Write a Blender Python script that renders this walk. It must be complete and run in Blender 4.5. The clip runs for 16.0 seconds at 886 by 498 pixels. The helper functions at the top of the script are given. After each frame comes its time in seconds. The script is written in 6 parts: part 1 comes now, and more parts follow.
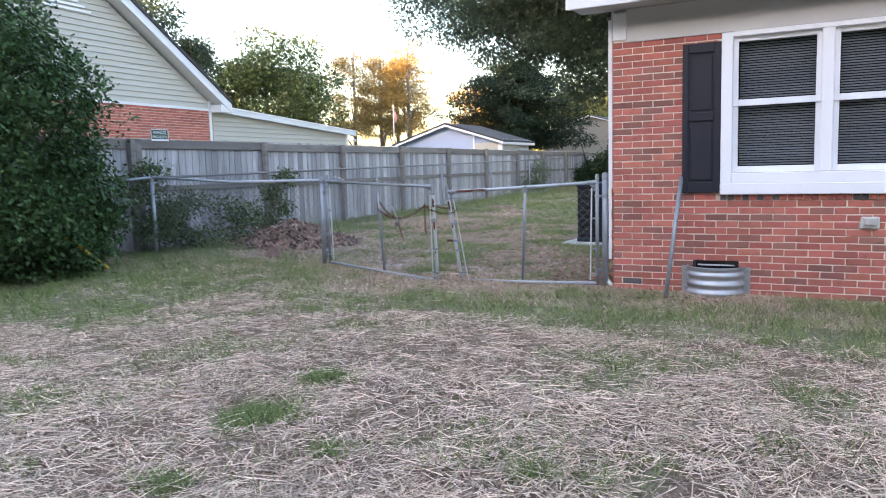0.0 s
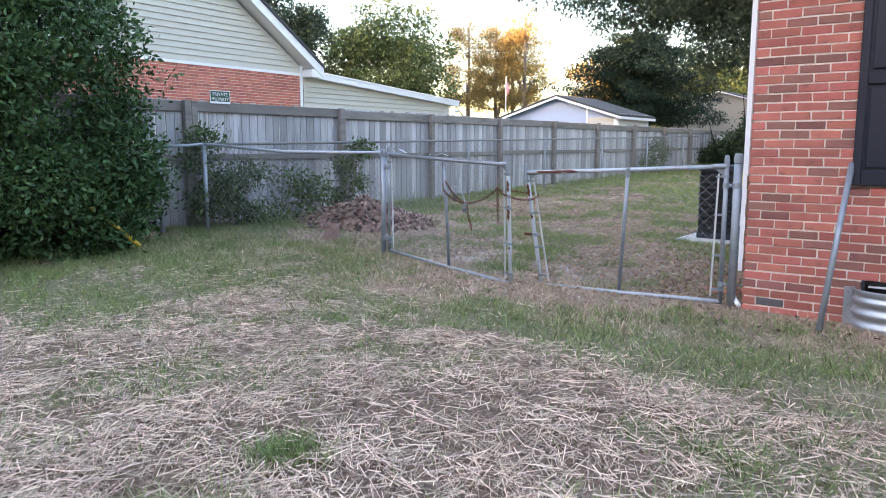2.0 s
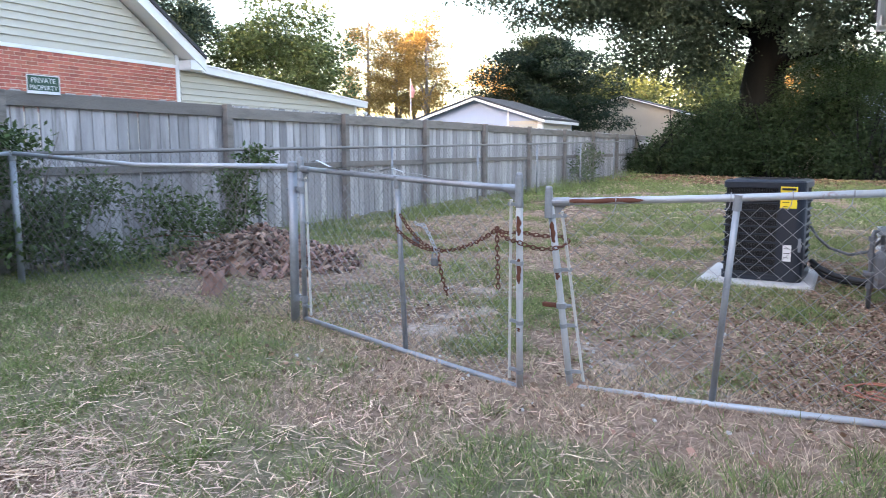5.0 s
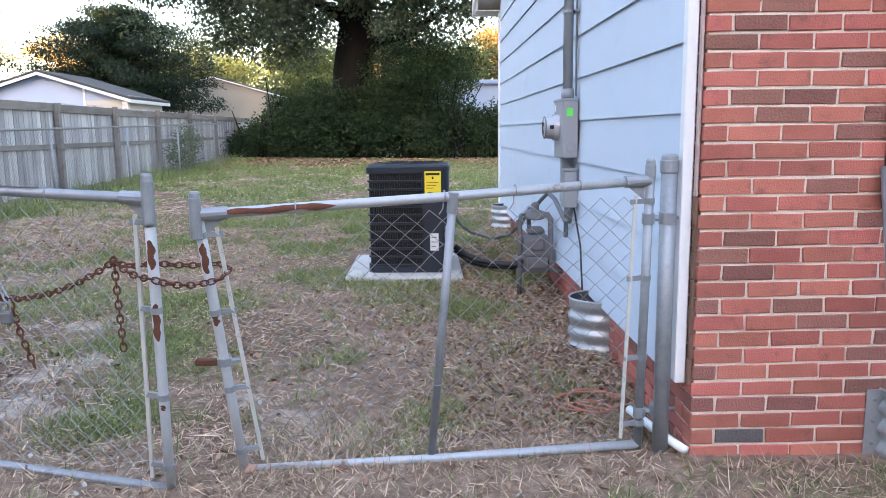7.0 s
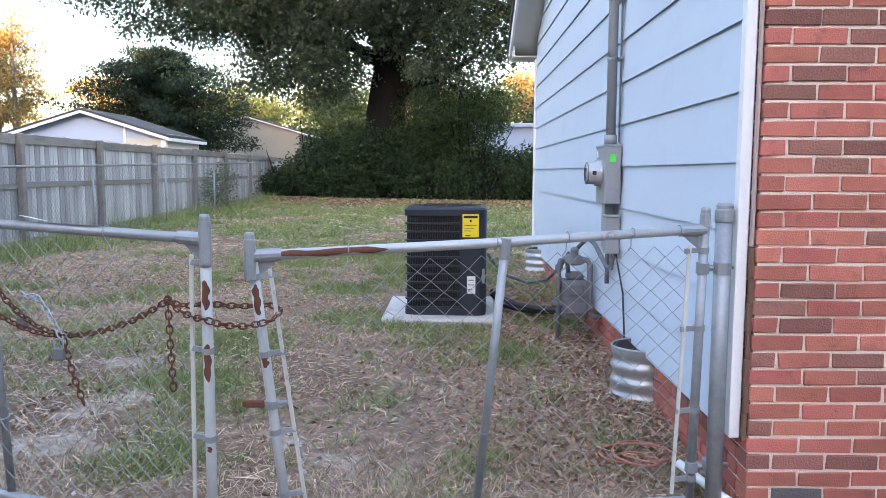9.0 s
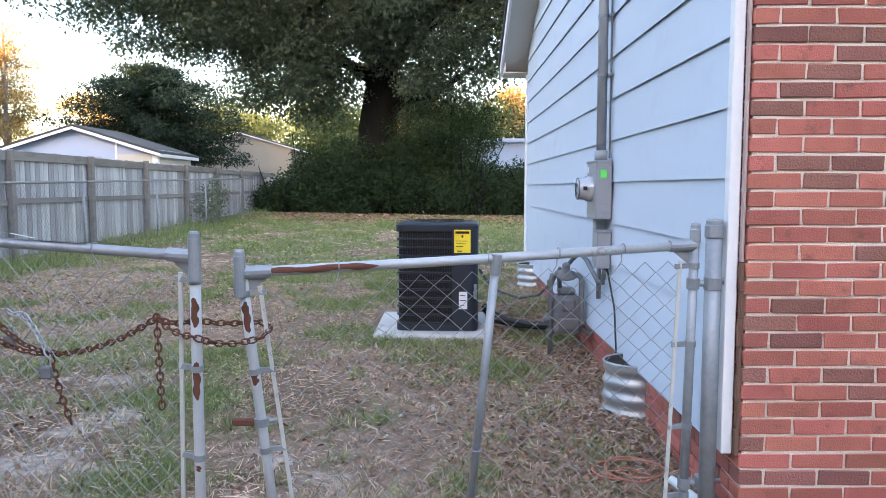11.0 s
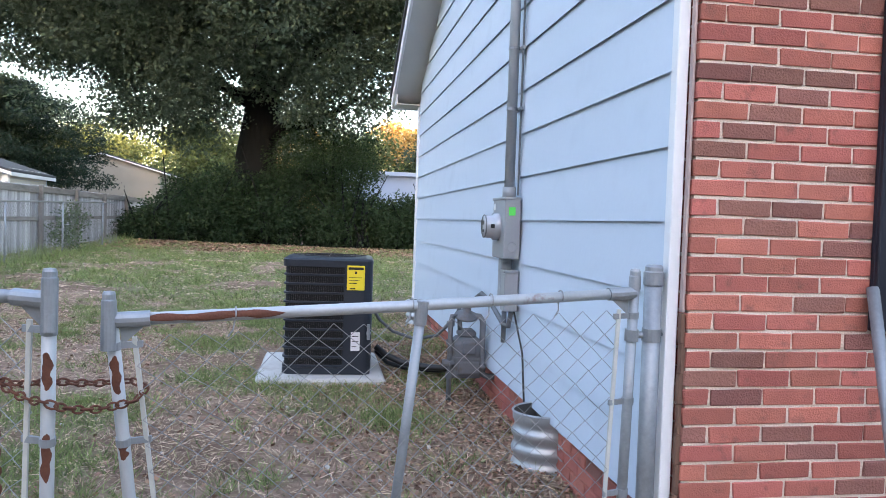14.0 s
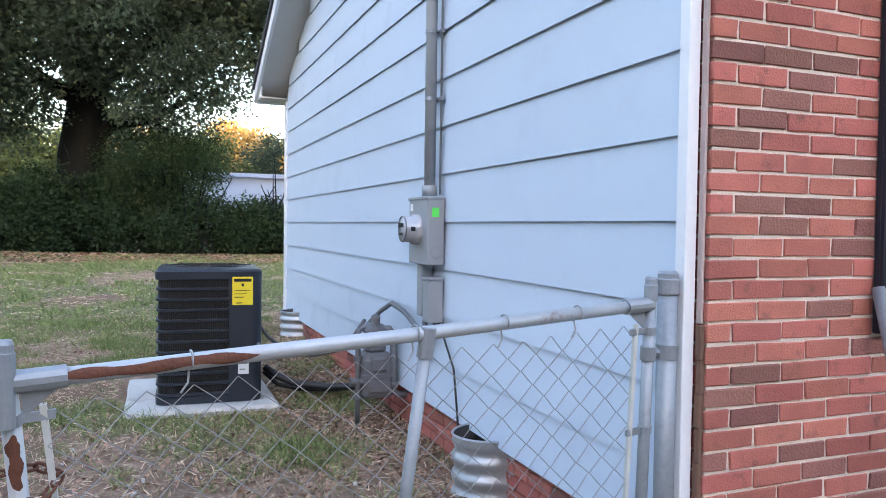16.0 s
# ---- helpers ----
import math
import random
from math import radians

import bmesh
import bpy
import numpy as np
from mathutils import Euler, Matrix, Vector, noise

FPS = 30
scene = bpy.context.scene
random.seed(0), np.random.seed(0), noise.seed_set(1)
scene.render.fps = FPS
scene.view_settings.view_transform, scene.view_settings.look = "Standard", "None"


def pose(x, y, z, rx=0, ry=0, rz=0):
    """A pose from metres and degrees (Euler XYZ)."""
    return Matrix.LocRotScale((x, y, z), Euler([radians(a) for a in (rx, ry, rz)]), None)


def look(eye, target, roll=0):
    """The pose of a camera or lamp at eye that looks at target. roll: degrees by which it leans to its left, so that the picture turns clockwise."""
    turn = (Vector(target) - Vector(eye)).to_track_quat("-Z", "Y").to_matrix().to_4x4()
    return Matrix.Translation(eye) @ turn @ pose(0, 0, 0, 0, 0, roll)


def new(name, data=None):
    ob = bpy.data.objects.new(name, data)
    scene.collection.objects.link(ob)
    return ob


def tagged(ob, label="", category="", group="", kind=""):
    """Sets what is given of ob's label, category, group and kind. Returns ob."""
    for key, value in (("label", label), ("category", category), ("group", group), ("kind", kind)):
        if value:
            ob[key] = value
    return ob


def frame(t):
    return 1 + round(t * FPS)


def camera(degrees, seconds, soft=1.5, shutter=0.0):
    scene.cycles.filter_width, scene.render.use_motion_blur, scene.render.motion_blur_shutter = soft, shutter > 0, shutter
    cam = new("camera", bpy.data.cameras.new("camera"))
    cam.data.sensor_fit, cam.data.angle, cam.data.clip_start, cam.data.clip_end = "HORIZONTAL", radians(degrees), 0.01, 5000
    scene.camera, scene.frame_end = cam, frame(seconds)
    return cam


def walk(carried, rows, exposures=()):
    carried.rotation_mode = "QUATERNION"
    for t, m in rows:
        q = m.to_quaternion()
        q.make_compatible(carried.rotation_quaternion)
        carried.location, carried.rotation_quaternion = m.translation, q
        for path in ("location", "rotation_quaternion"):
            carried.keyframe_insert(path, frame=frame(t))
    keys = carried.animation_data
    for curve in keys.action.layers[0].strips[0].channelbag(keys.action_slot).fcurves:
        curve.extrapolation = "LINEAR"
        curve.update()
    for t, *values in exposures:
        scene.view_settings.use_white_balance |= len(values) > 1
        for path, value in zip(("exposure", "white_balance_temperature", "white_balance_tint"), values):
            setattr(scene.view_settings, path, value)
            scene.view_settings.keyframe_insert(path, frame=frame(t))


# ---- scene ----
import collections

cam = camera(61.5, 16.0, soft=0.5, shutter=0.2)
PATH = [
    (0, (0.042, 0.317, 1.305), (-0.899, 2.069, 1.092), -1.5),
    (0.5, (0.004, 0.748, 1.258), (-0.852, 2.534, 0.982), 0.7),
    (1, (-0.073, 1.218, 1.244), (-1.031, 2.948, 0.944), 1.1),
    (1.5, (-0.175, 1.612, 1.268), (-1.348, 3.204, 0.968), -0.1),
    (2, (-0.48, 2.007, 1.286), (-1.673, 3.589, 1.01), 0.1),
    (2.5, (-0.763, 2.434, 1.286), (-1.963, 4.021, 1.08), 0.4),
    (3, (-1.101, 2.775, 1.278), (-2.346, 4.331, 1.102), 0.4),
    (3.2, (-1.258, 2.902, 1.304), (-2.485, 4.472, 1.131), 0.3),
    (5.3, (-2.63, 4.289, 1.307), (-3.441, 6.094, 1.011), -0.0),
    (5.5, (-2.732, 4.411, 1.289), (-3.361, 6.283, 0.972), 0.2),
    (6, (-2.912, 4.66, 1.307), (-3.088, 6.62, 0.953), 1.0),
    (6.5, (-2.979, 4.99, 1.294), (-2.955, 6.96, 0.953), 0.8),
    (7, (-3.05, 5.119, 1.324), (-3.006, 7.094, 1.01), -0.7),
    (7.5, (-3.115, 5.139, 1.33), (-3.101, 7.12, 1.06), -0.6),
    (8, (-3.142, 5.14, 1.334), (-3.145, 7.126, 1.093), 0.0),
    (8.5, (-3.143, 5.139, 1.336), (-3.158, 7.127, 1.114), 0.2),
    (9, (-3.142, 5.138, 1.338), (-3.167, 7.127, 1.133), 0.2),
    (11.5, (-3.135, 5.142, 1.345), (-3.126, 7.136, 1.191), 0.1),
    (12, (-3.137, 5.142, 1.353), (-3.09, 7.136, 1.213), 0.7),
    (12.5, (-3.19, 5.122, 1.365), (-3.1, 7.116, 1.24), 1.2),
    (13, (-3.226, 5.168, 1.341), (-3.084, 7.16, 1.228), 1.4),
    (13.5, (-3.22, 5.372, 1.35), (-2.993, 7.357, 1.251), 1.6),
    (14, (-3.268, 5.509, 1.349), (-2.943, 7.482, 1.278), 1.9),
    (14.5, (-3.48, 5.666, 1.377), (-3.043, 7.618, 1.334), 2.1),
    (15, (-3.574, 5.78, 1.379), (-3.02, 7.702, 1.364), 2.3),
    (15.5, (-3.546, 5.994, 1.344), (-2.912, 7.891, 1.333), 1.8),
    (16, (-3.586, 6.096, 1.35), (-2.85, 7.954, 1.291), 0.8),
]
walk(cam, [(t, look(eye, target, roll)) for t, eye, target, roll in PATH], [(0.0, 3.72, 6100, 25), (3.0, 3.93, 6150, 25), (5.5, 3.98, 6150, 26), (9.0, 3.9, 6100, 25), (16.0, 3.83, 6050, 23)])
SKY_STRENGTH = 0.15

# ---- light ----
world = bpy.data.worlds.new("dusk_sky")
scene.world = world
world.use_nodes = True
wn = world.node_tree.nodes
sky = wn.new("ShaderNodeTexSky")
sky.sky_type = "NISHITA"
sky.sun_disc = False
sky.sun_elevation = radians(5.0)
sky.sun_rotation = radians(190.0)
sky.air_density, sky.dust_density, sky.ozone_density = 1.0, 2.0, 1.0
wn["Background"].inputs["Strength"].default_value = SKY_STRENGTH
world.node_tree.links.new(sky.outputs["Color"], wn["Background"].inputs["Color"])

sun_data = bpy.data.lights.new("sun", "SUN")
sun_data.energy = 2.4
sun_data.angle = radians(0.6)
sun_data.color = (1.0, 0.62, 0.28)
sun = new("sun", sun_data)
sun.matrix_world = look((0, 0, 30), (0.17 * 50, 0.98 * 50, 30 - 50 * math.tan(radians(5.0))))


# ---- helpers of this scene ----
class Build:
    """Vertices and faces of one mesh, in world metres."""

    def __init__(self):
        self.v, self.f, self.smooth = [], [], False

    def add(self, verts, faces):
        n = len(self.v)
        self.v.extend([tuple(p) for p in verts])
        self.f.extend([tuple(i + n for i in q) for q in faces])
        return self

    def box(self, x0, x1, y0, y1, z0, z1, b=0.0, m=None):
        """A box, its edges chamfered by b."""
        if b <= 0:
            vs = [Vector((x, y, z)) for x in (x0, x1) for y in (y0, y1) for z in (z0, z1)]
            fs = [(0, 1, 3, 2), (4, 6, 7, 5), (0, 4, 5, 1), (2, 3, 7, 6), (0, 2, 6, 4), (1, 5, 7, 3)]
        else:
            vs, idx = [], {}
            c, h = ((x0 + x1) / 2, (y0 + y1) / 2, (z0 + z1) / 2), ((x1 - x0) / 2, (y1 - y0) / 2, (z1 - z0) / 2)
            b = min(b, 0.45 * min(h) * 2 * 0.9)
            for sx in (-1, 1):
                for sy in (-1, 1):
                    for sz in (-1, 1):
                        s = (sx, sy, sz)
                        for k in range(3):
                            p = [c[i] + s[i] * (h[i] - (0 if i == k else b)) for i in range(3)]
                            idx[(s, k)] = len(vs)
                            vs.append(Vector(p))
            fs = []
            for k in range(3):
                i, j = (k + 1) % 3, (k + 2) % 3
                for sk in (-1, 1):
                    loop = []
                    for a, d in ((-1, -1), (1, -1), (1, 1), (-1, 1)):
                        s = [0, 0, 0]
                        s[k], s[i], s[j] = sk, a, d
                        loop.append(idx[(tuple(s), k)])
                    fs.append(loop if sk > 0 else loop[::-1])
                for a in (-1, 1):
                    for d in (-1, 1):
                        s0, s1 = [0, 0, 0], [0, 0, 0]
                        s0[k], s0[i], s0[j] = -1, a, d
                        s1[k], s1[i], s1[j] = 1, a, d
                        q = [idx[(tuple(s0), i)], idx[(tuple(s1), i)], idx[(tuple(s1), j)], idx[(tuple(s0), j)]]
                        fs.append(q if a * d < 0 else q[::-1])
            for sx in (-1, 1):
                for sy in (-1, 1):
                    for sz in (-1, 1):
                        q = [idx[((sx, sy, sz), k)] for k in range(3)]
                        fs.append(q if sx * sy * sz > 0 else q[::-1])
        if m is not None:
            vs = [m @ p for p in vs]
        return self.add(vs, fs)

    def tube(self, pts, r, n=10, closed=False, cap=True):
        """A round bar along pts; r: one radius or one for each point."""
        pts = [Vector(p) for p in pts]
        rs = r if isinstance(r, (list, tuple)) else [r] * len(pts)
        verts, faces, side = [], [], None
        last = len(pts)
        for i, p in enumerate(pts):
            a = pts[i - 1] if (i or closed) else p
            c = pts[(i + 1) % last] if (i < last - 1 or closed) else p
            d = (c - a).normalized()
            if side is None:
                side = d.orthogonal().normalized()
            side = (side - d * side.dot(d)).normalized()
            up = d.cross(side)
            for k in range(n):
                t = 2 * math.pi * k / n
                verts.append(p + (side * math.cos(t) + up * math.sin(t)) * rs[i])
        rings = last if closed else last - 1
        for i in range(rings):
            for k in range(n):
                faces.append((i * n + k, i * n + (k + 1) % n, ((i + 1) % last) * n + (k + 1) % n, ((i + 1) % last) * n + k))
        if cap and not closed:
            faces.append(tuple(range(n))[::-1])
            faces.append(tuple((last - 1) * n + k for k in range(n)))
        return self.add(verts, faces)

    def lathe(self, profile, centre, n=24, a0=0.0, a1=360.0, m=None):
        """Turns (radius, height) about the upright line through centre."""
        full = abs(a1 - a0) >= 359.9
        cols = n if full else n + 1
        verts, faces = [], []
        for r, h in profile:
            for k in range(cols):
                t = radians(a0 + (a1 - a0) * k / n)
                p = Vector((r * math.cos(t), r * math.sin(t), h))
                verts.append((m @ p if m is not None else p) + Vector(centre))
        for i in range(len(profile) - 1):
            for k in range(n):
                k2 = (k + 1) % cols
                faces.append((i * cols + k, i * cols + k2, (i + 1) * cols + k2, (i + 1) * cols + k))
        return self.add(verts, faces)

    def prism(self, outline, x0, x1):
        """An outline of (y, z) drawn out from x0 to x1."""
        n = len(outline)
        vs = [(x0, y, z) for y, z in outline] + [(x1, y, z) for y, z in outline]
        fs = [(i, (i + 1) % n, n + (i + 1) % n, n + i) for i in range(n)]
        return self.add(vs, fs + [tuple(range(n))[::-1], tuple(range(n, 2 * n))])

    def mesh(self, name, origin=(0, 0, 0)):
        me = bpy.data.meshes.new(name)
        o = np.array(origin, dtype=float)
        me.from_pydata((np.array(self.v, dtype=float) - o).tolist(), [], self.f)
        me.update()
        return me


def fix_normals(me):
    bm = bmesh.new()
    bm.from_mesh(me)
    bmesh.ops.recalc_face_normals(bm, faces=bm.faces)
    bm.to_mesh(me)
    bm.free()


def thing(name, at, label, category, group="", kind=""):
    ob = new(name)
    ob.empty_display_size = 0.1
    ob.location = at
    return tagged(ob, label, category, group, kind)


def spot(ob):
    p = Vector(ob.location)
    while ob.parent is not None:
        ob = ob.parent
        p += Vector(ob.location)
    return p


def part(name, build, material, parent=None, label="", smooth=False, kind="", fix=True):
    """Links a Build as one mesh object, under a thing or a part where one is given."""
    base = spot(parent) if parent is not None else Vector((0, 0, 0))
    me = build.mesh(name, base)
    if fix and len(me.polygons) < 60000:
        fix_normals(me)
    me.materials.append(material)
    if smooth:
        me.polygons.foreach_set("use_smooth", [True] * len(me.polygons))
    ob = new(name, me)
    if parent is not None:
        ob.parent = parent
    if label:
        ob["label"] = label
    if kind:
        ob["kind"] = kind
    return ob


def raw(name, verts, faces_per, material, parent=None, kind="", label="", category="", smooth=False):
    """A mesh of many equal polygons from an array (n, k, 3): n polygons of k corners, none shared."""
    n, k, _ = verts.shape
    me = bpy.data.meshes.new(name)
    base = np.array(spot(parent)) if parent is not None else np.zeros(3)
    me.vertices.add(n * k)
    me.vertices.foreach_set("co", (verts.reshape(-1, 3) - base).astype(np.float32).ravel())
    me.loops.add(n * k)
    me.loops.foreach_set("vertex_index", np.arange(n * k, dtype=np.int32))
    me.polygons.add(n)
    me.polygons.foreach_set("loop_start", np.arange(0, n * k, k, dtype=np.int32))
    me.update(calc_edges=True)
    me.materials.append(material)
    ob = new(name, me)
    if parent is not None:
        ob.parent = parent
    return tagged(ob, label, category, "", kind)


def vnoise(x, y, seed=0):
    """Smooth value noise in 0..1 of unit grain, for arrays."""
    x, y = np.asarray(x, float), np.asarray(y, float)
    xi, yi = np.floor(x), np.floor(y)
    fx, fy = x - xi, y - yi
    fx, fy = fx * fx * (3 - 2 * fx), fy * fy * (3 - 2 * fy)

    def h(a, b):
        s = np.sin(a * 127.1 + b * 311.7 + seed * 74.7) * 43758.5453
        return s - np.floor(s)
    return (h(xi, yi) * (1 - fx) + h(xi + 1, yi) * fx) * (1 - fy) + (h(xi, yi + 1) * (1 - fx) + h(xi + 1, yi + 1) * fx) * fy


def fbm(x, y, seed=0):
    return 0.5 * vnoise(x, y, seed) + 0.3 * vnoise(2.1 * x, 2.1 * y, seed + 1) + 0.2 * vnoise(4.3 * x, 4.3 * y, seed + 2)


def step(a, b, x):
    t = np.clip((np.asarray(x, float) - a) / (b - a), 0, 1)
    return t * t * (3 - 2 * t)


def ground_z(x, y):
    """Height of the ground: level in front, rising gently behind the gate and towards the fence."""
    x, y = np.asarray(x, float), np.asarray(y, float)
    z = 0.035 * step(4.5, 8.0, y) + 0.018 * np.clip(y - 8.0, 0, 22) + 0.02 * np.clip(-3.0 - x, 0, 6.5) * step(2.5, 7.0, y)
    near = step(60, 30, np.abs(x)) * step(60, 40, np.abs(y))
    return z + near * (0.05 * (fbm(x * 0.5, y * 0.5, 5) - 0.5) + 0.02 * (vnoise(x * 4, y * 4, 9) - 0.5))


def gz(x, y):
    return float(ground_z(x, y))


# ---- materials ----
def mat(name, dark, light, scale=6.0, rough=0.7, metal=0.0, bump=0.15, fine=60.0, stretch=(1, 1, 1), vary="", amount=0.25, stain=None, stain_scale=1.3, stain_low=0.55, stain_high=0.7, spec=0.4):
    """A surface of two tones in a noise of that scale, with fine grain, stains, and a shade of its own for each piece (vary: object or island)."""
    m = bpy.data.materials.new(name)
    m.use_nodes = True
    nt = m.node_tree
    n, link = nt.nodes, nt.links.new
    b = n["Principled BSDF"]
    tc, mp = n.new("ShaderNodeTexCoord"), n.new("ShaderNodeMapping")
    mp.inputs["Scale"].default_value = stretch
    link(tc.outputs["Object"], mp.inputs["Vector"])
    big, small = n.new("ShaderNodeTexNoise"), n.new("ShaderNodeTexNoise")
    big.inputs["Scale"].default_value, big.inputs["Detail"].default_value = scale, 6.0
    small.inputs["Scale"].default_value, small.inputs["Detail"].default_value = fine, 4.0
    for t in (big, small):
        link(mp.outputs["Vector"], t.inputs["Vector"])
    if vary == "object":
        info = n.new("ShaderNodeObjectInfo")
        rnd = info.outputs["Random"]
        shift = n.new("ShaderNodeVectorMath")
        shift.operation = "ADD"
        mul = n.new("ShaderNodeMath")
        mul.operation, mul.inputs[1].default_value = "MULTIPLY", 37.0
        link(rnd, mul.inputs[0])
        link(tc.outputs["Object"], shift.inputs[0])
        link(mul.outputs[0], shift.inputs[1])
        link(shift.outputs[0], mp.inputs["Vector"])
    elif vary == "island":
        rnd = n.new("ShaderNodeNewGeometry").outputs["Random Per Island"]
    ramp = n.new("ShaderNodeMix")
    ramp.data_type = "RGBA"
    ramp.inputs["A"].default_value, ramp.inputs["B"].default_value = (*dark, 1), (*light, 1)
    mixv = n.new("ShaderNodeMath")
    mixv.operation = "MULTIPLY_ADD"
    mixv.inputs[1].default_value, mixv.inputs[2].default_value = 0.45, -0.05
    link(small.outputs["Fac"], mixv.inputs[0])
    add = n.new("ShaderNodeMath")
    add.operation = "MULTIPLY_ADD"
    add.use_clamp = True
    add.inputs[1].default_value = 0.75
    link(big.outputs["Fac"], add.inputs[0])
    link(mixv.outputs[0], add.inputs[2])
    link(add.outputs[0], ramp.inputs["Factor"])
    colour = ramp.outputs["Result"]
    if vary:
        hsv = n.new("ShaderNodeHueSaturation")
        val = n.new("ShaderNodeMapRange")
        val.inputs["To Min"].default_value, val.inputs["To Max"].default_value = 1 - amount, 1 + amount
        hue = n.new("ShaderNodeMapRange")
        frac = n.new("ShaderNodeMath")
        frac.operation = "FRACT"
        times = n.new("ShaderNodeMath")
        times.operation, times.inputs[1].default_value = "MULTIPLY", 7.31
        link(rnd, times.inputs[0])
        link(times.outputs[0], frac.inputs[0])
        hue.inputs["To Min"].default_value, hue.inputs["To Max"].default_value = 0.5 - 0.025 * amount, 0.5 + 0.025 * amount
        link(rnd, val.inputs["Value"])
        link(frac.outputs[0], hue.inputs["Value"])
        link(val.outputs[0], hsv.inputs["Value"])
        link(hue.outputs[0], hsv.inputs["Hue"])
        link(colour, hsv.inputs["Color"])
        colour = hsv.outputs["Color"]
    if stain is not None:
        st = n.new("ShaderNodeTexNoise")
        st.inputs["Scale"].default_value, st.inputs["Detail"].default_value, st.inputs["Roughness"].default_value = stain_scale, 8.0, 0.65
        link(mp.outputs["Vector"], st.inputs["Vector"])
        rg = n.new("ShaderNodeMapRange")
        rg.inputs["From Min"].default_value, rg.inputs["From Max"].default_value = stain_low, stain_high
        link(st.outputs["Fac"], rg.inputs["Value"])
        mx = n.new("ShaderNodeMix")
        mx.data_type = "RGBA"
        mx.inputs["B"].default_value = (*stain, 1)
        link(rg.outputs[0], mx.inputs["Factor"])
        link(colour, mx.inputs["A"])
        colour = mx.outputs["Result"]
    link(colour, b.inputs["Base Color"])
    rr = n.new("ShaderNodeMapRange")
    rr.inputs["To Min"].default_value, rr.inputs["To Max"].default_value = max(0.02, rough - 0.1), min(1.0, rough + 0.1)
    link(big.outputs["Fac"], rr.inputs["Value"])
    link(rr.outputs[0], b.inputs["Roughness"])
    b.inputs["Metallic"].default_value = metal
    b.inputs["Specular IOR Level"].default_value = spec
    if bump:
        bp = n.new("ShaderNodeBump")
        bp.inputs["Strength"].default_value, bp.inputs["Distance"].default_value = min(1.0, bump), 0.01
        link(small.outputs["Fac"], bp.inputs["Height"])
        link(bp.outputs[0], b.inputs["Normal"])
    return m


def leaf_mat(name, dark, light, amount=0.35, rough=0.55, through_light=0.25):
    """Leaves, each of its own shade, that let some light through."""
    m = mat(name, dark, light, 0.6, rough, 0, 0, 14.0, (1, 1, 1), "island", amount, spec=0.15)
    nt = m.node_tree
    b = nt.nodes["Principled BSDF"]
    tr, mx = nt.nodes.new("ShaderNodeBsdfTranslucent"), nt.nodes.new("ShaderNodeMixShader")
    mx.inputs[0].default_value = through_light
    nt.links.new(b.inputs["Base Color"].links[0].from_socket, tr.inputs["Color"])
    nt.links.new(b.outputs[0], mx.inputs[1])
    nt.links.new(tr.outputs[0], mx.inputs[2])
    nt.links.new(mx.outputs[0], nt.nodes["Material Output"].inputs["Surface"])
    return m


BRICK = mat("red_brick", (0.285, 0.087, 0.066), (0.545, 0.180, 0.134), 9, 0.85, 0, 0.4, 170, vary="object", amount=0.22, stain=(0.19, 0.085, 0.065), stain_scale=14, stain_low=0.56, stain_high=0.74)
BRICK_DARK = mat("dark_flashed_brick", (0.19, 0.080, 0.064), (0.35, 0.150, 0.118), 9, 0.85, 0, 0.6, 130, vary="object", amount=0.25)
BRICK_GREY = mat("grey_brick", (0.07, 0.065, 0.065), (0.14, 0.12, 0.12), 9, 0.85, 0, 0.6, 130, vary="object", amount=0.2)
BRICK_FAR = mat("red_brick_joined", (0.29, 0.090, 0.066), (0.54, 0.175, 0.128), 9, 0.85, 0, 0.3, 90, vary="island", amount=0.26)
MORTAR = mat("mortar", (0.60, 0.50, 0.415), (0.82, 0.72, 0.62), 16, 0.95, 0, 0.5, 120)
SIDING = mat("pale_blue_grey_siding", (0.525, 0.595, 0.685), (0.59, 0.66, 0.75), 1.2, 0.55, 0, 0.06, 40, stain=(0.475, 0.535, 0.62), stain_scale=2.5, stain_low=0.55, stain_high=0.85, vary="object", amount=0.02)
WHITE = mat("white_paint", (0.74, 0.74, 0.75), (0.83, 0.83, 0.84), 3, 0.45, 0, 0.05, 50, stain=(0.60, 0.57, 0.53), stain_scale=3.5, stain_low=0.62, stain_high=0.85)
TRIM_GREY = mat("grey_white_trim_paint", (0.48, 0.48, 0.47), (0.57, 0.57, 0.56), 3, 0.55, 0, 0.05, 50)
SHUTTER = mat("dark_navy_shutter", (0.008, 0.010, 0.018), (0.016, 0.019, 0.030), 5, 0.5, 0, 0.1, 80)
VINYL = mat("white_vinyl", (0.78, 0.79, 0.82), (0.84, 0.85, 0.87), 3, 0.35, 0, 0.02, 50)
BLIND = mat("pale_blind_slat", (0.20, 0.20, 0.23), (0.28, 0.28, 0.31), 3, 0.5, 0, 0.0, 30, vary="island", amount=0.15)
DARK = mat("painted_room_dark", (0.010, 0.010, 0.014), (0.02, 0.02, 0.024), 3, 0.9, 0, 0, 20)
SHINGLE = mat("dark_roof_shingle", (0.035, 0.035, 0.04), (0.08, 0.08, 0.085), 4, 0.9, 0, 0.5, 60)
GALV = mat("galvanized_steel", (0.22, 0.24, 0.26), (0.36, 0.38, 0.405), 14, 0.5, 0.45, 0.08, 90, stain=(0.17, 0.18, 0.195), stain_scale=8, stain_low=0.5, stain_high=0.8)
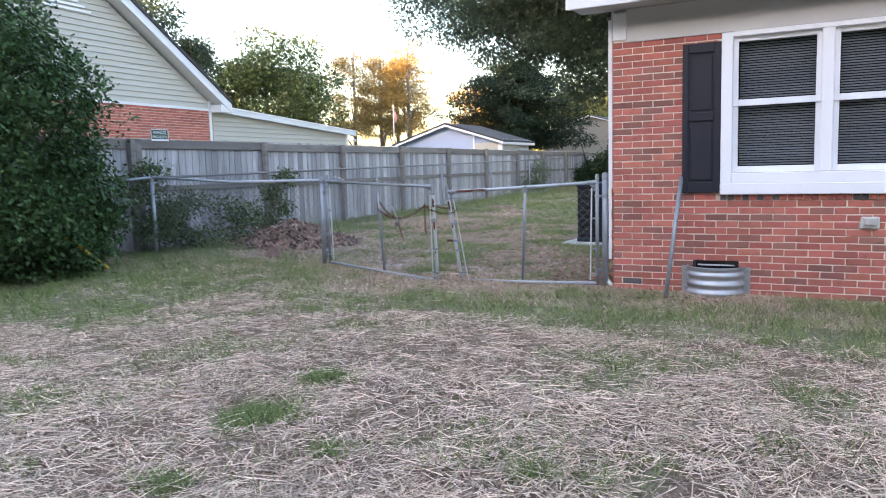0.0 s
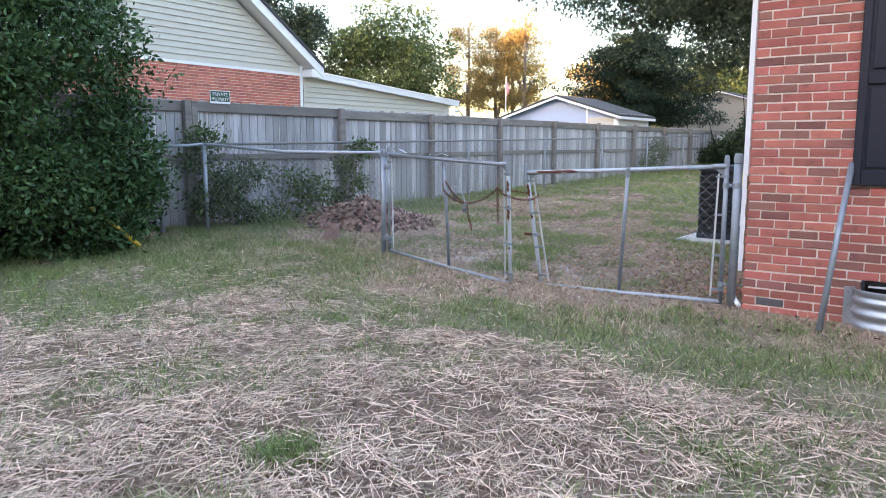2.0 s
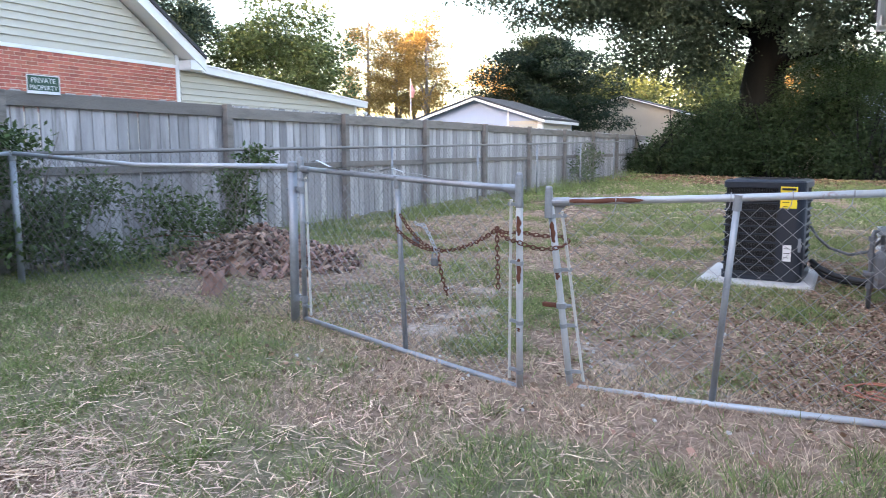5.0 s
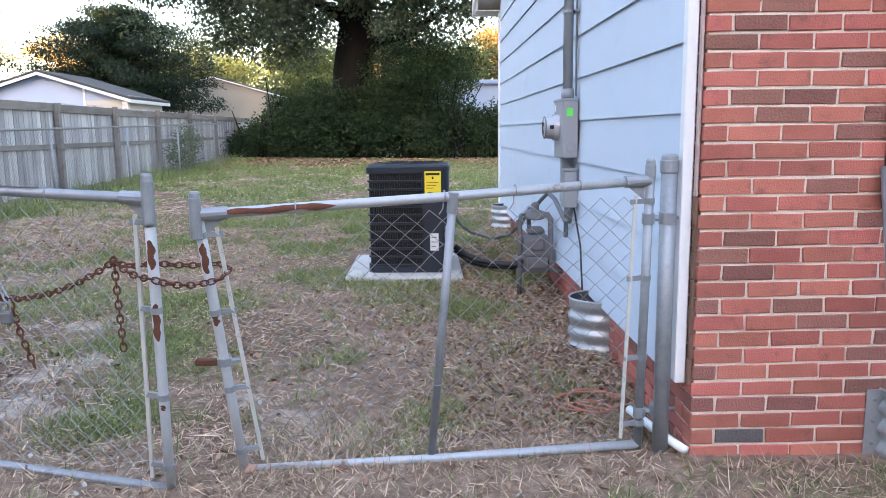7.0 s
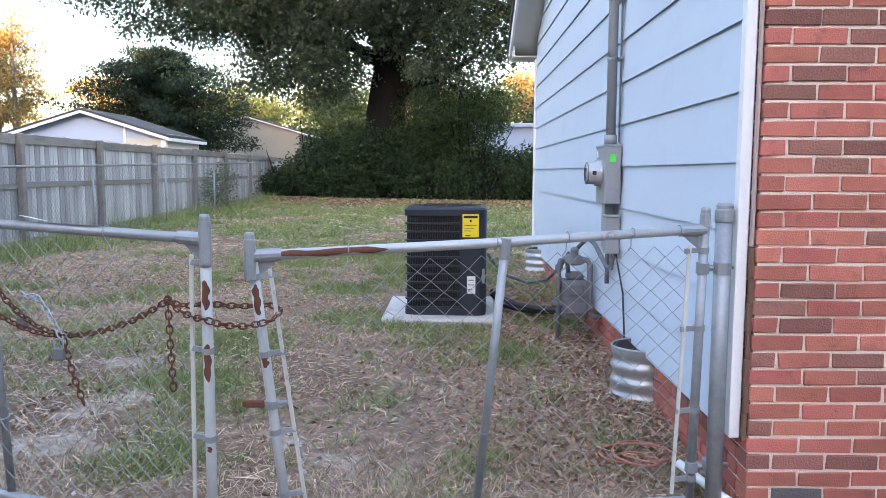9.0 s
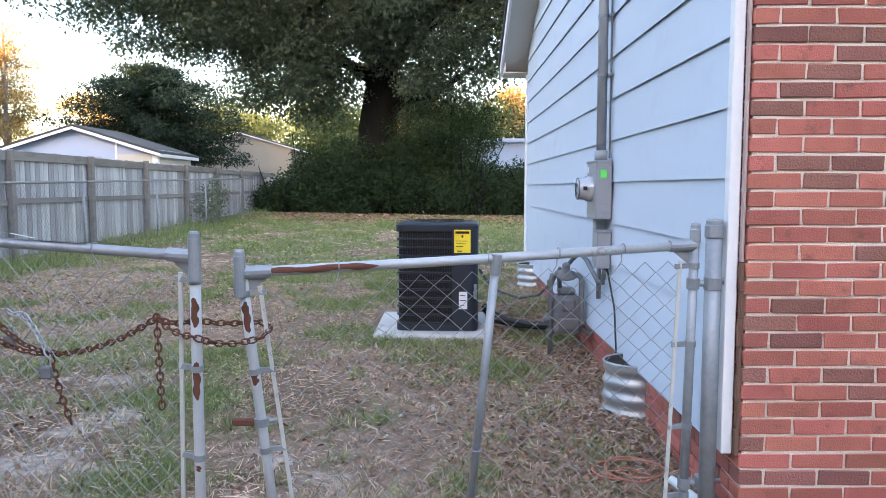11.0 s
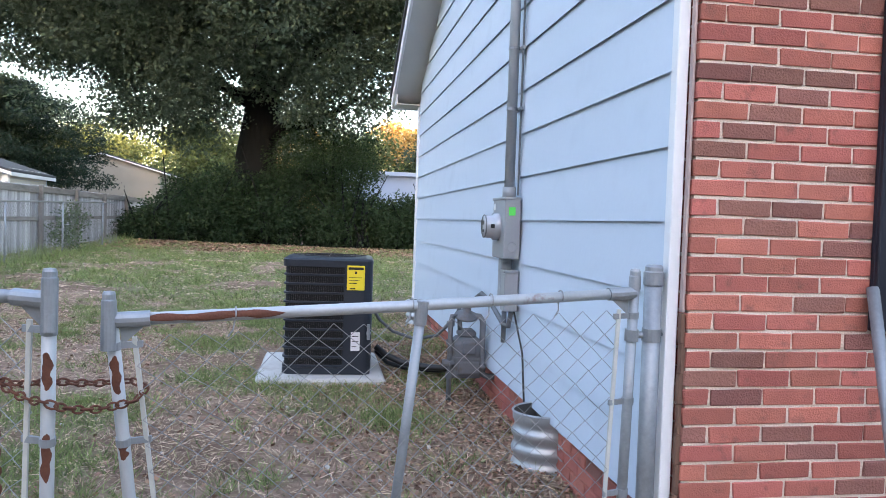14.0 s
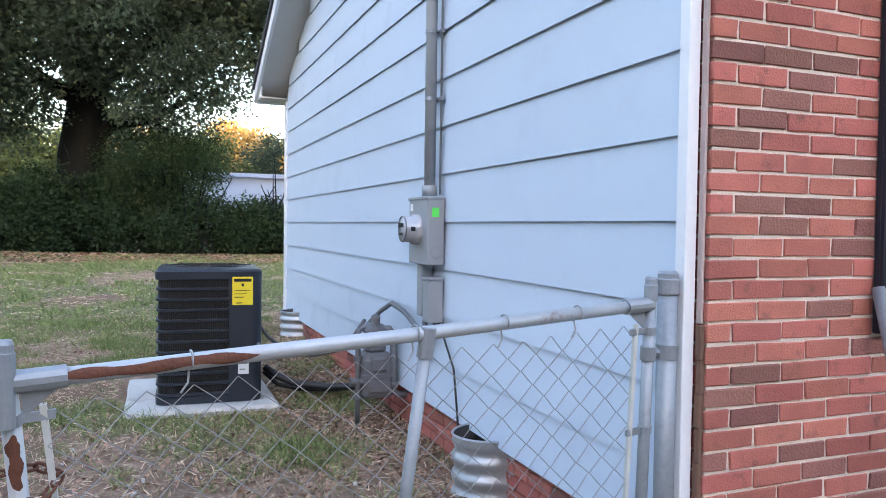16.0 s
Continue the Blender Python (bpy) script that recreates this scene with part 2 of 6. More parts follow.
GALV_PALE = mat("whitened_galvanized_rail", (0.34, 0.36, 0.39), (0.52, 0.545, 0.57), 14, 0.5, 0.35, 0.1, 90, stain=(0.24, 0.12, 0.09), stain_scale=4.0, stain_low=0.62, stain_high=0.68)
RUSTY = mat("peeling_rusty_pipe", (0.40, 0.43, 0.46), (0.58, 0.60, 0.62), 14, 0.6, 0.25, 0.2, 90, stain=(0.13, 0.05, 0.035), stain_scale=12.0, stain_low=0.63, stain_high=0.66, stretch=(1, 1, 0.45))
RUST = mat("brown_rust", (0.075, 0.028, 0.018), (0.19, 0.075, 0.045), 30, 0.9, 0.1, 0.4, 150)
WIRE = mat("galvanized_wire", (0.21, 0.215, 0.22), (0.42, 0.425, 0.43), 20, 0.5, 0.45, 0, 80)
WIRE_OLD = mat("weathered_wire", (0.16, 0.155, 0.15), (0.30, 0.29, 0.28), 5, 0.7, 0.4, 0, 80)
PLATE_GREY = mat("grey_painted_metal", (0.30, 0.315, 0.33), (0.37, 0.385, 0.40), 6, 0.5, 0.2, 0.05, 60)
METER_GREY = mat("grey_gas_meter_paint", (0.10, 0.105, 0.115), (0.17, 0.175, 0.185), 8, 0.6, 0.1, 0.1, 60, stain=(0.12, 0.10, 0.085), stain_scale=8)
BLACK = mat("black_plastic", (0.012, 0.012, 0.013), (0.03, 0.03, 0.032), 8, 0.5, 0, 0.05, 60)
AC_DARK = mat("charcoal_metal", (0.020, 0.026, 0.036), (0.034, 0.042, 0.056), 5, 0.45, 0.2, 0.04, 80)
AC_COIL = mat("dark_coil", (0.006, 0.007, 0.008), (0.02, 0.022, 0.024), 5, 0.8, 0.1, 0.3, 160)
CONCRETE = mat("pale_concrete", (0.42, 0.41, 0.39), (0.58, 0.57, 0.54), 5, 0.9, 0, 0.3, 90, stain=(0.33, 0.29, 0.25), stain_scale=4, stain_low=0.55, stain_high=0.8)
YELLOW = mat("yellow_label", (0.80, 0.62, 0.02), (0.90, 0.72, 0.04), 3, 0.5, 0, 0, 20)
GREEN_TAG = mat("bright_green_sticker", (0.10, 0.80, 0.10), (0.16, 0.90, 0.14), 3, 0.5, 0, 0, 20)
PAPER = mat("white_label", (0.70, 0.71, 0.72), (0.80, 0.80, 0.80), 3, 0.5, 0, 0, 20)
INK = mat("black_ink", (0.01, 0.01, 0.01), (0.02, 0.02, 0.02), 3, 0.6, 0, 0, 20)
FENCE_WOOD = mat("weathered_grey_fence_board", (0.19, 0.18, 0.182), (0.54, 0.522, 0.53), 3.0, 0.9, 0, 0.5, 30, stretch=(5, 5, 0.5), vary="object", amount=0.36, stain=(0.14, 0.125, 0.115), stain_scale=1.4, stain_low=0.55, stain_high=0.75)
FENCE_RAIL = mat("darker_fence_timber", (0.12, 0.105, 0.095), (0.26, 0.235, 0.21), 3.0, 0.9, 0, 0.5, 30, stretch=(4, 0.8, 4), vary="object", amount=0.15, stain=(0.10, 0.095, 0.085), stain_scale=2, stain_low=0.5, stain_high=0.75)
CREAM_SIDING = mat("cream_vinyl_siding", (0.45, 0.43, 0.375), (0.53, 0.51, 0.45), 1.0, 0.6, 0, 0.04, 40, vary="object", amount=0.03)
TAN_SIDING = mat("tan_house_siding", (0.26, 0.235, 0.195), (0.33, 0.30, 0.255), 1.0, 0.7, 0, 0.04, 40)
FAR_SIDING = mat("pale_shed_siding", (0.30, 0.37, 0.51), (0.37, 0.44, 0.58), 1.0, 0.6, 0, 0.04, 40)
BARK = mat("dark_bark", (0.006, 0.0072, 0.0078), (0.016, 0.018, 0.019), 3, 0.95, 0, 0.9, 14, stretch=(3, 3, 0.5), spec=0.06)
BARK_PALE = mat("pale_grey_bark", (0.12, 0.10, 0.085), (0.26, 0.22, 0.19), 3, 0.95, 0, 0.6, 14, stretch=(3, 3, 0.6))
OAK_LEAF = leaf_mat("oak_leaves", (0.030, 0.052, 0.036), (0.080, 0.110, 0.070), 0.2, 0.6, 0.4)
CEDAR_LEAF = leaf_mat("dark_evergreen_needles", (0.009, 0.020, 0.014), (0.024, 0.044, 0.028))
HOLLY_LEAF = leaf_mat("glossy_shrub_leaves", (0.024, 0.056, 0.022), (0.082, 0.142, 0.050), 0.55, 0.35, 0.12)
HEDGE_LEAF = leaf_mat("dark_hedge_leaves", (0.012, 0.027, 0.012), (0.048, 0.079, 0.036), 0.4, 0.6, 0.35)
VINE_LEAF = leaf_mat("vine_leaves", (0.050, 0.085, 0.035), (0.115, 0.160, 0.062), 0.5)
ROUND_LEAF = leaf_mat("green_tree_leaves", (0.055, 0.085, 0.030), (0.12, 0.15, 0.055))
# evening sun's gold is put into this leaf colour, on top of the sun lamp
GOLD_LIT_LEAF = leaf_mat("gold_lit_leaves", (0.19, 0.14, 0.055), (0.40, 0.27, 0.085))
GRASS = leaf_mat("grass_blades", (0.115, 0.165, 0.056), (0.275, 0.320, 0.120), 0.55, 0.6, 0.2)
DRYGRASS = leaf_mat("dry_grass", (0.30, 0.215, 0.145), (0.64, 0.49, 0.355), 0.65, 0.8, 0.1)
STRAW = leaf_mat("straw", (0.36, 0.245, 0.168), (0.82, 0.615, 0.46), 0.7, 0.65, 0.05)
DEADLEAF = leaf_mat("dead_leaves", (0.17, 0.098, 0.066), (0.40, 0.25, 0.17), 0.6, 0.8, 0.05)
CHIP = mat("split_wood_debris", (0.10, 0.06, 0.048), (0.33, 0.215, 0.165), 6, 0.9, 0, 0.4, 60, vary="island", amount=0.75)
ORANGE = mat("orange_cord", (0.40, 0.13, 0.085), (0.52, 0.20, 0.14), 6, 0.5, 0, 0, 60)
WHITE_PIPE = mat("white_pvc", (0.75, 0.75, 0.74), (0.82, 0.82, 0.80), 6, 0.4, 0, 0, 60)
YELLOW_GUARD = mat("dull_yellow_plastic", (0.55, 0.36, 0.03), (0.65, 0.44, 0.06), 6, 0.5, 0, 0, 60)
RAW_WOOD = mat("bare_brown_wood", (0.09, 0.05, 0.035), (0.23, 0.13, 0.09), 4, 0.9, 0, 0.4, 50, stretch=(6, 6, 0.6))

GLASS = bpy.data.materials.new("window_glass")
GLASS.use_nodes = True
gb = GLASS.node_tree.nodes["Principled BSDF"]
gb.inputs["Base Color"].default_value = (0.92, 0.95, 0.97, 1)
gb.inputs["Roughness"].default_value = 0.02
gb.inputs["Transmission Weight"].default_value = 1.0
gb.inputs["IOR"].default_value = 1.45


def ground_material():
    """Soil under grass and straw, told apart by how much of each grows or lies there."""
    m = bpy.data.materials.new("yard_soil")
    m.use_nodes = True
    nt = m.node_tree
    n, link = nt.nodes, nt.links.new
    b = n["Principled BSDF"]
    tc = n.new("ShaderNodeTexCoord")

    def tone(dark, light, scale):
        t, r = n.new("ShaderNodeTexNoise"), n.new("ShaderNodeMix")
        t.inputs["Scale"].default_value, t.inputs["Detail"].default_value, t.inputs["Roughness"].default_value = scale, 8.0, 0.7
        r.data_type = "RGBA"
        r.inputs["A"].default_value, r.inputs["B"].default_value = (*dark, 1), (*light, 1)
        rg = n.new("ShaderNodeMapRange")
        rg.inputs["From Min"].default_value, rg.inputs["From Max"].default_value = 0.3, 0.7
        link(tc.outputs["Object"], t.inputs["Vector"])
        link(t.outputs["Fac"], rg.inputs["Value"])
        link(rg.outputs[0], r.inputs["Factor"])
        return r.outputs["Result"], t.outputs["Fac"]
    soil, h1 = tone((0.11, 0.069, 0.048), (0.44, 0.308, 0.225), 14)
    green, h2 = tone((0.085, 0.082, 0.045), (0.29, 0.255, 0.155), 22)
    straw, h3 = tone((0.075, 0.046, 0.032), (0.31, 0.205, 0.145), 40)
    at = n.new("ShaderNodeVertexColor")
    at.layer_name = "cover"
    sep = n.new("ShaderNodeSeparateColor")
    link(at.outputs["Color"], sep.inputs["Color"])
    last = soil
    sand, h4 = tone((0.38, 0.32, 0.27), (0.66, 0.59, 0.52), 30)
    for ch, col, h in (("Green", straw, h3), ("Red", green, h2), ("Blue", sand, h4)):
        add = n.new("ShaderNodeMath")
        add.operation = "MULTIPLY_ADD"
        add.inputs[1].default_value = 0.9
        sub = n.new("ShaderNodeMath")
        sub.operation, sub.inputs[1].default_value = "SUBTRACT", 0.5
        link(h, sub.inputs[0])
        link(sub.outputs[0], add.inputs[0])
        link(sep.outputs[ch], add.inputs[2])
        rg = n.new("ShaderNodeMapRange")
        rg.inputs["From Min"].default_value, rg.inputs["From Max"].default_value = 0.2, 0.7
        link(add.outputs[0], rg.inputs["Value"])
        mx = n.new("ShaderNodeMix")
        mx.data_type = "RGBA"
        link(rg.outputs[0], mx.inputs["Factor"])
        link(last, mx.inputs["A"])
        link(col, mx.inputs["B"])
        last = mx.outputs["Result"]
    link(last, b.inputs["Base Color"])
    b.inputs["Roughness"].default_value = 0.95
    b.inputs["Specular IOR Level"].default_value = 0.15
    bp = n.new("ShaderNodeBump")
    bp.inputs["Strength"].default_value, bp.inputs["Distance"].default_value = 0.8, 0.02
    link(h3, bp.inputs["Height"])
    link(bp.outputs[0], b.inputs["Normal"])
    return m


YARD = ground_material()


# ---- ground ----
SPOTS = ((-2.73, 3.25, 0.24), (-2.82, 3.95, 0.17), (-2.05, 3.02, 0.11), (-2.44, 2.37, 0.14), (-1.07, 3.12, 0.1))   # tufts in the straw


def cover(x, y):
    """Shares of green grass and of straw at a place."""
    x, y = np.asarray(x, float), np.asarray(y, float)
    n1, n2 = fbm(x * 0.9, y * 0.9, 11), fbm(x * 2.6, y * 2.6, 23)
    edge = (n1 - 0.5) * 1.6 + (n2 - 0.5) * 0.8
    left = step(-0.5, 0.5, (-5.0 - x) * 0.7 + edge) * step(-0.6, 0.6, y - 4.3 - 0.15 * (x + 6) + edge)
    right = step(-0.35, 0.35, 0.72 - np.abs(y - 6.4) + edge * 0.9) * step(-3.2, -2.3, x) * (0.72 + 0.28 * step(0.42, 0.56, fbm(x * 1.7 + 5, y * 1.7, 61)))
    mid = (0.7 + 0.25 * step(6.4, 7.2, y)) * step(0.49, 0.62, n1 + 0.25 * (n2 - 0.5)) * step(4.8, 5.8, y)
    dry = step(0.38, 0.50, fbm(x * 1.3 + 9, y * 1.3, 64))
    left = left * (1 - 0.8 * dry * step(-5.9, -5.2, x))
    mid = mid * (1 - 0.65 * step(-3.4, -3.8, x) * dry)
    g = np.maximum(np.maximum(left, right * 0.9), mid)
    for cx, cy, r in SPOTS + ((-5.5, 7.2, 0.35), (-3.5, 6.7, 0.45), (-4.5, 6.5, 0.3), (-2.4, 6.6, 0.4), (-1.6, 6.4, 0.5)):
        d = np.hypot(x - cx, y - cy) / r
        g = np.maximum(g, step(1.25, 0.5, d + (n2 - 0.5)))
    g = np.maximum(g, 0.5 * step(0.56, 0.68, fbm(x * 1.5 + 3, y * 1.5, 52)) * step(1.0, 3.0, y))
    front = step(8.2, 7.5, y)
    s = front * step(0.75, 0.35, g) * (0.12 + 0.88 * step(6.5, 5.3, y + 1.5 * (n1 - 0.5)))
    # behind the gate: thin grass in patches, dry straw towards the middle, bare soil by the house
    back = step(7.6, 8.4, y)
    gb_ = 0.8 * step(0.46, 0.66, n1 + 0.75 * (n2 - 0.5)) * (0.35 + 0.65 * step(8.5, 12.5, y))
    gb_ = np.maximum(gb_, 0.85 * step(13, 18, y) * step(0.34, 0.54, n1) * step(28.0, 25.5, y + 2 * n2))
    gb_ = np.maximum(gb_, 0.9 * step(-7.6, -8.6, x))
    gb_ = gb_ * (1 - 0.85 * step(-3.2, -2.4, x) * step(13.5, 11.0, y))
    for cx, cy, r in ((-4.7, 9.4, 0.4), (-4.5, 8.3, 0.25), (-4.75, 10.3, 0.45), (-3.55, 9.15, 0.16), (-3.05, 8.35, 0.22), (-2.35, 11.3, 0.30), (-3.95, 11.2, 0.35), (-4.2, 12.6, 0.5), (-2.75, 10.2, 0.25)):
        gb_ = np.maximum(gb_, 0.95 * step(1.35, 0.5, np.hypot(x - cx, y - cy) / r + 1.6 * (n2 - 0.5)))
    for cx, cy, r in ((-3.85, 9.65, 0.55), (-3.5, 8.5, 0.5), (-7.3, 13.8, 1.5), (-5.2, 8.5, 0.4), (-5.3, 12.0, 0.6), (-2.6, 9.1, 0.5)):
        gb_ = gb_ * (1 - 0.9 * step(1.4, 0.5, np.hypot(x - cx, y - cy) / r + 1.6 * (n2 - 0.5)))
    sb = 0.75 * step(0.42, 0.6, fbm(x * 0.7 + 7, y * 0.7, 31)) * (1 - gb_)
    pale = np.zeros_like(g)
    for cx, cy, r in ((-4.92, 8.3, 0.28), (-5.0, 9.06, 0.24), (-5.16, 9.78, 0.26), (-3.62, 8.34, 0.22), (-3.3, 8.2, 0.14), (-3.95, 8.6, 0.12)):
        pale = np.maximum(pale, 0.55 * step(1.3, 0.4, np.hypot(x - cx, y - cy) / r + 3.0 * (fbm(x * 7, y * 7, 41) - 0.5)))
    return (g * (1 - back) + gb_ * back) * (1 - pale), (s * (1 - back) + sb * back) * (1 - pale), pale


def axis(edges_low, a, b, d, edges_high):
    return np.concatenate([edges_low, np.arange(a, b, d), edges_high])


gx = axis([-1500, -500, -200, -90, -50, -32, -22, -17], -13.6, 4.0, 0.11, [5, 7, 10, 16, 28, 50, 100, 250, 600, 1500])
gy = axis([-900, -300, -120, -50, -25, -12, -6, -3], -1.5, 31.0, 0.11, [32, 34, 37, 42, 50, 65, 90, 140, 260, 600, 1600])
GX, GY = np.meshgrid(gx, gy)
GZ = ground_z(GX, GY)
gme = bpy.data.meshes.new("ground")
nx, ny = len(gx), len(gy)
ii = (np.arange(ny - 1)[:, None] * nx + np.arange(nx - 1)[None, :]).ravel()
quads = np.stack([ii, ii + 1, ii + nx + 1, ii + nx], 1)
gme.vertices.add(nx * ny)
gme.vertices.foreach_set("co", np.stack([GX, GY, GZ], -1).astype(np.float32).ravel())
gme.loops.add(len(quads) * 4)
gme.loops.foreach_set("vertex_index", quads.astype(np.int32).ravel())
gme.polygons.add(len(quads))
gme.polygons.foreach_set("loop_start", np.arange(0, len(quads) * 4, 4, dtype=np.int32))
gme.update(calc_edges=True)
gme.polygons.foreach_set("use_smooth", [True] * len(quads))
cg, cs, cp = cover(GX, GY)
layer = gme.color_attributes.new("cover", "FLOAT_COLOR", "POINT")
layer.data.foreach_set("color", np.stack([cg, cs, cp, np.ones_like(cg)], -1).astype(np.float32).ravel())
gme.materials.append(YARD)
tagged(new("ground", gme), "yard of thin grass, straw mulch and bare soil", "ground", kind="structure")


# ---- the brick house ----
FY, SX = 7.875, -2.06          # brick face, siding face
CX = -2.025                     # outer edge of the brick corner
BACK_Y = 15.06
WX0, WX1, WZ0, WZ1 = -0.985, 0.795, 1.0, 2.50    # window opening
VX0, VX1, VZ0, VZ1 = -1.232, -0.812, 0.19, 0.355   # foundation vent opening
COURSE, LONG, JOINT0 = 0.0657, 0.2015, -0.1117
SILL_Z = JOINT0 + 16 * COURSE   # underside of the window sill bricks
house = thing("house", (0.0, 11.5, 0.0), "one-storey red brick house with pale blue-grey side siding", "house")


def wall_with_holes(x0, x1, y0, y1, z0, z1, holes):
    b = Build()
    xs = sorted({x0, x1, *[h[0] for h in holes], *[h[1] for h in holes]})
    zs = sorted({z0, z1, *[h[2] for h in holes], *[h[3] for h in holes]})
    for a, c in zip(xs, xs[1:]):
        for d, e in zip(zs, zs[1:]):
            if not any(h[0] <= (a + c) / 2 <= h[1] and h[2] <= (d + e) / 2 <= h[3] for h in holes):
                b.box(a, c, y0, y1, d, e)
    # weld the blocks into one solid and take out the faces between them
    index, verts = {}, []
    for p in b.v:
        key = tuple(round(q, 4) for q in p)
        if key not in index:
            index[key] = len(verts)
            verts.append(p)
    faces = [tuple(index[tuple(round(q, 4) for q in b.v[i])] for i in f) for f in b.f]
    times = collections.Counter(tuple(sorted(f)) for f in faces)
    b.v, b.f = verts, [f for f in faces if times[tuple(sorted(f))] == 1]
    return b


HOLES = [(WX0, WX1, WZ0, WZ1), (VX0, VX1, VZ0, VZ1)]
front_wall = part("front_wall", wall_with_holes(CX + 0.009, 6.0, FY + 0.007, FY + 0.20, -0.25, 2.55, HOLES), MORTAR, house, "red brick wall in running bond with pale mortar")

# side wall: brick footing and wide lap siding
footing = part("foundation_wall", Build().box(SX + 0.055, SX + 0.20, FY + 0.21, BACK_Y - 0.03, -0.25, 0.40), MORTAR, house, "low red brick foundation wall")
slope, ridge_y = 0.45, 11.45
EAVE_Z = 2.82


def roof_z(y):
    return EAVE_Z + slope * (min(y - 7.52, 15.38 - y))


side_wall = part("side_wall", Build().prism([(FY + 0.20, 0.34), (BACK_Y - 0.02, 0.34), (BACK_Y - 0.02, 2.9), (ridge_y, 4.40), (FY + 0.20, 2.9)], SX + 0.02, SX + 0.15), TRIM_GREY, house)
LAP = 0.2635
for i in range(16):
    z0 = 0.325 + i * LAP
    z1 = z0 + LAP + 0.006
    y0, y1 = FY + 0.087, BACK_Y - 0.10
    if z0 > 2.75:
        y0 = max(y0, 7.52 + (z0 - EAVE_Z + 0.10) / slope)
        y1 = min(y1, 15.38 - (z0 - EAVE_Z + 0.10) / slope)
    if y1 - y0 < 0.3:
        break
    b = Build()
    edge = [(SX - 0.011, z0), (SX - 0.0075, z0), (SX - 0.0075, z0 + 0.016), (SX + 0.02, z0 + 0.016), (SX + 0.02, z1), (SX + 0.004, z1)]
    b.add([(x, yy, z) for yy in (y0, y1) for x, z in edge], [tuple(range(6)), tuple(range(11, 5, -1))] + [(k, 6 + k, 6 + (k + 1) % 6, (k + 1) % 6) for k in range(6)])
    part("siding_board", b, SIDING, side_wall)
part("corner_board", Build().box(SX - 0.022, SX + 0.02, FY + 0.036, FY + 0.085, 0.33, 2.75, 0.004), WHITE, house, "white painted corner board")
part("corner_board", Build().box(SX - 0.022, SX + 0.02, BACK_Y - 0.10, BACK_Y, 0.30, 2.80, 0.004), WHITE, house, "white painted corner board")
part("corner_board", Build().box(CX + 0.002, CX + 0.14, FY - 0.012, FY + 0.006, 2.535, 2.80, 0.004), WHITE, house, "white painted corner board")
for i in range(7):
    strip = Build()
    z = 0.33 + i * 0.105
    strip.box(SX + 0.018 + 0.004 * (i % 2), SX + 0.034 + 0.004 * (i % 3), FY + 0.008, FY + 0.032, z, z + 0.104, 0.002)
    part("furring_strip", strip, RAW_WOOD, house, "bare weathered wood strip beside the brick")

part("trim_edge", Build().box(SX + 0.021, SX + 0.032, FY + 0.012, FY + 0.034, 1.068, 2.58, 0.002), mat("pinkish_bare_trim", (0.26, 0.19, 0.17), (0.62, 0.50, 0.46), 9, 0.8, 0, 0.2, 60, stretch=(4, 4, 0.5)), house, "bare pinkish edge beside the white board")

# back and far walls close the house
part("back_wall", Build().box(SX + 0.15, 6.0, BACK_Y - 0.17, BACK_Y - 0.02, -0.2, 2.85), TRIM_GREY, house)
part("far_wall", Build().prism([(FY + 0.20, -0.2), (BACK_Y - 0.17, -0.2), (BACK_Y - 0.17, 2.85), (ridge_y, 4.3), (FY + 0.20, 2.85)], 5.85, 5.998), TRIM_GREY, house)

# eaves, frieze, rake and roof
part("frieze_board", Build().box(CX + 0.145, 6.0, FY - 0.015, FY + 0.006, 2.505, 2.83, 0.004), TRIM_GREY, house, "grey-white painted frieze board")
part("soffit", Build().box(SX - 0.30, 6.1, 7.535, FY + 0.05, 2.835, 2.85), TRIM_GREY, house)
part("fascia", Build().box(SX - 0.31, 6.1, 7.50, 7.53, 2.815, 2.965, 0.004), WHITE, house, "white painted fascia board")
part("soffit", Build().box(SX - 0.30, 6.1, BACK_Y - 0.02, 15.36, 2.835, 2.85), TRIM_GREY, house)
part("fascia", Build().box(SX - 0.31, 6.1, 15.365, 15.395, 2.815, 2.965, 0.004), WHITE, house, "white painted fascia board")
for y_low, sgn in ((7.52, 1), (15.38, -1)):
    top = [(y_low, EAVE_Z), (ridge_y, EAVE_Z + slope * abs(ridge_y - y_low))]
    r = Build().prism([(y, z + d) for (y, z), d in ((top[0], 0.15), (top[1], 0.15), (top[1], 0.21), (top[0], 0.21))], SX - 0.36, 6.2)
    part("roof", r, SHINGLE, house, "dark shingle roof")
    r = Build().prism([(top[0][0], top[0][1]), (top[1][0], top[1][1]), (top[1][0], top[1][1] + 0.149), (top[0][0], top[0][1] + 0.149)], SX - 0.335, SX - 0.305)
    part("rake_board", r, WHITE, house, "white painted rake board along the gable")
    r = Build().prism([(top[0][0], top[0][1] + 0.02), (top[1][0], top[1][1] + 0.02), (top[1][0], top[1][1] + 0.04), (top[0][0], top[0][1] + 0.04)], SX - 0.305, SX + 0.03)
    part("rake_soffit", r, TRIM_GREY, house)
for y0, y1 in ((7.5, FY + 0.03), (BACK_Y - 0.01, 15.36)):
    part("eave_box", Build().box(SX - 0.303, SX - 0.28, y0 + 0.03, y1, 2.85, 3.02, 0.003), WHITE, house)


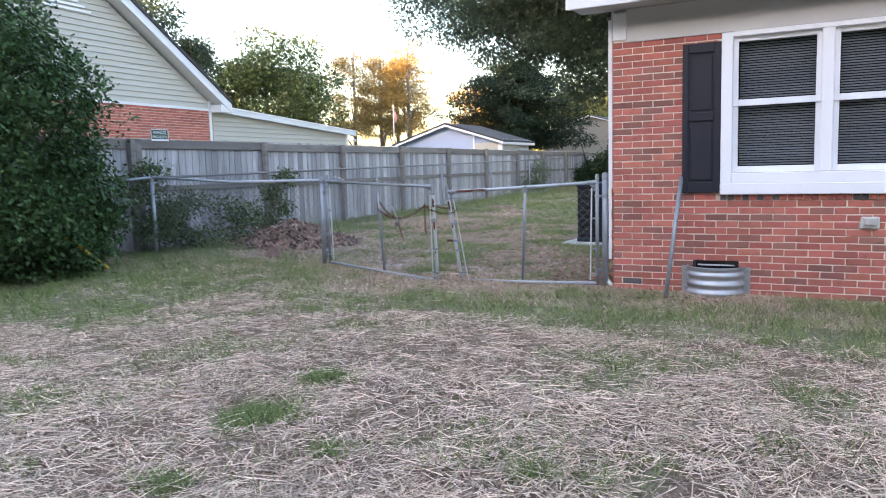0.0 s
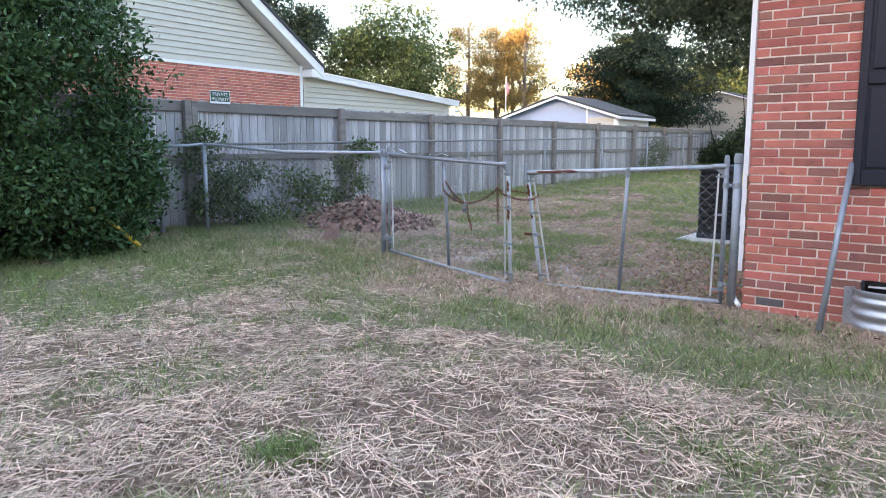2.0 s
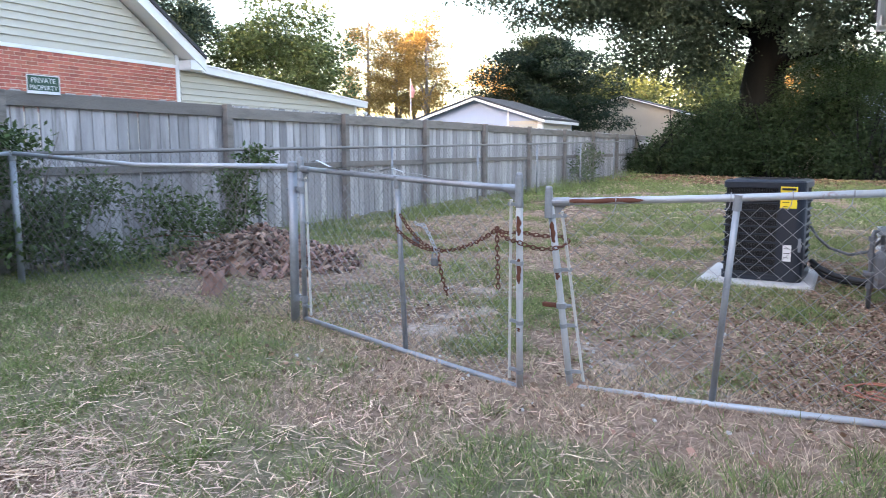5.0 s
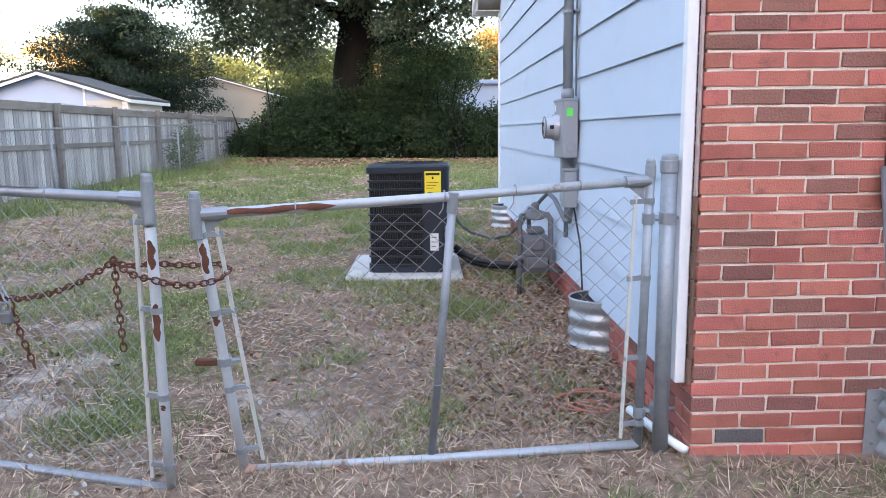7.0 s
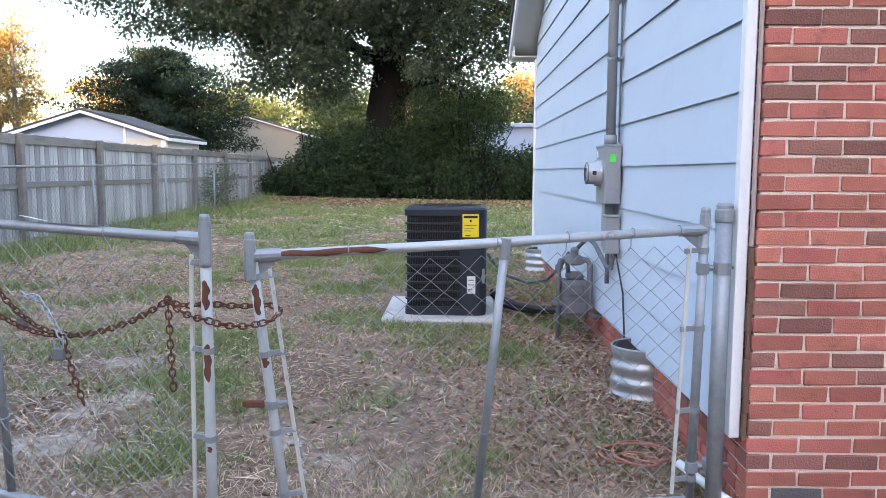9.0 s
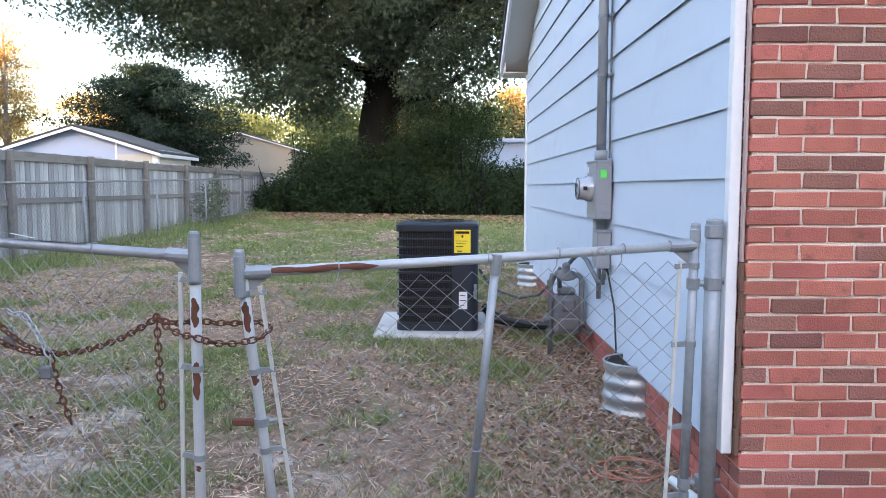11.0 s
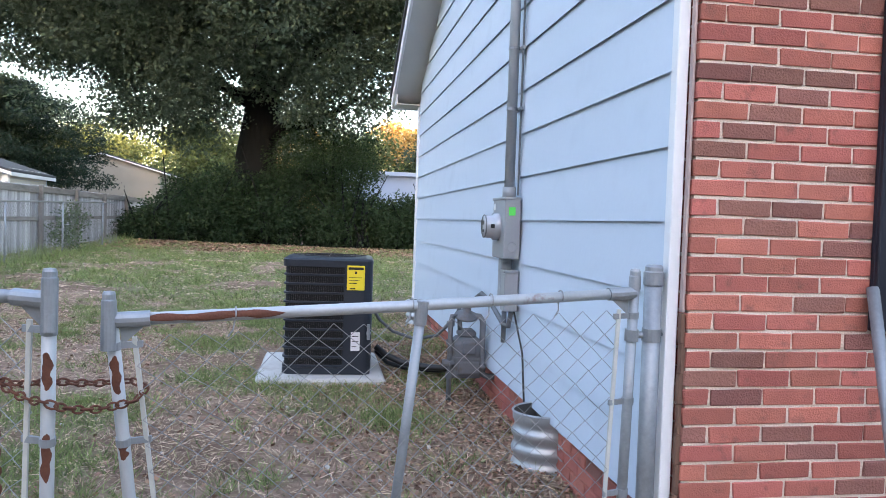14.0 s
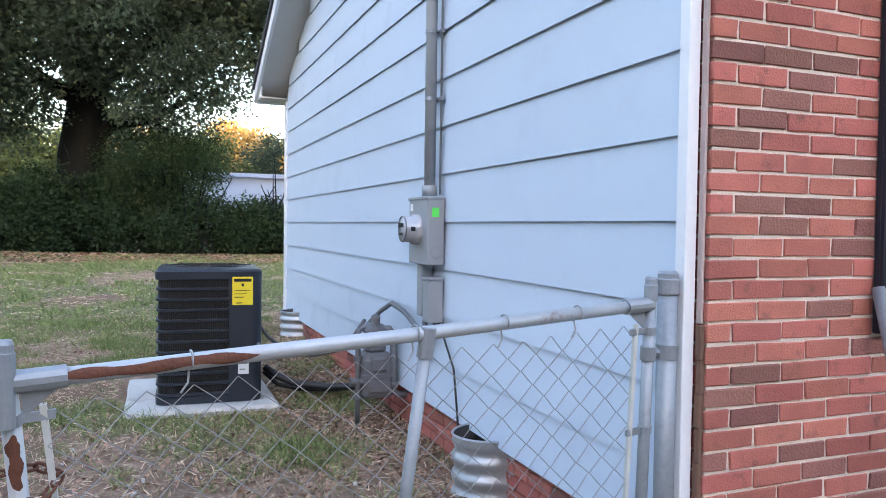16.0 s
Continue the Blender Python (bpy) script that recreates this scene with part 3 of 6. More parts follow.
# double window
window = part("window", Build().box(WX0, WX1, FY - 0.055, FY - 0.001, WZ0 - 0.005, WZ0 + 0.10, 0.006), VINYL, house, "white vinyl double window with closed blinds")
for args in ((WX0, WX0 + 0.10, FY - 0.045, FY + 0.06, WZ0 + 0.10, WZ1, 0.005), (WX1 - 0.10, WX1, FY - 0.045, FY + 0.06, WZ0 + 0.10, WZ1, 0.005), (WX0 + 0.10, WX1 - 0.10, FY - 0.045, FY + 0.06, WZ1 - 0.045, WZ1, 0.004),
             (WX0 + 0.10, WX1 - 0.10, FY - 0.04, FY + 0.06, WZ0 + 0.10, WZ0 + 0.198, 0.005), (-0.145, -0.045, FY - 0.045, FY + 0.06, WZ0 + 0.20, WZ1 - 0.045, 0.005)):
    part("window_frame", Build().box(*args), VINYL, window)
for x0, x1 in ((WX0 + 0.10, -0.145), (-0.045, WX1 - 0.10)):
    zm = 1.85
    for z0, z1, y in ((zm - 0.03, WZ1 - 0.045, FY + 0.0), (WZ0 + 0.20, zm + 0.03, FY + 0.022)):
        w = 0.045
        fr = Build().box(x0, x0 + w, y, y + 0.03, z0, z1, 0.004).box(x1 - w, x1, y, y + 0.03, z0, z1, 0.004).box(x0 + w, x1 - w, y, y + 0.03, z0, z0 + w + 0.015, 0.004).box(x0 + w, x1 - w, y, y + 0.03, z1 - w, z1, 0.004)
        part("sash", fr, VINYL, window)
        p = part("pane", Build().box(x0 + w - 0.004, x1 - w + 0.004, y + 0.012, y + 0.017, z0 + w, z1 - w + 0.004), GLASS, window)
        p.visible_shadow = False
    bl = Build()
    z = WZ0 + 0.27
    while z < WZ1 - 0.08:
        t = 0.010
        bl.add([(x0 + 0.05, FY + 0.085, z), (x1 - 0.05, FY + 0.085, z), (x1 - 0.05, FY + 0.092, z + 0.0145), (x0 + 0.05, FY + 0.092, z + 0.0145)], [(0, 1, 2, 3)])
        z += 0.0232
    bl.box(x0 + 0.05, x1 - 0.05, FY + 0.08, FY + 0.10, WZ0 + 0.235, WZ0 + 0.255)
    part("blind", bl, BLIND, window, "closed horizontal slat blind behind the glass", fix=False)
# near-black sheet stands in for the dark of the unlit room
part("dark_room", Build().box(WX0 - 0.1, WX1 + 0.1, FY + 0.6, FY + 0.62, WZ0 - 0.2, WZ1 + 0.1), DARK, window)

# shutter
sx0, sx1, sz0, sz1 = -1.338, -0.99, 1.016, 2.428
sh = Build().box(sx0, sx1, FY - 0.024, FY - 0.002, sz0, sz1, 0.003)
for a, c in ((sx0, sx0 + 0.055), (sx1 - 0.055, sx1)):
    sh.box(a, c, FY - 0.042, FY - 0.020, sz0, sz1, 0.005)
for a, c in ((sz0, sz0 + 0.10), (1.70, 1.78), (sz1 - 0.09, sz1)):
    sh.box(sx0 + 0.055, sx1 - 0.055, FY - 0.042, FY - 0.020, a, c, 0.005)
shutter = part("shutter", sh, SHUTTER, house, "dark navy raised-panel shutter")
for a, c in ((sz0 + 0.12, 1.68), (1.80, sz1 - 0.11)):
    part("shutter_panel", Build().box(sx0 + 0.075, sx1 - 0.075, FY - 0.038, FY - 0.022, a, c, 0.012), SHUTTER, shutter)

# foundation vent behind the front well
part("foundation_vent", Build().box(VX0, VX1, FY + 0.09, FY + 0.12, VZ0, VZ1).box(VX0, VX1, FY + 0.02, FY + 0.05, VZ1 - 0.03, VZ1).box(VX0, VX0 + 0.02, FY - 0.004, FY + 0.05, VZ0, VZ1).box(VX1 - 0.02, VX1, FY - 0.004, FY + 0.05, VZ0, VZ1), BLACK, house, "black crawl-space vent panel behind a well")
part("vent_louvre", Build().box(VX0 + 0.04, VX1 - 0.04, FY + 0.03, FY + 0.05, 0.30, 0.315, 0.003), WHITE, house)


def corrugated_well(name, at, r, h, facing, label, depth=None):
    """A half-round corrugated steel well against a wall that faces that way (degrees)."""
    w = thing(name, at, label, "window well", "window wells")
    prof, inner = [], []
    steps = 34
    for i in range(steps + 1):
        z = -0.14 + (h + 0.14) * i / steps
        rr = 1 + 0.045 * math.sin(2 * math.pi * z / 0.088)
        if i > steps - 3:
            rr = 1.02
        prof.append((r * rr, z))
    inner = [(q - 0.006, z) for q, z in prof]
    k = (depth or r) / r
    m = Matrix.Rotation(radians(facing), 4, "Z") @ Matrix.Diagonal((k, 1, 1, 1))
    b = Build().lathe(prof, at, 28, -90, 90, m)
    b.lathe([(prof[-1][0] + 0.006, h), (prof[-1][0], h + 0.008), (inner[-1][0], h)], at, 28, -90, 90, m)
    part("shell", b, GALV_WELL, w, smooth=True)
    # the inside is coloured darker to paint in the shade of the deep well
    part("inner_face", Build().lathe(inner[::-1], at, 28, -90, 90, m), SHADED_STEEL, w, "inside of the well with its shade painted in", smooth=True)
    t = Vector((-math.sin(radians(facing)), math.cos(radians(facing)), 0))
    n = Vector((math.cos(radians(facing)), math.sin(radians(facing)), 0))
    for s in (-1, 1):
        f = Build()
        mm = Matrix.Translation(Vector(at) + t * s * (r + 0.025)) @ Matrix.Rotation(radians(facing), 4, "Z")
        f.box(0.002, 0.006, -0.035, 0.035, -0.03, h, 0, mm)
        fl = part("flange", f, GALV_WELL, w)
        for j in range(3):
            q = Vector(at) + t * s * (r + 0.03) + n * 0.006 + Vector((0, 0, 0.05 + j * (h - 0.09) / 2))
            part("bolt", Build().tube([q, q + n * 0.008], 0.007, 8), GALV, fl)
    return w


# darker steel carries the painted shade inside the wells
SHADED_STEEL = mat("steel_with_painted_shade", (0.05, 0.05, 0.05), (0.11, 0.105, 0.10), 8, 0.8, 0.2, 0.1, 60)
GALV_WELL = mat("bright_galvanized_sheet", (0.34, 0.36, 0.375), (0.50, 0.52, 0.535), 10, 0.42, 0.6, 0.03, 60, stain=(0.33, 0.34, 0.35), stain_scale=7, stain_low=0.5, stain_high=0.8)
corrugated_well("window_well", (-1.02, FY, gz(-1.0, 7.7)), 0.255, 0.27, -90, "corrugated galvanized steel well at the brick wall", 0.22)
corrugated_well("window_well", (SX + 0.045, 9.36, gz(-2.2, 9.36) - 0.02), 0.175, 0.31, 180, "corrugated galvanized steel well under the siding", 0.20)
corrugated_well("window_well", (SX + 0.045, 14.3, gz(-2.2, 14.3) - 0.02), 0.20, 0.28, 180, "small far corrugated steel well at the house", 0.22)

# black panels added behind the side wells so that their insides look dark
for vy, vz in ((9.36, gz(-2.2, 9.36)), (14.3, gz(-2.2, 14.3))):
    part("foundation_vent", Build().box(SX + 0.012, SX + 0.03, vy - 0.15, vy + 0.15, vz - 0.1, vz + 0.27, 0.003), BLACK, house, "black crawl-space vent panel behind a well")

# outdoor outlet cover on the brick
out = thing("outlet_cover", (0.268, FY, 0.737), "grey weatherproof outlet cover on the brick wall", "outlet")
part("plate", Build().box(0.193, 0.343, FY - 0.03, FY - 0.0, 0.682, 0.792, 0.012), CONCRETE, out)
part("lid", Build().box(0.218, 0.318, FY - 0.05, FY - 0.028, 0.715, 0.782, 0.012), CONCRETE, out)

# leaning pipe
pole = Build().tube([(-1.416, 7.485, 0.02), (-1.342, 7.850, 1.17)], 0.021, 8)
part_ob = part("leaning_pipe", pole, GALV, None, smooth=True)
tagged(part_ob, "grey metal pipe leaning on the brick wall", "pipe")


# ---- electric meter, conduit and boxes on the siding ----
meter = thing("electric_meter", (SX, 9.87, 1.06), "grey electric meter box with round glass meter", "electric meter")
BX = SX - 0.015
part("cabinet", Build().box(BX - 0.10, BX, 9.89, 10.20, 1.14, 1.51, 0.006).box(BX - 0.106, BX, 9.885, 10.205, 1.50, 1.517, 0.003), PLATE_GREY, meter)
mm = Matrix.Rotation(radians(-90), 4, "Y")
glass_meter = part("meter_dome", Build().lathe([(0.0, 0.098), (0.060, 0.097), (0.070, 0.088), (0.073, 0.04), (0.083, 0.036), (0.085, 0.0)], (BX - 0.10, 10.05, 1.335), 28, 0, 360, mm), mat("grey_meter_cover", (0.36, 0.37, 0.40), (0.47, 0.48, 0.51), 9, 0.12, 0.15, 0.02, 30, spec=0.6), meter, "pale grey round glass meter", True)
part("dial", Build().box(BX - 0.2015, BX - 0.1985, 10.01, 10.09, 1.345, 1.37), INK, glass_meter)
part("dial", Build().box(BX - 0.2015, BX - 0.1985, 10.02, 10.08, 1.30, 1.315), INK, glass_meter)
part("name_plate", Build().box(BX - 0.165, BX - 0.14, 9.9735, 9.9765, 1.325, 1.35), INK, glass_meter)
part("glass_rim", Build().lathe([(0.071, 0.086), (0.074, 0.09), (0.071, 0.094)], (BX - 0.10, 10.05, 1.335), 28, 0, 360, mm), METER_GREY, glass_meter)
part("sticker", Build().box(BX - 0.075, BX - 0.035, 9.886, 9.8895, 1.405, 1.455), GREEN_TAG, meter, "bright green sticker")
part("sticker", Build().box(BX - 0.1025, BX - 0.1005, 10.13, 10.17, 1.44, 1.48), PAPER, meter, "small white sticker")
part("seal_ring", Build().lathe([(0.028, 0.0), (0.03, 0.003), (0.033, 0.0)], (BX - 0.05, 9.8895, 1.21), 20, 0, 360, Matrix.Rotation(radians(90), 4, "X")), PLATE_GREY, meter)
conduit = thing("conduit", (SX, 10.0, 1.53), "grey metal conduit up the siding", "conduit")
cx, cy = SX - 0.065, 10.0
part("pipe", Build().tube([(cx, cy, 1.515), (cx, cy, 4.05)], 0.032, 16), PLATE_GREY, conduit, smooth=True)
part("collar", Build().tube([(cx, cy, 1.517), (cx, cy, 1.58)], 0.042, 16), PLATE_GREY, conduit, smooth=True)
for z in (2.05, 2.42, 2.9):
    part("strap", Build().tube([(cx, cy, z), (cx, cy, z + 0.02)], 0.035, 14).box(SX - 0.03, SX - 0.012, cy - 0.07, cy + 0.07, z, z + 0.02), GALV, conduit)
part("ground_wire", Build().tube([(SX - 0.022, cy - 0.05, 1.53), (SX - 0.022, cy - 0.052, 2.7), (SX - 0.02, cy - 0.05, 3.8)], 0.006, 6), METER_GREY, conduit)
box2 = thing("disconnect_box", (SX, 9.86, 0.85), "small grey disconnect box under the meter", "electrical box")
part("body", Build().box(SX - 0.10, SX - 0.012, 9.90, 10.0, 0.82, 1.055, 0.006), PLATE_GREY, box2)
part("hood", Build().box(SX - 0.106, SX - 0.012, 9.895, 10.005, 1.055, 1.07, 0.004), PLATE_GREY, box2)
box3 = thing("conduit_box", (SX, 9.96, 0.9), "narrow grey cable box under the meter", "electrical box")
part("body", Build().box(SX - 0.085, SX - 0.012, 10.06, 10.14, 0.84, 1.139, 0.008), PLATE_GREY, box3)
part("nipple", Build().tube([(SX - 0.045, 10.10, 0.60), (SX - 0.045, 10.10, 0.845)], 0.016, 10), METER_GREY, box3, smooth=True)
cable = Build().tube([(SX - 0.03, 9.92, 0.825), (SX - 0.028, 9.70, 0.6), (SX - 0.026, 9.66, 0.42), (SX - 0.02, 9.64, 0.25), (SX + 0.01, 9.64, 0.16)], 0.006, 6)
tagged(part("ground_cable", cable, BLACK, None, smooth=True), "thin black cable hanging down the siding", "cable")
drop = Build().tube([(SX - 0.04, 9.94, 0.825), (SX - 0.045, 9.98, 0.72), (SX - 0.06, 10.05, 0.72), (SX - 0.07, 10.4, 0.83), (SX - 0.08, 10.62, 0.86), (SX - 0.11, 10.75, 0.80), (SX - 0.19, 10.85, 0.68)], 0.016, 8)
tagged(part("cable_whip", drop, METER_GREY, None, smooth=True), "grey flexible conduit arching off the wall", "cable")

def rounded(x0, x1, y0, y1, r, z, n=6):
    pts = []
    for cxx, cyy, a in ((x1 - r, y1 - r, 0), (x0 + r, y1 - r, 90), (x0 + r, y0 + r, 180), (x1 - r, y0 + r, 270)):
        for i in range(n + 1):
            t = radians(a + 90 * i / n)
            pts.append((cxx + r * math.cos(t), cyy + r * math.sin(t), z))
    return pts


def ring_stack(layers):
    b = Build()
    n = len(layers[0])
    vs = [p for l in layers for p in l]
    fs = [(i * n + k, i * n + (k + 1) % n, (i + 1) * n + (k + 1) % n, (i + 1) * n + k) for i in range(len(layers) - 1) for k in range(n)]
    fs += [tuple(range(n))[::-1], tuple((len(layers) - 1) * n + k for k in range(n))]
    return b.add(vs, fs)


def rounded_case(x0, x1, y0, y1, r, layers, base):
    """A housing with rounded corners; layers of (inset, height above base)."""
    return ring_stack([rounded(x0 + k, x1 - k, y0 + k, y1 - k, max(0.004, r - k), base + h, 4) for k, h in layers])


# gas meter
gas = thing("gas_meter", (SX - 0.15, 10.72, gz(-2.2, 10.72)), "grey gas meter with regulator on pipes", "gas meter")
gxm, gym, g0 = SX - 0.15, 10.72, gz(-2.2, 10.95)
case = rounded_case(gxm - 0.115, gxm + 0.10, gym - 0.09, gym + 0.10, 0.045, [(0.008, 0.165), (0.0, 0.185), (0.0, 0.40), (0.012, 0.43), (0.035, 0.45)], g0)
body = part("body", case, METER_GREY, gas, smooth=False)
part("seam_flange", rounded_case(gxm - 0.123, gxm + 0.108, gym - 0.098, gym + 0.108, 0.05, [(0.0, 0.295), (0.0, 0.315)], g0), METER_GREY, body)
part("front_plate", rounded_case(gxm - 0.085, gxm + 0.07, gym - 0.112, gym - 0.085, 0.008, [(0.004, 0.20), (0.0, 0.21), (0.0, 0.275), (0.004, 0.285)], g0), METER_GREY, body)
part("index_box", Build().box(gxm - 0.055, gxm + 0.045, gym - 0.115, gym - 0.06, g0 + 0.335, g0 + 0.425, 0.012), METER_GREY, body)
part("top_housing", Build().box(gxm - 0.075, gxm + 0.055, gym - 0.055, gym + 0.06, g0 + 0.445, g0 + 0.505, 0.02), METER_GREY, body)
riser = part("riser", Build().tube([(gxm - 0.135, gym - 0.05, g0 - 0.08), (gxm - 0.135, gym - 0.05, g0 + 0.56), (gxm - 0.125, gym - 0.045, g0 + 0.60), (gxm - 0.07, gym - 0.02, g0 + 0.61), (gxm - 0.06, gym - 0.015, g0 + 0.50)], 0.018, 10), METER_GREY, gas, smooth=True)
for zz in (0.16, 0.40, 0.53):
    part("union_nut", Build().tube([(gxm - 0.135, gym - 0.05, g0 + zz), (gxm - 0.135, gym - 0.05, g0 + zz + 0.035)], 0.028, 6), METER_GREY, riser)
part("shutoff", Build().tube([(gxm - 0.185, gym - 0.05, g0 + 0.27), (gxm - 0.095, gym - 0.05, g0 + 0.27)], 0.026, 10).box(gxm - 0.14, gxm - 0.13, gym - 0.095, gym - 0.05, g0 + 0.255, g0 + 0.285, 0.003), METER_GREY, riser)
reg = part("regulator", Build().lathe([(0.0, -0.03), (0.04, -0.03), (0.075, -0.008), (0.085, -0.006), (0.085, 0.006), (0.075, 0.01), (0.045, 0.03), (0.03, 0.035), (0.03, 0.085), (0.022, 0.095), (0.0, 0.097)], (gxm - 0.02, gym - 0.02, g0 + 0.60), 22, 0, 360, Matrix.Rotation(radians(20), 4, "X")), METER_GREY, gas, smooth=True)
part("pipe", Build().tube([(gxm + 0.03, gym - 0.02, g0 + 0.60), (gxm + 0.075, gym - 0.04, g0 + 0.60), (gxm + 0.095, gym - 0.06, g0 + 0.57), (gxm + 0.095, gym - 0.07, g0 + 0.24), (gxm + 0.105, gym - 0.07, g0 + 0.19), (gxm + 0.14, gym - 0.07, g0 + 0.175), (SX + 0.06, gym - 0.07, g0 + 0.175)], 0.022, 12), METER_GREY, gas, smooth=True)
part("elbow", Build().tube([(gxm + 0.095, gym - 0.07, g0 + 0.22), (gxm + 0.095, gym - 0.07, g0 + 0.26)], 0.030, 10), METER_GREY, gas, smooth=True)

# ---- air conditioner on its pad ----
pad_z = 0.145
pad = Build().box(-3.73, -2.75, 11.12, 12.28, 0.02, pad_z, 0.02)
tagged(part("concrete_pad", pad, CONCRETE, None), "pale concrete equipment pad on the grass", "concrete pad")
AX0, AX1, AY0, AY1, AZ0, AZ1 = -3.525, -2.845, 11.28, 11.98, pad_z, 1.05
ac = thing("air_conditioner", ((AX0 + AX1) / 2, (AY0 + AY1) / 2, AZ0), "charcoal outdoor air conditioner with louvred sides", "air conditioner")
ac.rotation_euler = (0, 0, radians(-3.0))


def acr(inset, z, r=0.07):
    return rounded(AX0 + inset, AX1 - inset, AY0 + inset, AY1 - inset, max(0.01, r - inset), z)


part("base_pan", ring_stack([acr(0.0, AZ0 + 0.004), acr(0.0, AZ0 + 0.05), acr(0.012, AZ0 + 0.055)]), AC_DARK, ac)
part("coil", ring_stack([acr(0.016, AZ0 + 0.05), acr(0.016, AZ1 - 0.07)]), AC_COIL, ac)
part("top_cap", ring_stack([acr(0.004, AZ1 - 0.075), acr(-0.004, AZ1 - 0.07), acr(-0.006, AZ1 - 0.02), acr(0.006, AZ1 - 0.006), acr(0.05, AZ1)]), AC_DARK, ac)
fan = Build()
for r in (0.06, 0.11, 0.16, 0.21, 0.26):
    fan.tube([((AX0 + AX1) / 2 + r * math.cos(t), (AY0 + AY1) / 2 + r * math.sin(t), AZ1 + 0.006) for t in np.linspace(0, 2 * math.pi, 25)[:-1]], 0.003, 4, True)
for k in range(8):
    t = k * math.pi / 4
    fan.tube([((AX0 + AX1) / 2 + q * math.cos(t), (AY0 + AY1) / 2 + q * math.sin(t), AZ1 + 0.009) for q in (0.03, 0.29)], 0.003, 4)
part("fan_grille", fan, BLACK, ac)
rows = 11
pitch = (AZ1 - 0.075 - AZ0 - 0.055) / rows
for i in range(rows):
    z = AZ0 + 0.055 + i * pitch
    part("louvre", ring_stack([acr(0.010, z), acr(0.0, z + 0.005), acr(0.0, z + 0.016), acr(0.010, z + 0.021)]), AC_DARK, ac)
for px in np.arange(AX0 + 0.05, AX1 - 0.2, 0.014):
    part("louvre_bar", Build().box(px, px + 0.004, AY0 + 0.007, AY0 + 0.018, AZ0 + 0.05, AZ1 - 0.075), BLACK, ac)
corner = [(AX1 - 0.215, AY0 - 0.004), (AX1 - 0.07, AY0 - 0.004)] + [(AX1 - 0.07 + 0.074 * math.sin(a), AY0 + 0.07 - 0.074 * math.cos(a)) for a in np.linspace(0.2, math.pi / 2, 6)] + [(AX1 + 0.004, AY0 + 0.20), (AX1 - 0.02, AY0 + 0.20), (AX1 - 0.03, AY0 + 0.02), (AX1 - 0.215, AY0 + 0.02)]
part("service_panel", ring_stack([[(x, y, AZ0 + 0.03) for x, y in corner], [(x, y, AZ1 - 0.06) for x, y in corner]]), AC_DARK, ac, "charcoal corner service panel")
lab = part("energy_label", Build().box(AX1 - 0.195, AX1 - 0.06, AY0 - 0.0075, AY0 - 0.0045, AZ1 - 0.245, AZ1 - 0.055), YELLOW, ac, "yellow energy label")
for args in (
    (AX1 - 0.185, AX1 - 0.07, AY0 - 0.0092, AY0 - 0.0078, AZ1 - 0.088, AZ1 - 0.068),
    (AX1 - 0.135, AX1 - 0.12, AY0 - 0.0092, AY0 - 0.0078, AZ1 - 0.12, AZ1 - 0.10),
    (AX1 - 0.18, AX1 - 0.08, AY0 - 0.0092, AY0 - 0.0078, AZ1 - 0.150, AZ1 - 0.146),
    (AX1 - 0.18, AX1 - 0.10, AY0 - 0.0092, AY0 - 0.0078, AZ1 - 0.172, AZ1 - 0.168),
    (AX1 - 0.18, AX1 - 0.12, AY0 - 0.0092, AY0 - 0.0078, AZ1 - 0.195, AZ1 - 0.190),
    (AX1 - 0.17, AX1 - 0.13, AY0 - 0.0092, AY0 - 0.0078, AZ1 - 0.235, AZ1 - 0.228),
):
    part("print", Build().box(*args), INK, lab)
lab = part("data_label", Build().box(AX1 - 0.155, AX1 - 0.085, AY0 - 0.0075, AY0 - 0.0045, AZ0 + 0.19, AZ0 + 0.335), PAPER, ac, "white data label")
for args in (
    (AX1 - 0.145, AX1 - 0.10, AY0 - 0.0092, AY0 - 0.0078, AZ0 + 0.30, AZ0 + 0.306),
    (AX1 - 0.145, AX1 - 0.095, AY0 - 0.0092, AY0 - 0.0078, AZ0 + 0.26, AZ0 + 0.266),
    (AX1 - 0.145, AX1 - 0.11, AY0 - 0.0092, AY0 - 0.0078, AZ0 + 0.22, AZ0 + 0.226),
):
    part("print", Build().box(*args), INK, lab)
part("valve", Build().tube([(AX1 - 0.02, AY0 + 0.02, AZ0 + 0.33), (AX1 - 0.02, AY0 - 0.03, AZ0 + 0.33)], 0.018, 8).tube([(AX1 - 0.02, AY0 - 0.02, AZ0 + 0.28), (AX1 - 0.02, AY0 - 0.02, AZ0 + 0.40)], 0.012, 8), GALV, ac, "pale service valve")
g1 = gz(-2.5, 11.3)
lines = Build().tube([(-2.80, 11.55, 0.32), (-2.72, 11.50, 0.26), (-2.6, 11.42, 0.215), (-2.4, 11.30, 0.20), (-2.2, 11.2, 0.21), (-2.0, 11.15, 0.23)], 0.026, 8)
tagged(part("refrigerant_line", lines, BLACK, None, smooth=True), "black insulated refrigerant line along the ground", "pipe")
lines = Build().tube([(-2.80, 11.60, 0.28), (-2.7, 11.6, 0.18), (-2.55, 11.52, 0.15), (-2.3, 11.4, 0.155), (-2.0, 11.3, 0.19)], 0.018, 8)
tagged(part("refrigerant_line", lines, BLACK, None, smooth=True), "thin black line beside the insulated one", "pipe")
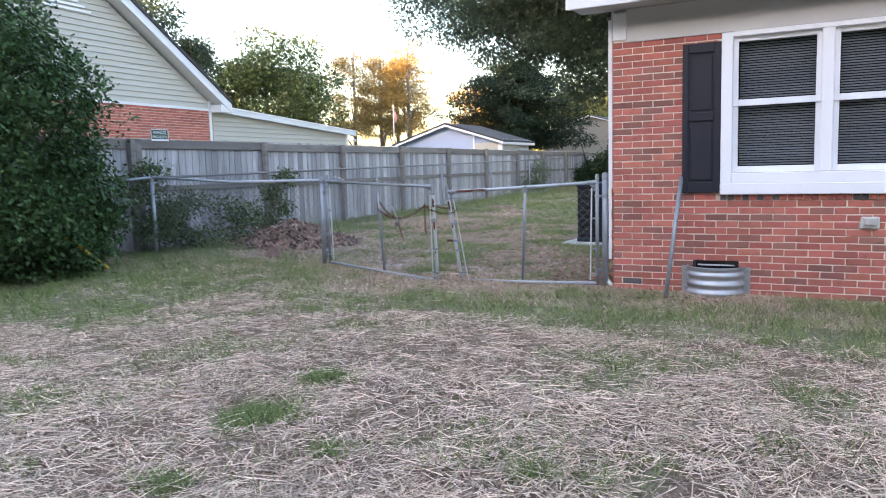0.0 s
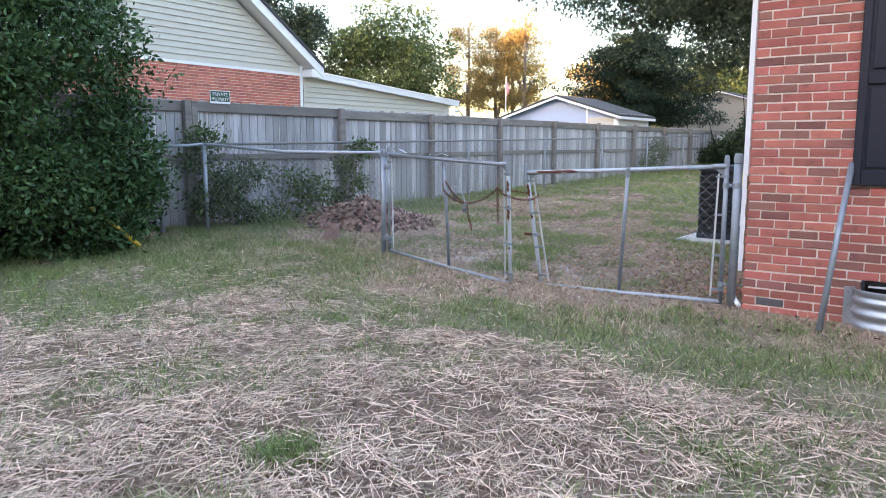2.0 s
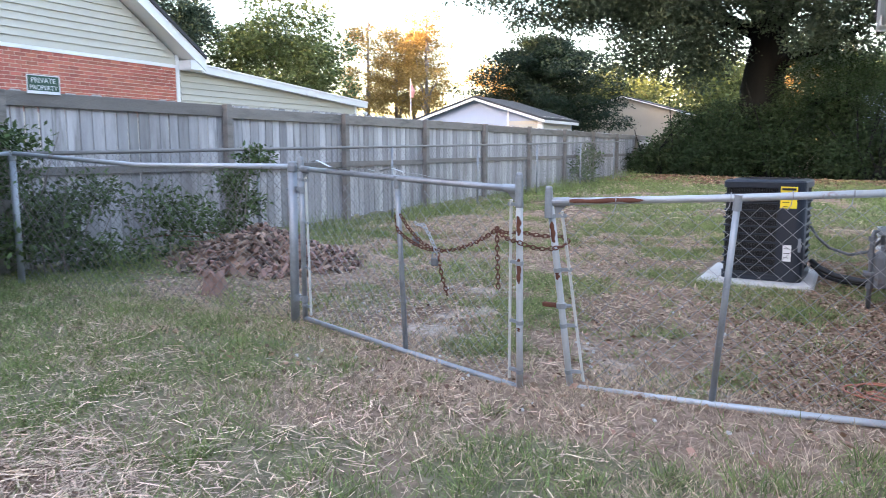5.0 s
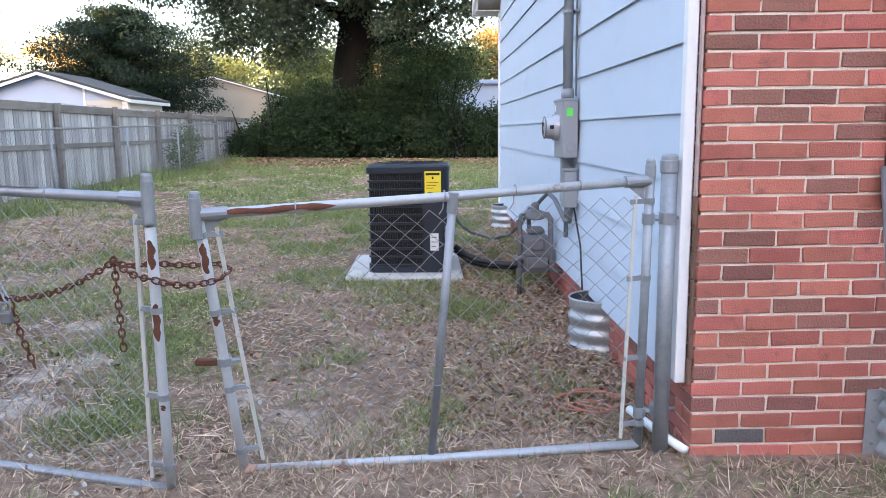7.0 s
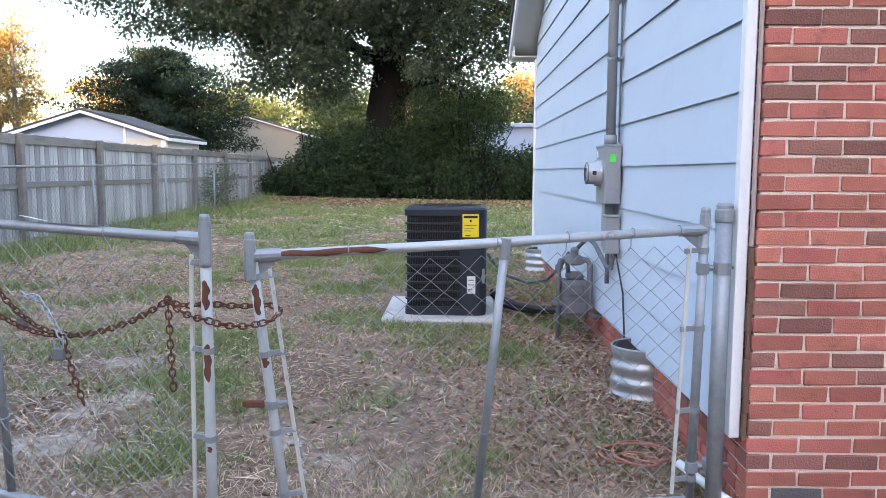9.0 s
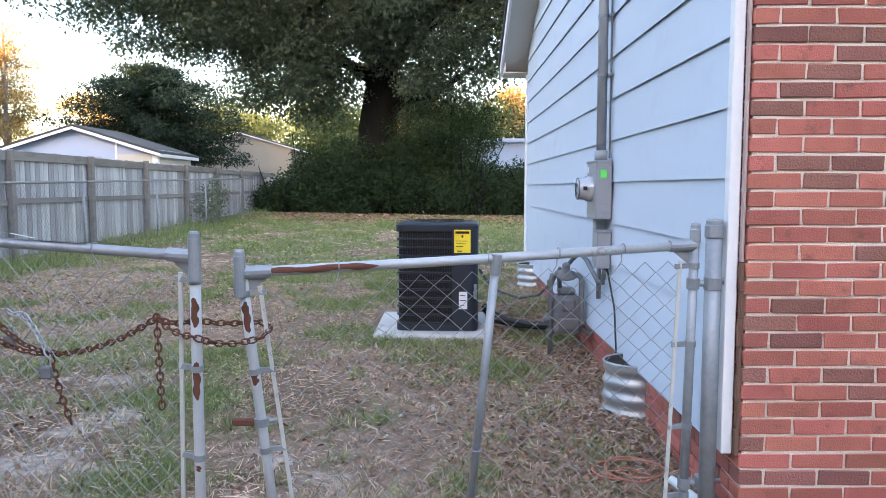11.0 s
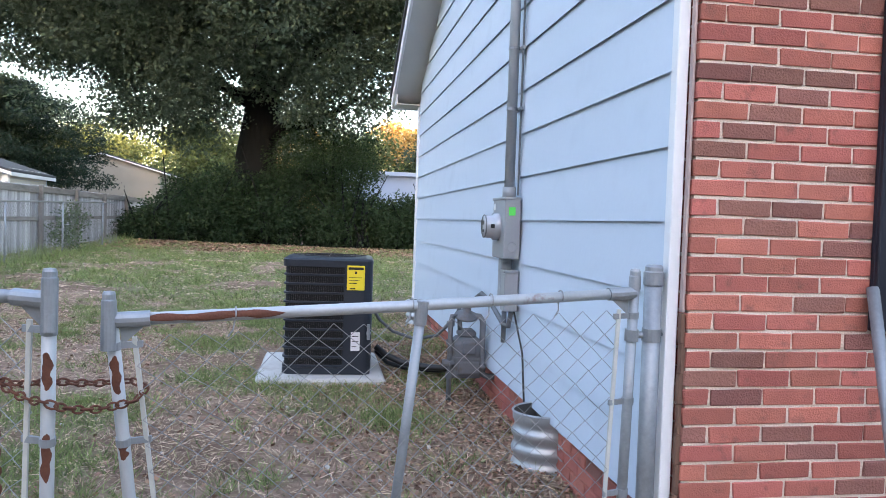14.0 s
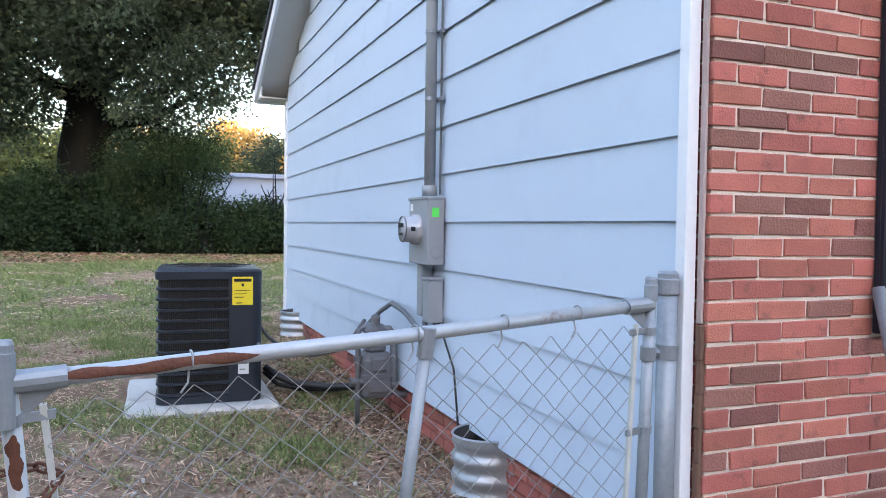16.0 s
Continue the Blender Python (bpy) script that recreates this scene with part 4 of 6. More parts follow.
whip = Build().tube([(-2.83, 11.7, 0.62), (-2.76, 11.66, 0.52), (-2.66, 11.6, 0.44), (-2.5, 11.4, 0.41), (-2.36, 11.2, 0.47), (-2.27, 11.05, 0.60), (-2.24, 10.9, 0.72)], 0.013, 8)
tagged(part("cable_whip", whip, METER_GREY, None, smooth=True), "grey flexible conduit sagging to the air conditioner", "cable")

# orange cord and white drain pipe by the gate
cord = Build()
cxx, cyy = -2.31, 8.40
pts = []
for i in range(120):
    t = i / 119 * 2 * math.pi * 2.7
    r = 0.085 + 0.035 * math.sin(t * 0.57) + 0.025 * math.sin(t * 1.7)
    px, py = cxx + 1.2 * r * math.cos(t) + 0.02 * math.sin(t * 0.23), cyy + r * math.sin(t)
    pts.append((px, py, gz(px, py) + 0.02 + 0.018 * (1 + math.sin(t * 0.61))))
cord.tube(pts, 0.0042, 6)
tagged(part("extension_cord", cord, ORANGE, None, smooth=True), "loosely coiled orange cord on the ground", "cord")
tagged(part("drain_pipe", Build().tube([(-2.045, 7.86, 0.072), (-2.10, 7.96, 0.09), (-2.19, 8.16, 0.13)], 0.018, 10), WHITE_PIPE, None, smooth=True), "short white plastic pipe at the brick corner", "pipe")


# ---- chain-link fence and gates ----
def link_mesh(p00, p10, p11, p01, cell=0.0425, r=0.00135, wob=0.004, seed=1):
    """Woven diamonds of wire on the patch with those corners (bottom start, bottom end, top end, top start)."""
    rng = np.random.RandomState(seed)
    p00, p10, p11, p01 = [np.array(p, float) for p in (p00, p10, p11, p01)]
    nu = max(2, int(round(np.linalg.norm(p10 - p00) / cell)))
    nv = max(2, int(round(np.linalg.norm(p01 - p00) / cell)))
    i, j = np.meshgrid(np.arange(nu), np.arange(nv), indexing="ij")

    def place(u, v, w):
        s, t = (u / nu)[..., None], (v / nv)[..., None]
        p = (p00 * (1 - s) + p10 * s) * (1 - t) + (p01 * (1 - s) + p11 * s) * t
        nrm = np.cross(p10 - p00, p01 - p00)
        nrm = nrm / np.linalg.norm(nrm)
        bend = 0.012 * np.sin(u * 0.31 + v * 0.22 + seed) + 0.008 * np.sin(u * 0.11 - v * 0.35)
        return p + nrm * (w + bend)[..., None]
    ua, ub = i + (j + i) % 2, i + (j + 1 + i) % 2
    jit = rng.uniform(-1, 1, (nu + 2, nv + 2, 1)) * wob
    a = place(ua.astype(float), j.astype(float), np.where((j + i) % 2 == 0, 0.0022, -0.0022))
    b = place(ub.astype(float), (j + 1).astype(float), np.where((j + 1 + i) % 2 == 0, 0.0022, -0.0022))
    up = np.array([0, 0, 1.0])
    a = a + jit[ua, j] * up
    b = b + jit[ub, j + 1] * up
    a, b = a.reshape(-1, 3), b.reshape(-1, 3)
    d = b - a
    d /= np.linalg.norm(d, axis=1, keepdims=True)
    nrm = np.cross(p10 - p00, p01 - p00)
    nrm = nrm / np.linalg.norm(nrm)
    side = np.cross(d, nrm)
    offs = [nrm * r, (-0.5 * nrm + 0.866 * side) * r, (-0.5 * nrm - 0.866 * side) * r]
    quads_ = []
    for k in range(3):
        o1, o2 = offs[k], offs[(k + 1) % 3]
        quads_.append(np.stack([a + o1, a + o2, b + o2, b + o1], 1))
    return np.concatenate(quads_)


def cap_post(b, x, y, z, r):
    """A domed post cap with its collar."""
    b.lathe([(r * 1.06, -0.05), (r * 1.14, -0.045), (r * 1.14, -0.004), (r * 1.0, 0.0), (r * 1.0, 0.014), (r * 0.8, 0.022), (0, 0.024)], (x, y, z), 16)


def band(parent, p, axis_dir, r, tail=None):
    """A brace band round a pipe at p, with its bolt pointing along tail."""
    p, d = Vector(p), Vector(axis_dir).normalized()
    b = Build().tube([p - d * 0.011, p + d * 0.011], r + 0.0025, 14)
    if tail is not None:
        t = Vector(tail).normalized()
        b.tube([p + t * (r - 0.004), p + t * (r + 0.035)], 0.006, 6)
        b.tube([p + t * (r + 0.014) - d * 0.004, p + t * (r + 0.014) + d * 0.004], 0.013, 6)
    return part("brace_band", b, GALV, parent, smooth=False)


def fence_post(at, h, r, label, lean=(0, 0)):
    x, y = at
    z = gz(x, y)
    th = thing("fence_post", (x, y, z), label, "fence post", "chain-link posts")
    top = (x + lean[0], y + lean[1], z + h)
    part("pipe", Build().tube([(x, y, z - 0.15), top], r, 16), GALV, th, smooth=True)
    c = Build()
    cap_post(c, top[0], top[1], top[2], r)
    part("cap", c, GALV, th)
    return th


hinge_post = fence_post((-2.124, 7.935), 1.165, 0.031, "thick galvanized gate post at the brick corner")
mid_post = fence_post((-5.92, 8.13), 1.12, 0.031, "galvanized gate post in the yard", (0.01, 0.0))
end_post = fence_post((-9.0, 7.38), 1.115, 0.025, "thin pale fence end post by the shrub", (-0.01, 0.0))
corner_post = fence_post((-8.80, 7.91), 1.125, 0.028, "grey fence corner post among weeds", (-0.01, 0.0))


BAR = mat("chalky_pale_steel_bar", (0.45, 0.45, 0.42), (0.62, 0.62, 0.58), 20, 0.7, 0.1, 0.1, 90)


def gate(name, hinge, latch, hinge_foot, latch_foot, mid_top, mid_foot, label, rail_mat, latch_mat, seed, hinge_dir):
    """A tubular chain-link gate: stiles, rails, a centre brace, tension bars and mesh."""
    H, L, HF, LF = [Vector(p) for p in (hinge, latch, hinge_foot, latch_foot)]
    th = thing(name, tuple(HF), label, "gate", "double gate")
    r = 0.0178
    st = part("stile", Build().tube([HF, H], r, 14), GALV, th, smooth=True)
    c = Build()
    cap_post(c, *H, r)
    part("cap", c, GALV, st)
    lt = part("stile", Build().tube([LF, LF.lerp(L, 0.3), LF.lerp(L, 0.6), L], r, 14), latch_mat, th, "pale pipe with flaking rust", smooth=True)
    c = Build()
    cap_post(c, *L, r)
    c.tube([L - Vector((0, 0, 0.14)), L - Vector((0, 0, 0.002))], r * 1.13, 14)
    part("cap", c, GALV, lt)
    dh, dl = (H - HF).normalized(), (L - LF).normalized()
    a, b = H - dh * 0.06, L - dl * 0.06
    along = (b - a).normalized()
    part("top_rail", Build().tube([a + along * 0.02, a.lerp(b, 0.5) - Vector((0, 0, 0.004)), b - along * 0.02], 0.0178, 14), rail_mat, th, smooth=True)
    for q, sgn, dd in ((a, 1, dh), (b, -1, dl)):
        e = Build().tube([q, q + along * sgn * 0.10], 0.0225, 12)
        e.add([q - dd * 0.02 + along * sgn * 0.02, q - dd * 0.075 + along * sgn * 0.02, q - dd * 0.02 + along * sgn * 0.085], [(0, 1, 2)])
        part("rail_end", e, GALV, th)
    fa, fb = HF + dh * 0.02, LF + dl * 0.02
    fal = (fb - fa).normalized()
    part("bottom_rail", Build().tube([fa, fa.lerp(fb, 0.5) - Vector((0, 0, 0.006)), fb], 0.0178, 14), rail_mat, th, smooth=True)
    mt, mf = Vector(mid_top), Vector(mid_foot)
    br = part("brace", Build().tube([mf, mt], 0.016, 12), GALV, th, smooth=True)
    for f in (0.3,):
        q = mf.lerp(mt, f)
        part("tie_wire", Build().tube([q + Vector((0.0195 * math.cos(t), 0.0195 * math.sin(t), 0.004 * math.sin(t))) for t in np.linspace(0, 6.283, 13)[:-1]], 0.0025, 5, True), WIRE, br)
    part("brace_cup", Build().tube([mt - (mt - mf).normalized() * 0.075, mt], 0.0205, 12), GALV, br)
    # tension bars a hand inside the stiles
    bars = []
    for lo, hi, sgn in ((HF, H, 1), (LF, L, -1)):
        p0, p1 = lo.lerp(hi, 0.05) + along * sgn * 0.075, lo.lerp(hi, 0.90) + along * sgn * 0.055
        w = Vector((-along.y, along.x, 0)) * 0.003
        part("tension_bar", Build().tube([p0, p1], 0.0085, 4), BAR, th, "thin pale tension bar")
        bars.append((p0, p1))
        for f in (0.1, 0.34, 0.62, 0.88):
            q = lo.lerp(hi, f)
            e = Build().tube([q - (hi - lo).normalized() * 0.011, q + (hi - lo).normalized() * 0.011], r + 0.003, 12)
            e.box(-0.004, 0.004, -0.008, 0.008, -0.009, 0.009)
            e.v[-8:] = [tuple(q + along * sgn * (0.010 + 0.065 * (i // 4)) + Vector((0, 0.006 * (1 if i % 4 > 1 else -1), 0.009 * (1 if i % 2 else -1)))) for i in range(8)]
            part("tension_band", e, GALV, th)
    (h0, h1), (l0, l1) = bars
    raw("chain_link_mesh", link_mesh(h0, l0, l1, h1, seed=seed), 4, WIRE, th, label="woven galvanized chain-link wire")
    # ties over the top rail
    for f in (0.17, 0.32, 0.48, 0.8):
        q = a.lerp(b, f)
        s = along.cross(Vector((0, 0, 1))).normalized()
        tie = [q + (s * math.sin(t) + Vector((0, 0, 1)) * math.cos(t)) * 0.0205 for t in np.linspace(-2.2, 2.2, 12)]
        tie += [q - Vector((0, 0, 0.045)) + along * 0.006, q - Vector((0, 0, 0.065)) + along * 0.02]
        part("tie_wire", Build().tube(tie, 0.0025, 5), WIRE, th)
    for f in (0.14, 0.82):
        q = HF.lerp(H, f)
        hp = Vector(hinge_dir)
        e = Build().tube([q - dh * 0.02, q + dh * 0.02], r + 0.006, 12)
        e.tube([q, q + hp * 0.5], 0.012, 8)
        e.tube([q + hp - dh * 0.022, q + hp + dh * 0.022], 0.0335, 14)
        e.tube([q + hp, q + hp * 1.9], 0.007, 6)
        part("hinge", e, GALV, th)
    return th, L, LF


def rust_patch(parent, a, b, r, toward, half, seed):
    """A flake of rust on a pipe from a to b, on the side that looks toward."""
    rng = random.Random(seed)
    a, b, t = Vector(a), Vector(b), Vector(toward)
    d = (b - a).normalized()
    t = (t - d * t.dot(d)).normalized()
    s = d.cross(t)
    n, k, bd = 22, 9, Build()
    for i in range(n + 1):
        f = i / n
        w = half * (min(1, 5 * f) * min(1, 5 * (1 - f))) ** 0.5 * (0.88 + 0.16 * math.sin(i * 0.8 + seed) + rng.uniform(-0.06, 0.06))
        off = 0.14 * math.sin(i * 0.55 + seed * 2.0)
        for j in range(k + 1):
            ang = off + w * (2 * j / k - 1)
            bd.v.append(tuple(a.lerp(b, f) + (t * math.cos(ang) + s * math.sin(ang)) * (r + 0.0009)))
    for i in range(n):
        for j in range(k):
            bd.f.append((i * (k + 1) + j, i * (k + 1) + j + 1, (i + 1) * (k + 1) + j + 1, (i + 1) * (k + 1) + j))
    return part("rust_patch", bd, RUST, parent, "flaking brown rust")


gate_r, RL, RLF = gate("chain_link_gate", (-2.203, 7.912, 1.19), (-3.832, 7.65, 1.11), (-2.212, 7.945, 0.045), (-3.765, 7.85, 0.02), (-2.95, 7.79, 1.105), (-3.045, 7.905, 0.045), "sagging galvanized chain-link gate by the house", GALV_PALE, RUSTY, 3, (0.079, 0.015, 0))
gate_l, LL, LLF = gate("chain_link_gate", (-5.825, 8.12, 1.25), (-3.943, 7.53, 1.178), (-5.82, 8.12, 0.12), (-4.0, 7.70, 0.02), (-4.85, 7.815, 1.165), (-4.855, 7.91, 0.075), "galvanized chain-link gate with rusty latch post", GALV, RUSTY, 7, (-0.085, 0.015, 0))


FRONT = (0.1, -1, 0.15)
for f0, f1, hw, sd in ((0.755, 0.86, 0.75, 1), (0.575, 0.625, 0.7, 2)):
    rust_patch(gate_r, RLF.lerp(RL, f0), RLF.lerp(RL, f1), 0.0178, FRONT, hw, sd)
for f0, f1, hw, sd in ((0.745, 0.835, 0.75, 3), (0.525, 0.645, 0.75, 4), (0.30, 0.32, 0.5, 7)):
    rust_patch(gate_l, LLF.lerp(LL, f0), LLF.lerp(LL, f1), 0.0178, FRONT, hw, sd)
ra, rb_ = Vector((-2.203, 7.912, 1.19)) - Vector((0, 0, 0.06)), RL - (RL - RLF).normalized() * 0.06
rmid = ra.lerp(rb_, 0.5) - Vector((0, 0, 0.004))
rust_patch(gate_r, rmid.lerp(rb_, 0.43), rmid.lerp(rb_, 0.91), 0.0178, (0.1, -1, 0.1), 0.7, 5)


def run(name, a, b, za, zb, label, seed, post_gap=0.0, mesh_mat=WIRE_OLD, rail_mat=GALV, dip=0.012):
    """A stretch of chain-link from a to b, with its top rail at those heights."""
    (x0, y0), (x1, y1) = a, b
    g0, g1 = gz(x0, y0), gz(x1, y1)
    th = thing(name, (x0, y0, g0), label, "chain-link fence")
    mid = ((x0 + x1) / 2, (y0 + y1) / 2, (za + zb) / 2 - dip)
    part("top_rail", Build().tube([(x0, y0, za), mid, (x1, y1, zb)], 0.019, 12), rail_mat, th, smooth=True)
    raw("chain_link_mesh", link_mesh((x0, y0, g0 + 0.03), (x1, y1, g1 + 0.03), (x1, y1, zb - 0.01), (x0, y0, za - 0.01), seed=seed, r=0.0018), 4, mesh_mat, th)
    if post_gap:
        d = math.hypot(x1 - x0, y1 - y0)
        k = 1
        while k * post_gap < d - 0.5:
            f = k * post_gap / d
            x, y = x0 + (x1 - x0) * f, y0 + (y1 - y0) * f
            part("post", Build().tube([(x, y, gz(x, y) - 0.1), (x, y, za + (zb - za) * f)], 0.019, 10), GALV, th, smooth=True)
            k += 1
    return th


run("chain_link_fence", (-5.95, 8.13), (-8.78, 7.91), 1.205, 1.295, "chain-link fence panel with a rusty top rail", 11, rail_mat=GALV_PALE, dip=0.045)
run("chain_link_fence", (-9.0, 7.40), (-8.81, 7.89), 1.27, 1.295, "short chain-link panel by the shrub", 12)
run("chain_link_fence", (-8.80, 7.93), (-8.75, 27.0), 1.29, 1.60, "old chain-link fence along the wooden fence", 13, 2.95, rail_mat=WIRE_OLD)


# rusty chain, padlocks and latch
def chain(name, pts, label, link_len=0.034, material=RUST):
    """Oval links one after another along a polyline."""
    P = [Vector(p) for p in pts]
    seg = [(q - p).length for p, q in zip(P, P[1:])]
    total, b, s, i = sum(seg), Build(), 0.0, 0
    step_len = link_len * 0.74
    while s < total:
        k, q = 0, s
        while k < len(seg) - 1 and q > seg[k]:
            q -= seg[k]
            k += 1
        d = (P[k + 1] - P[k]).normalized()
        c = P[k] + d * q
        o = d.orthogonal().normalized()
        o = Matrix.Rotation(radians(90 * (i % 2) + 25), 3, d) @ o
        ring = [c + d * (0.5 * link_len * math.cos(t)) + o * (0.010 * math.sin(t)) for t in np.linspace(0, 2 * math.pi, 11)[:-1]]
        b.tube(ring, 0.0033, 5, True)
        s += step_len
        i += 1
    return tagged(part(name, b, material, None, label, smooth=True), label, "chain")


def sag(a, b, drop, n=9):
    a, b = Vector(a), Vector(b)
    return [a.lerp(b, t) - Vector((0, 0, drop * 4 * t * (1 - t))) for t in np.linspace(0, 1, n)]


knot = Vector((-4.11, 7.63, 0.90))
lf = LLF.lerp(LL, 0.72)
rf = RLF.lerp(RL, 0.745)
loop = sag(knot, lf + Vector((0.0, -0.032, 0.0)), 0.015, 5) + sag(lf + Vector((0.03, -0.03, -0.012)), rf + Vector((0, -0.03, -0.02)), 0.01, 4) + [rf + Vector((0.045, -0.02, -0.01)), rf + Vector((0.07, 0.02, 0.02)), rf + Vector((0.03, 0.035, 0.035))] + sag(rf + Vector((0.0, 0.034, 0.035)), lf + Vector((0, 0.035, 0.04)), 0.006, 4) + sag(lf + Vector((-0.03, 0.02, 0.04)), knot, 0.01, 4)
chain("gate_chain", loop, "rusty steel chain looped round both gate stiles")
chain("gate_chain", sag(knot, (-4.55, 7.79, 0.74), 0.03, 7) + sag((-4.55, 7.79, 0.74), (-4.85, 7.82, 0.84), 0.03, 6) + [Vector((-4.88, 7.85, 0.92))], "rusty chain sagging along the gate")
chain("gate_chain", [knot, knot + Vector((0.004, 0, -0.15)), knot + Vector((0.008, 0.004, -0.32))], "short rusty chain end hanging down")
chain("gate_chain", [Vector((-4.55, 7.775, 0.72)), Vector((-4.52, 7.77, 0.6)), Vector((-4.485, 7.765, 0.50))], "short rusty chain end hanging down")
chain("gate_chain", sag((-4.55, 7.78, 0.75), (-4.82, 7.80, 0.94), 0.05, 6), "second rusty chain along the gate")


chain("gate_chain", sag((-4.56, 7.765, 0.75), (-4.66, 7.80, 0.885), -0.012, 5) + sag((-4.66, 7.80, 0.885), (-4.74, 7.83, 0.895), 0.01, 4), "short bright steel chain on the gate", 0.036, GALV_WELL)


def padlock(at, turn, label):
    x, y, z = at
    th = thing("padlock", at, label, "padlock", "padlocks")
    part("body", Build().box(x - 0.022, x + 0.022, y - 0.011, y + 0.011, z - 0.045, z, 0.005), METER_GREY, th)
    part("shackle", Build().tube([(x + 0.016 * math.cos(t), y, z + (0.016 * math.sin(t) + 0.018 if 0 < t < 3.14 else 0.0)) for t in np.linspace(0, math.pi, 9)], 0.004, 6), GALV, th)


padlock((-4.565, 7.765, 0.70), 0, "grey steel padlock on the chain")
padlock((-4.73, 7.83, 0.80), 0, "grey steel padlock on the chain")
fork = thing("gate_latch", tuple(RLF.lerp(RL, 0.44)), "rusty fork latch on the gate stile", "gate latch")
q = RLF.lerp(RL, 0.44)
part("collar", Build().tube([q - Vector((0, 0, 0.014)), q + Vector((0, 0, 0.014))], 0.027, 12).tube([q, q + Vector((0.05, 0.02, 0))], 0.01, 6), GALV, fork)
part("tongue", Build().box(q.x - 0.105, q.x - 0.02, q.y - 0.012, q.y + 0.012, q.z - 0.012, q.z + 0.012, 0.004), RUST, fork)
ribbon = Build()
prev = None
for i, t in enumerate(np.linspace(0, 1, 26)):
    c = Vector((-5.70, 8.08, 1.19)).lerp(Vector((-4.35, 7.657, 1.131)), t) + Vector((0, 0, 0.022 + 0.012 * max(0, math.sin(t * 19)) + 0.03 * max(0, math.sin(t * 11 + 1.2)) ** 4))
    ribbon.v.extend([tuple(c + Vector((0.006, 0.012, 0))), tuple(c + Vector((-0.006, -0.012, 0.004)))])
    if i:
        ribbon.f.append((2 * i - 2, 2 * i - 1, 2 * i + 1, 2 * i))
tagged(part("wire_strap", ribbon, GALV_WELL, None, fix=False), "loose pale metal strap lying on the gate rail", "strap")


# ---- wooden fence ----
FX = -9.45
fence = thing("wooden_fence", (FX, 8.0, 0.1), "weathered grey wooden privacy fence with posts and rails", "fence")
POSTS = [8.06, 8.16] + [11.0 + 2.44 * i for i in range(9)]


def fence_top(y):
    return 1.885 - 0.0015 * max(0.0, y - 11.0)


rngf = random.Random(4)
for y in POSTS:
    w = 0.05
    part("post", Build().box(FX + 0.03, FX + 0.12, y - w, y + w, gz(FX, y) - 0.1, fence_top(y) + 0.0 + rngf.uniform(-0.01, 0.02), 0.008), FENCE_RAIL, fence)
edges = [4.2] + POSTS + [POSTS[-1] + 2.44]
for y0, y1 in zip(edges, edges[1:]):
    if y1 - y0 < 0.2:
        continue
    for zt, hgt, dx in ((fence_top((y0 + y1) / 2) - 0.075, 0.14, 0.0), (1.12 + 0.004 * max(0, y0 - 11), 0.085, 0.0)):
        sagd = rngf.uniform(0.0, 0.02)
        b = Build().box(FX + 0.006, FX + 0.044, y0 + 0.05, y1 - 0.05, zt - hgt / 2 - sagd, zt + hgt / 2 - sagd, 0.005)
        part("rail", b, FENCE_RAIL, fence)
y = 4.2
while y < edges[-1]:
    w = rngf.uniform(0.118, 0.142)
    h = fence_top(y) + rngf.uniform(-0.012, 0.012)
    lo = gz(FX, y) + rngf.uniform(0.0, 0.04)
    c = 0.022
    x0, x1 = FX - 0.016 + rngf.uniform(-0.004, 0.0), FX + 0.002 + rngf.uniform(-0.003, 0.003)
    out_ = [(y + 0.003, lo), (y + w - 0.003, lo), (y + w - 0.003, h - c), (y + w - 0.003 - c, h), (y + 0.003 + c, h), (y + 0.003, h - c)]
    part("picket", Build().prism(out_, x0, x1), FENCE_WOOD, fence)
    y += w + rngf.uniform(0.003, 0.016)

# private property sign above the fence
sign = thing("property_sign", (FX + 0.06, 8.62, 1.87), "small green and white private property sign", "sign")
part("board", Build().box(FX + 0.055, FX + 0.06, 8.45, 8.79, 1.86, 2.04, 0.002), mat("sign_green", (0.02, 0.06, 0.04), (0.03, 0.08, 0.05), 4, 0.5), sign)
part("border", Build().box(FX + 0.0605, FX + 0.063, 8.45, 8.79, 2.03, 2.04).box(FX + 0.0605, FX + 0.063, 8.45, 8.46, 1.89, 2.03).box(FX + 0.0605, FX + 0.063, 8.78, 8.79, 1.89, 2.03).box(FX + 0.0605, FX + 0.063, 8.45, 8.79, 1.86, 1.888), PAPER, sign)


def words(text, size, m, material, parent):
    """Flat letters of the built-in font as a mesh."""
    cu = bpy.data.curves.new("letters", "FONT")
    cu.body, cu.size, cu.align_x, cu.extrude = text, size, "CENTER", 0.0006
    tmp = bpy.data.objects.new("letters", cu)
    me = bpy.data.meshes.new_from_object(tmp)
    bpy.data.objects.remove(tmp)
    me.transform(Matrix.Translation(-spot(parent)) @ m)
    me.materials.append(material)
    ob = new("lettering", me)
    ob.parent = parent
    return ob


face_x = Matrix(((0, 0, 1, 0), (1, 0, 0, 0), (0, 1, 0, 0), (0, 0, 0, 1)))
words("PRIVATE", 0.068, Matrix.Translation((FX + 0.0625, 8.62, 1.965)) @ face_x, PAPER, sign)
words("PROPERTY", 0.060, Matrix.Translation((FX + 0.0625, 8.62, 1.90)) @ face_x, PAPER, sign)


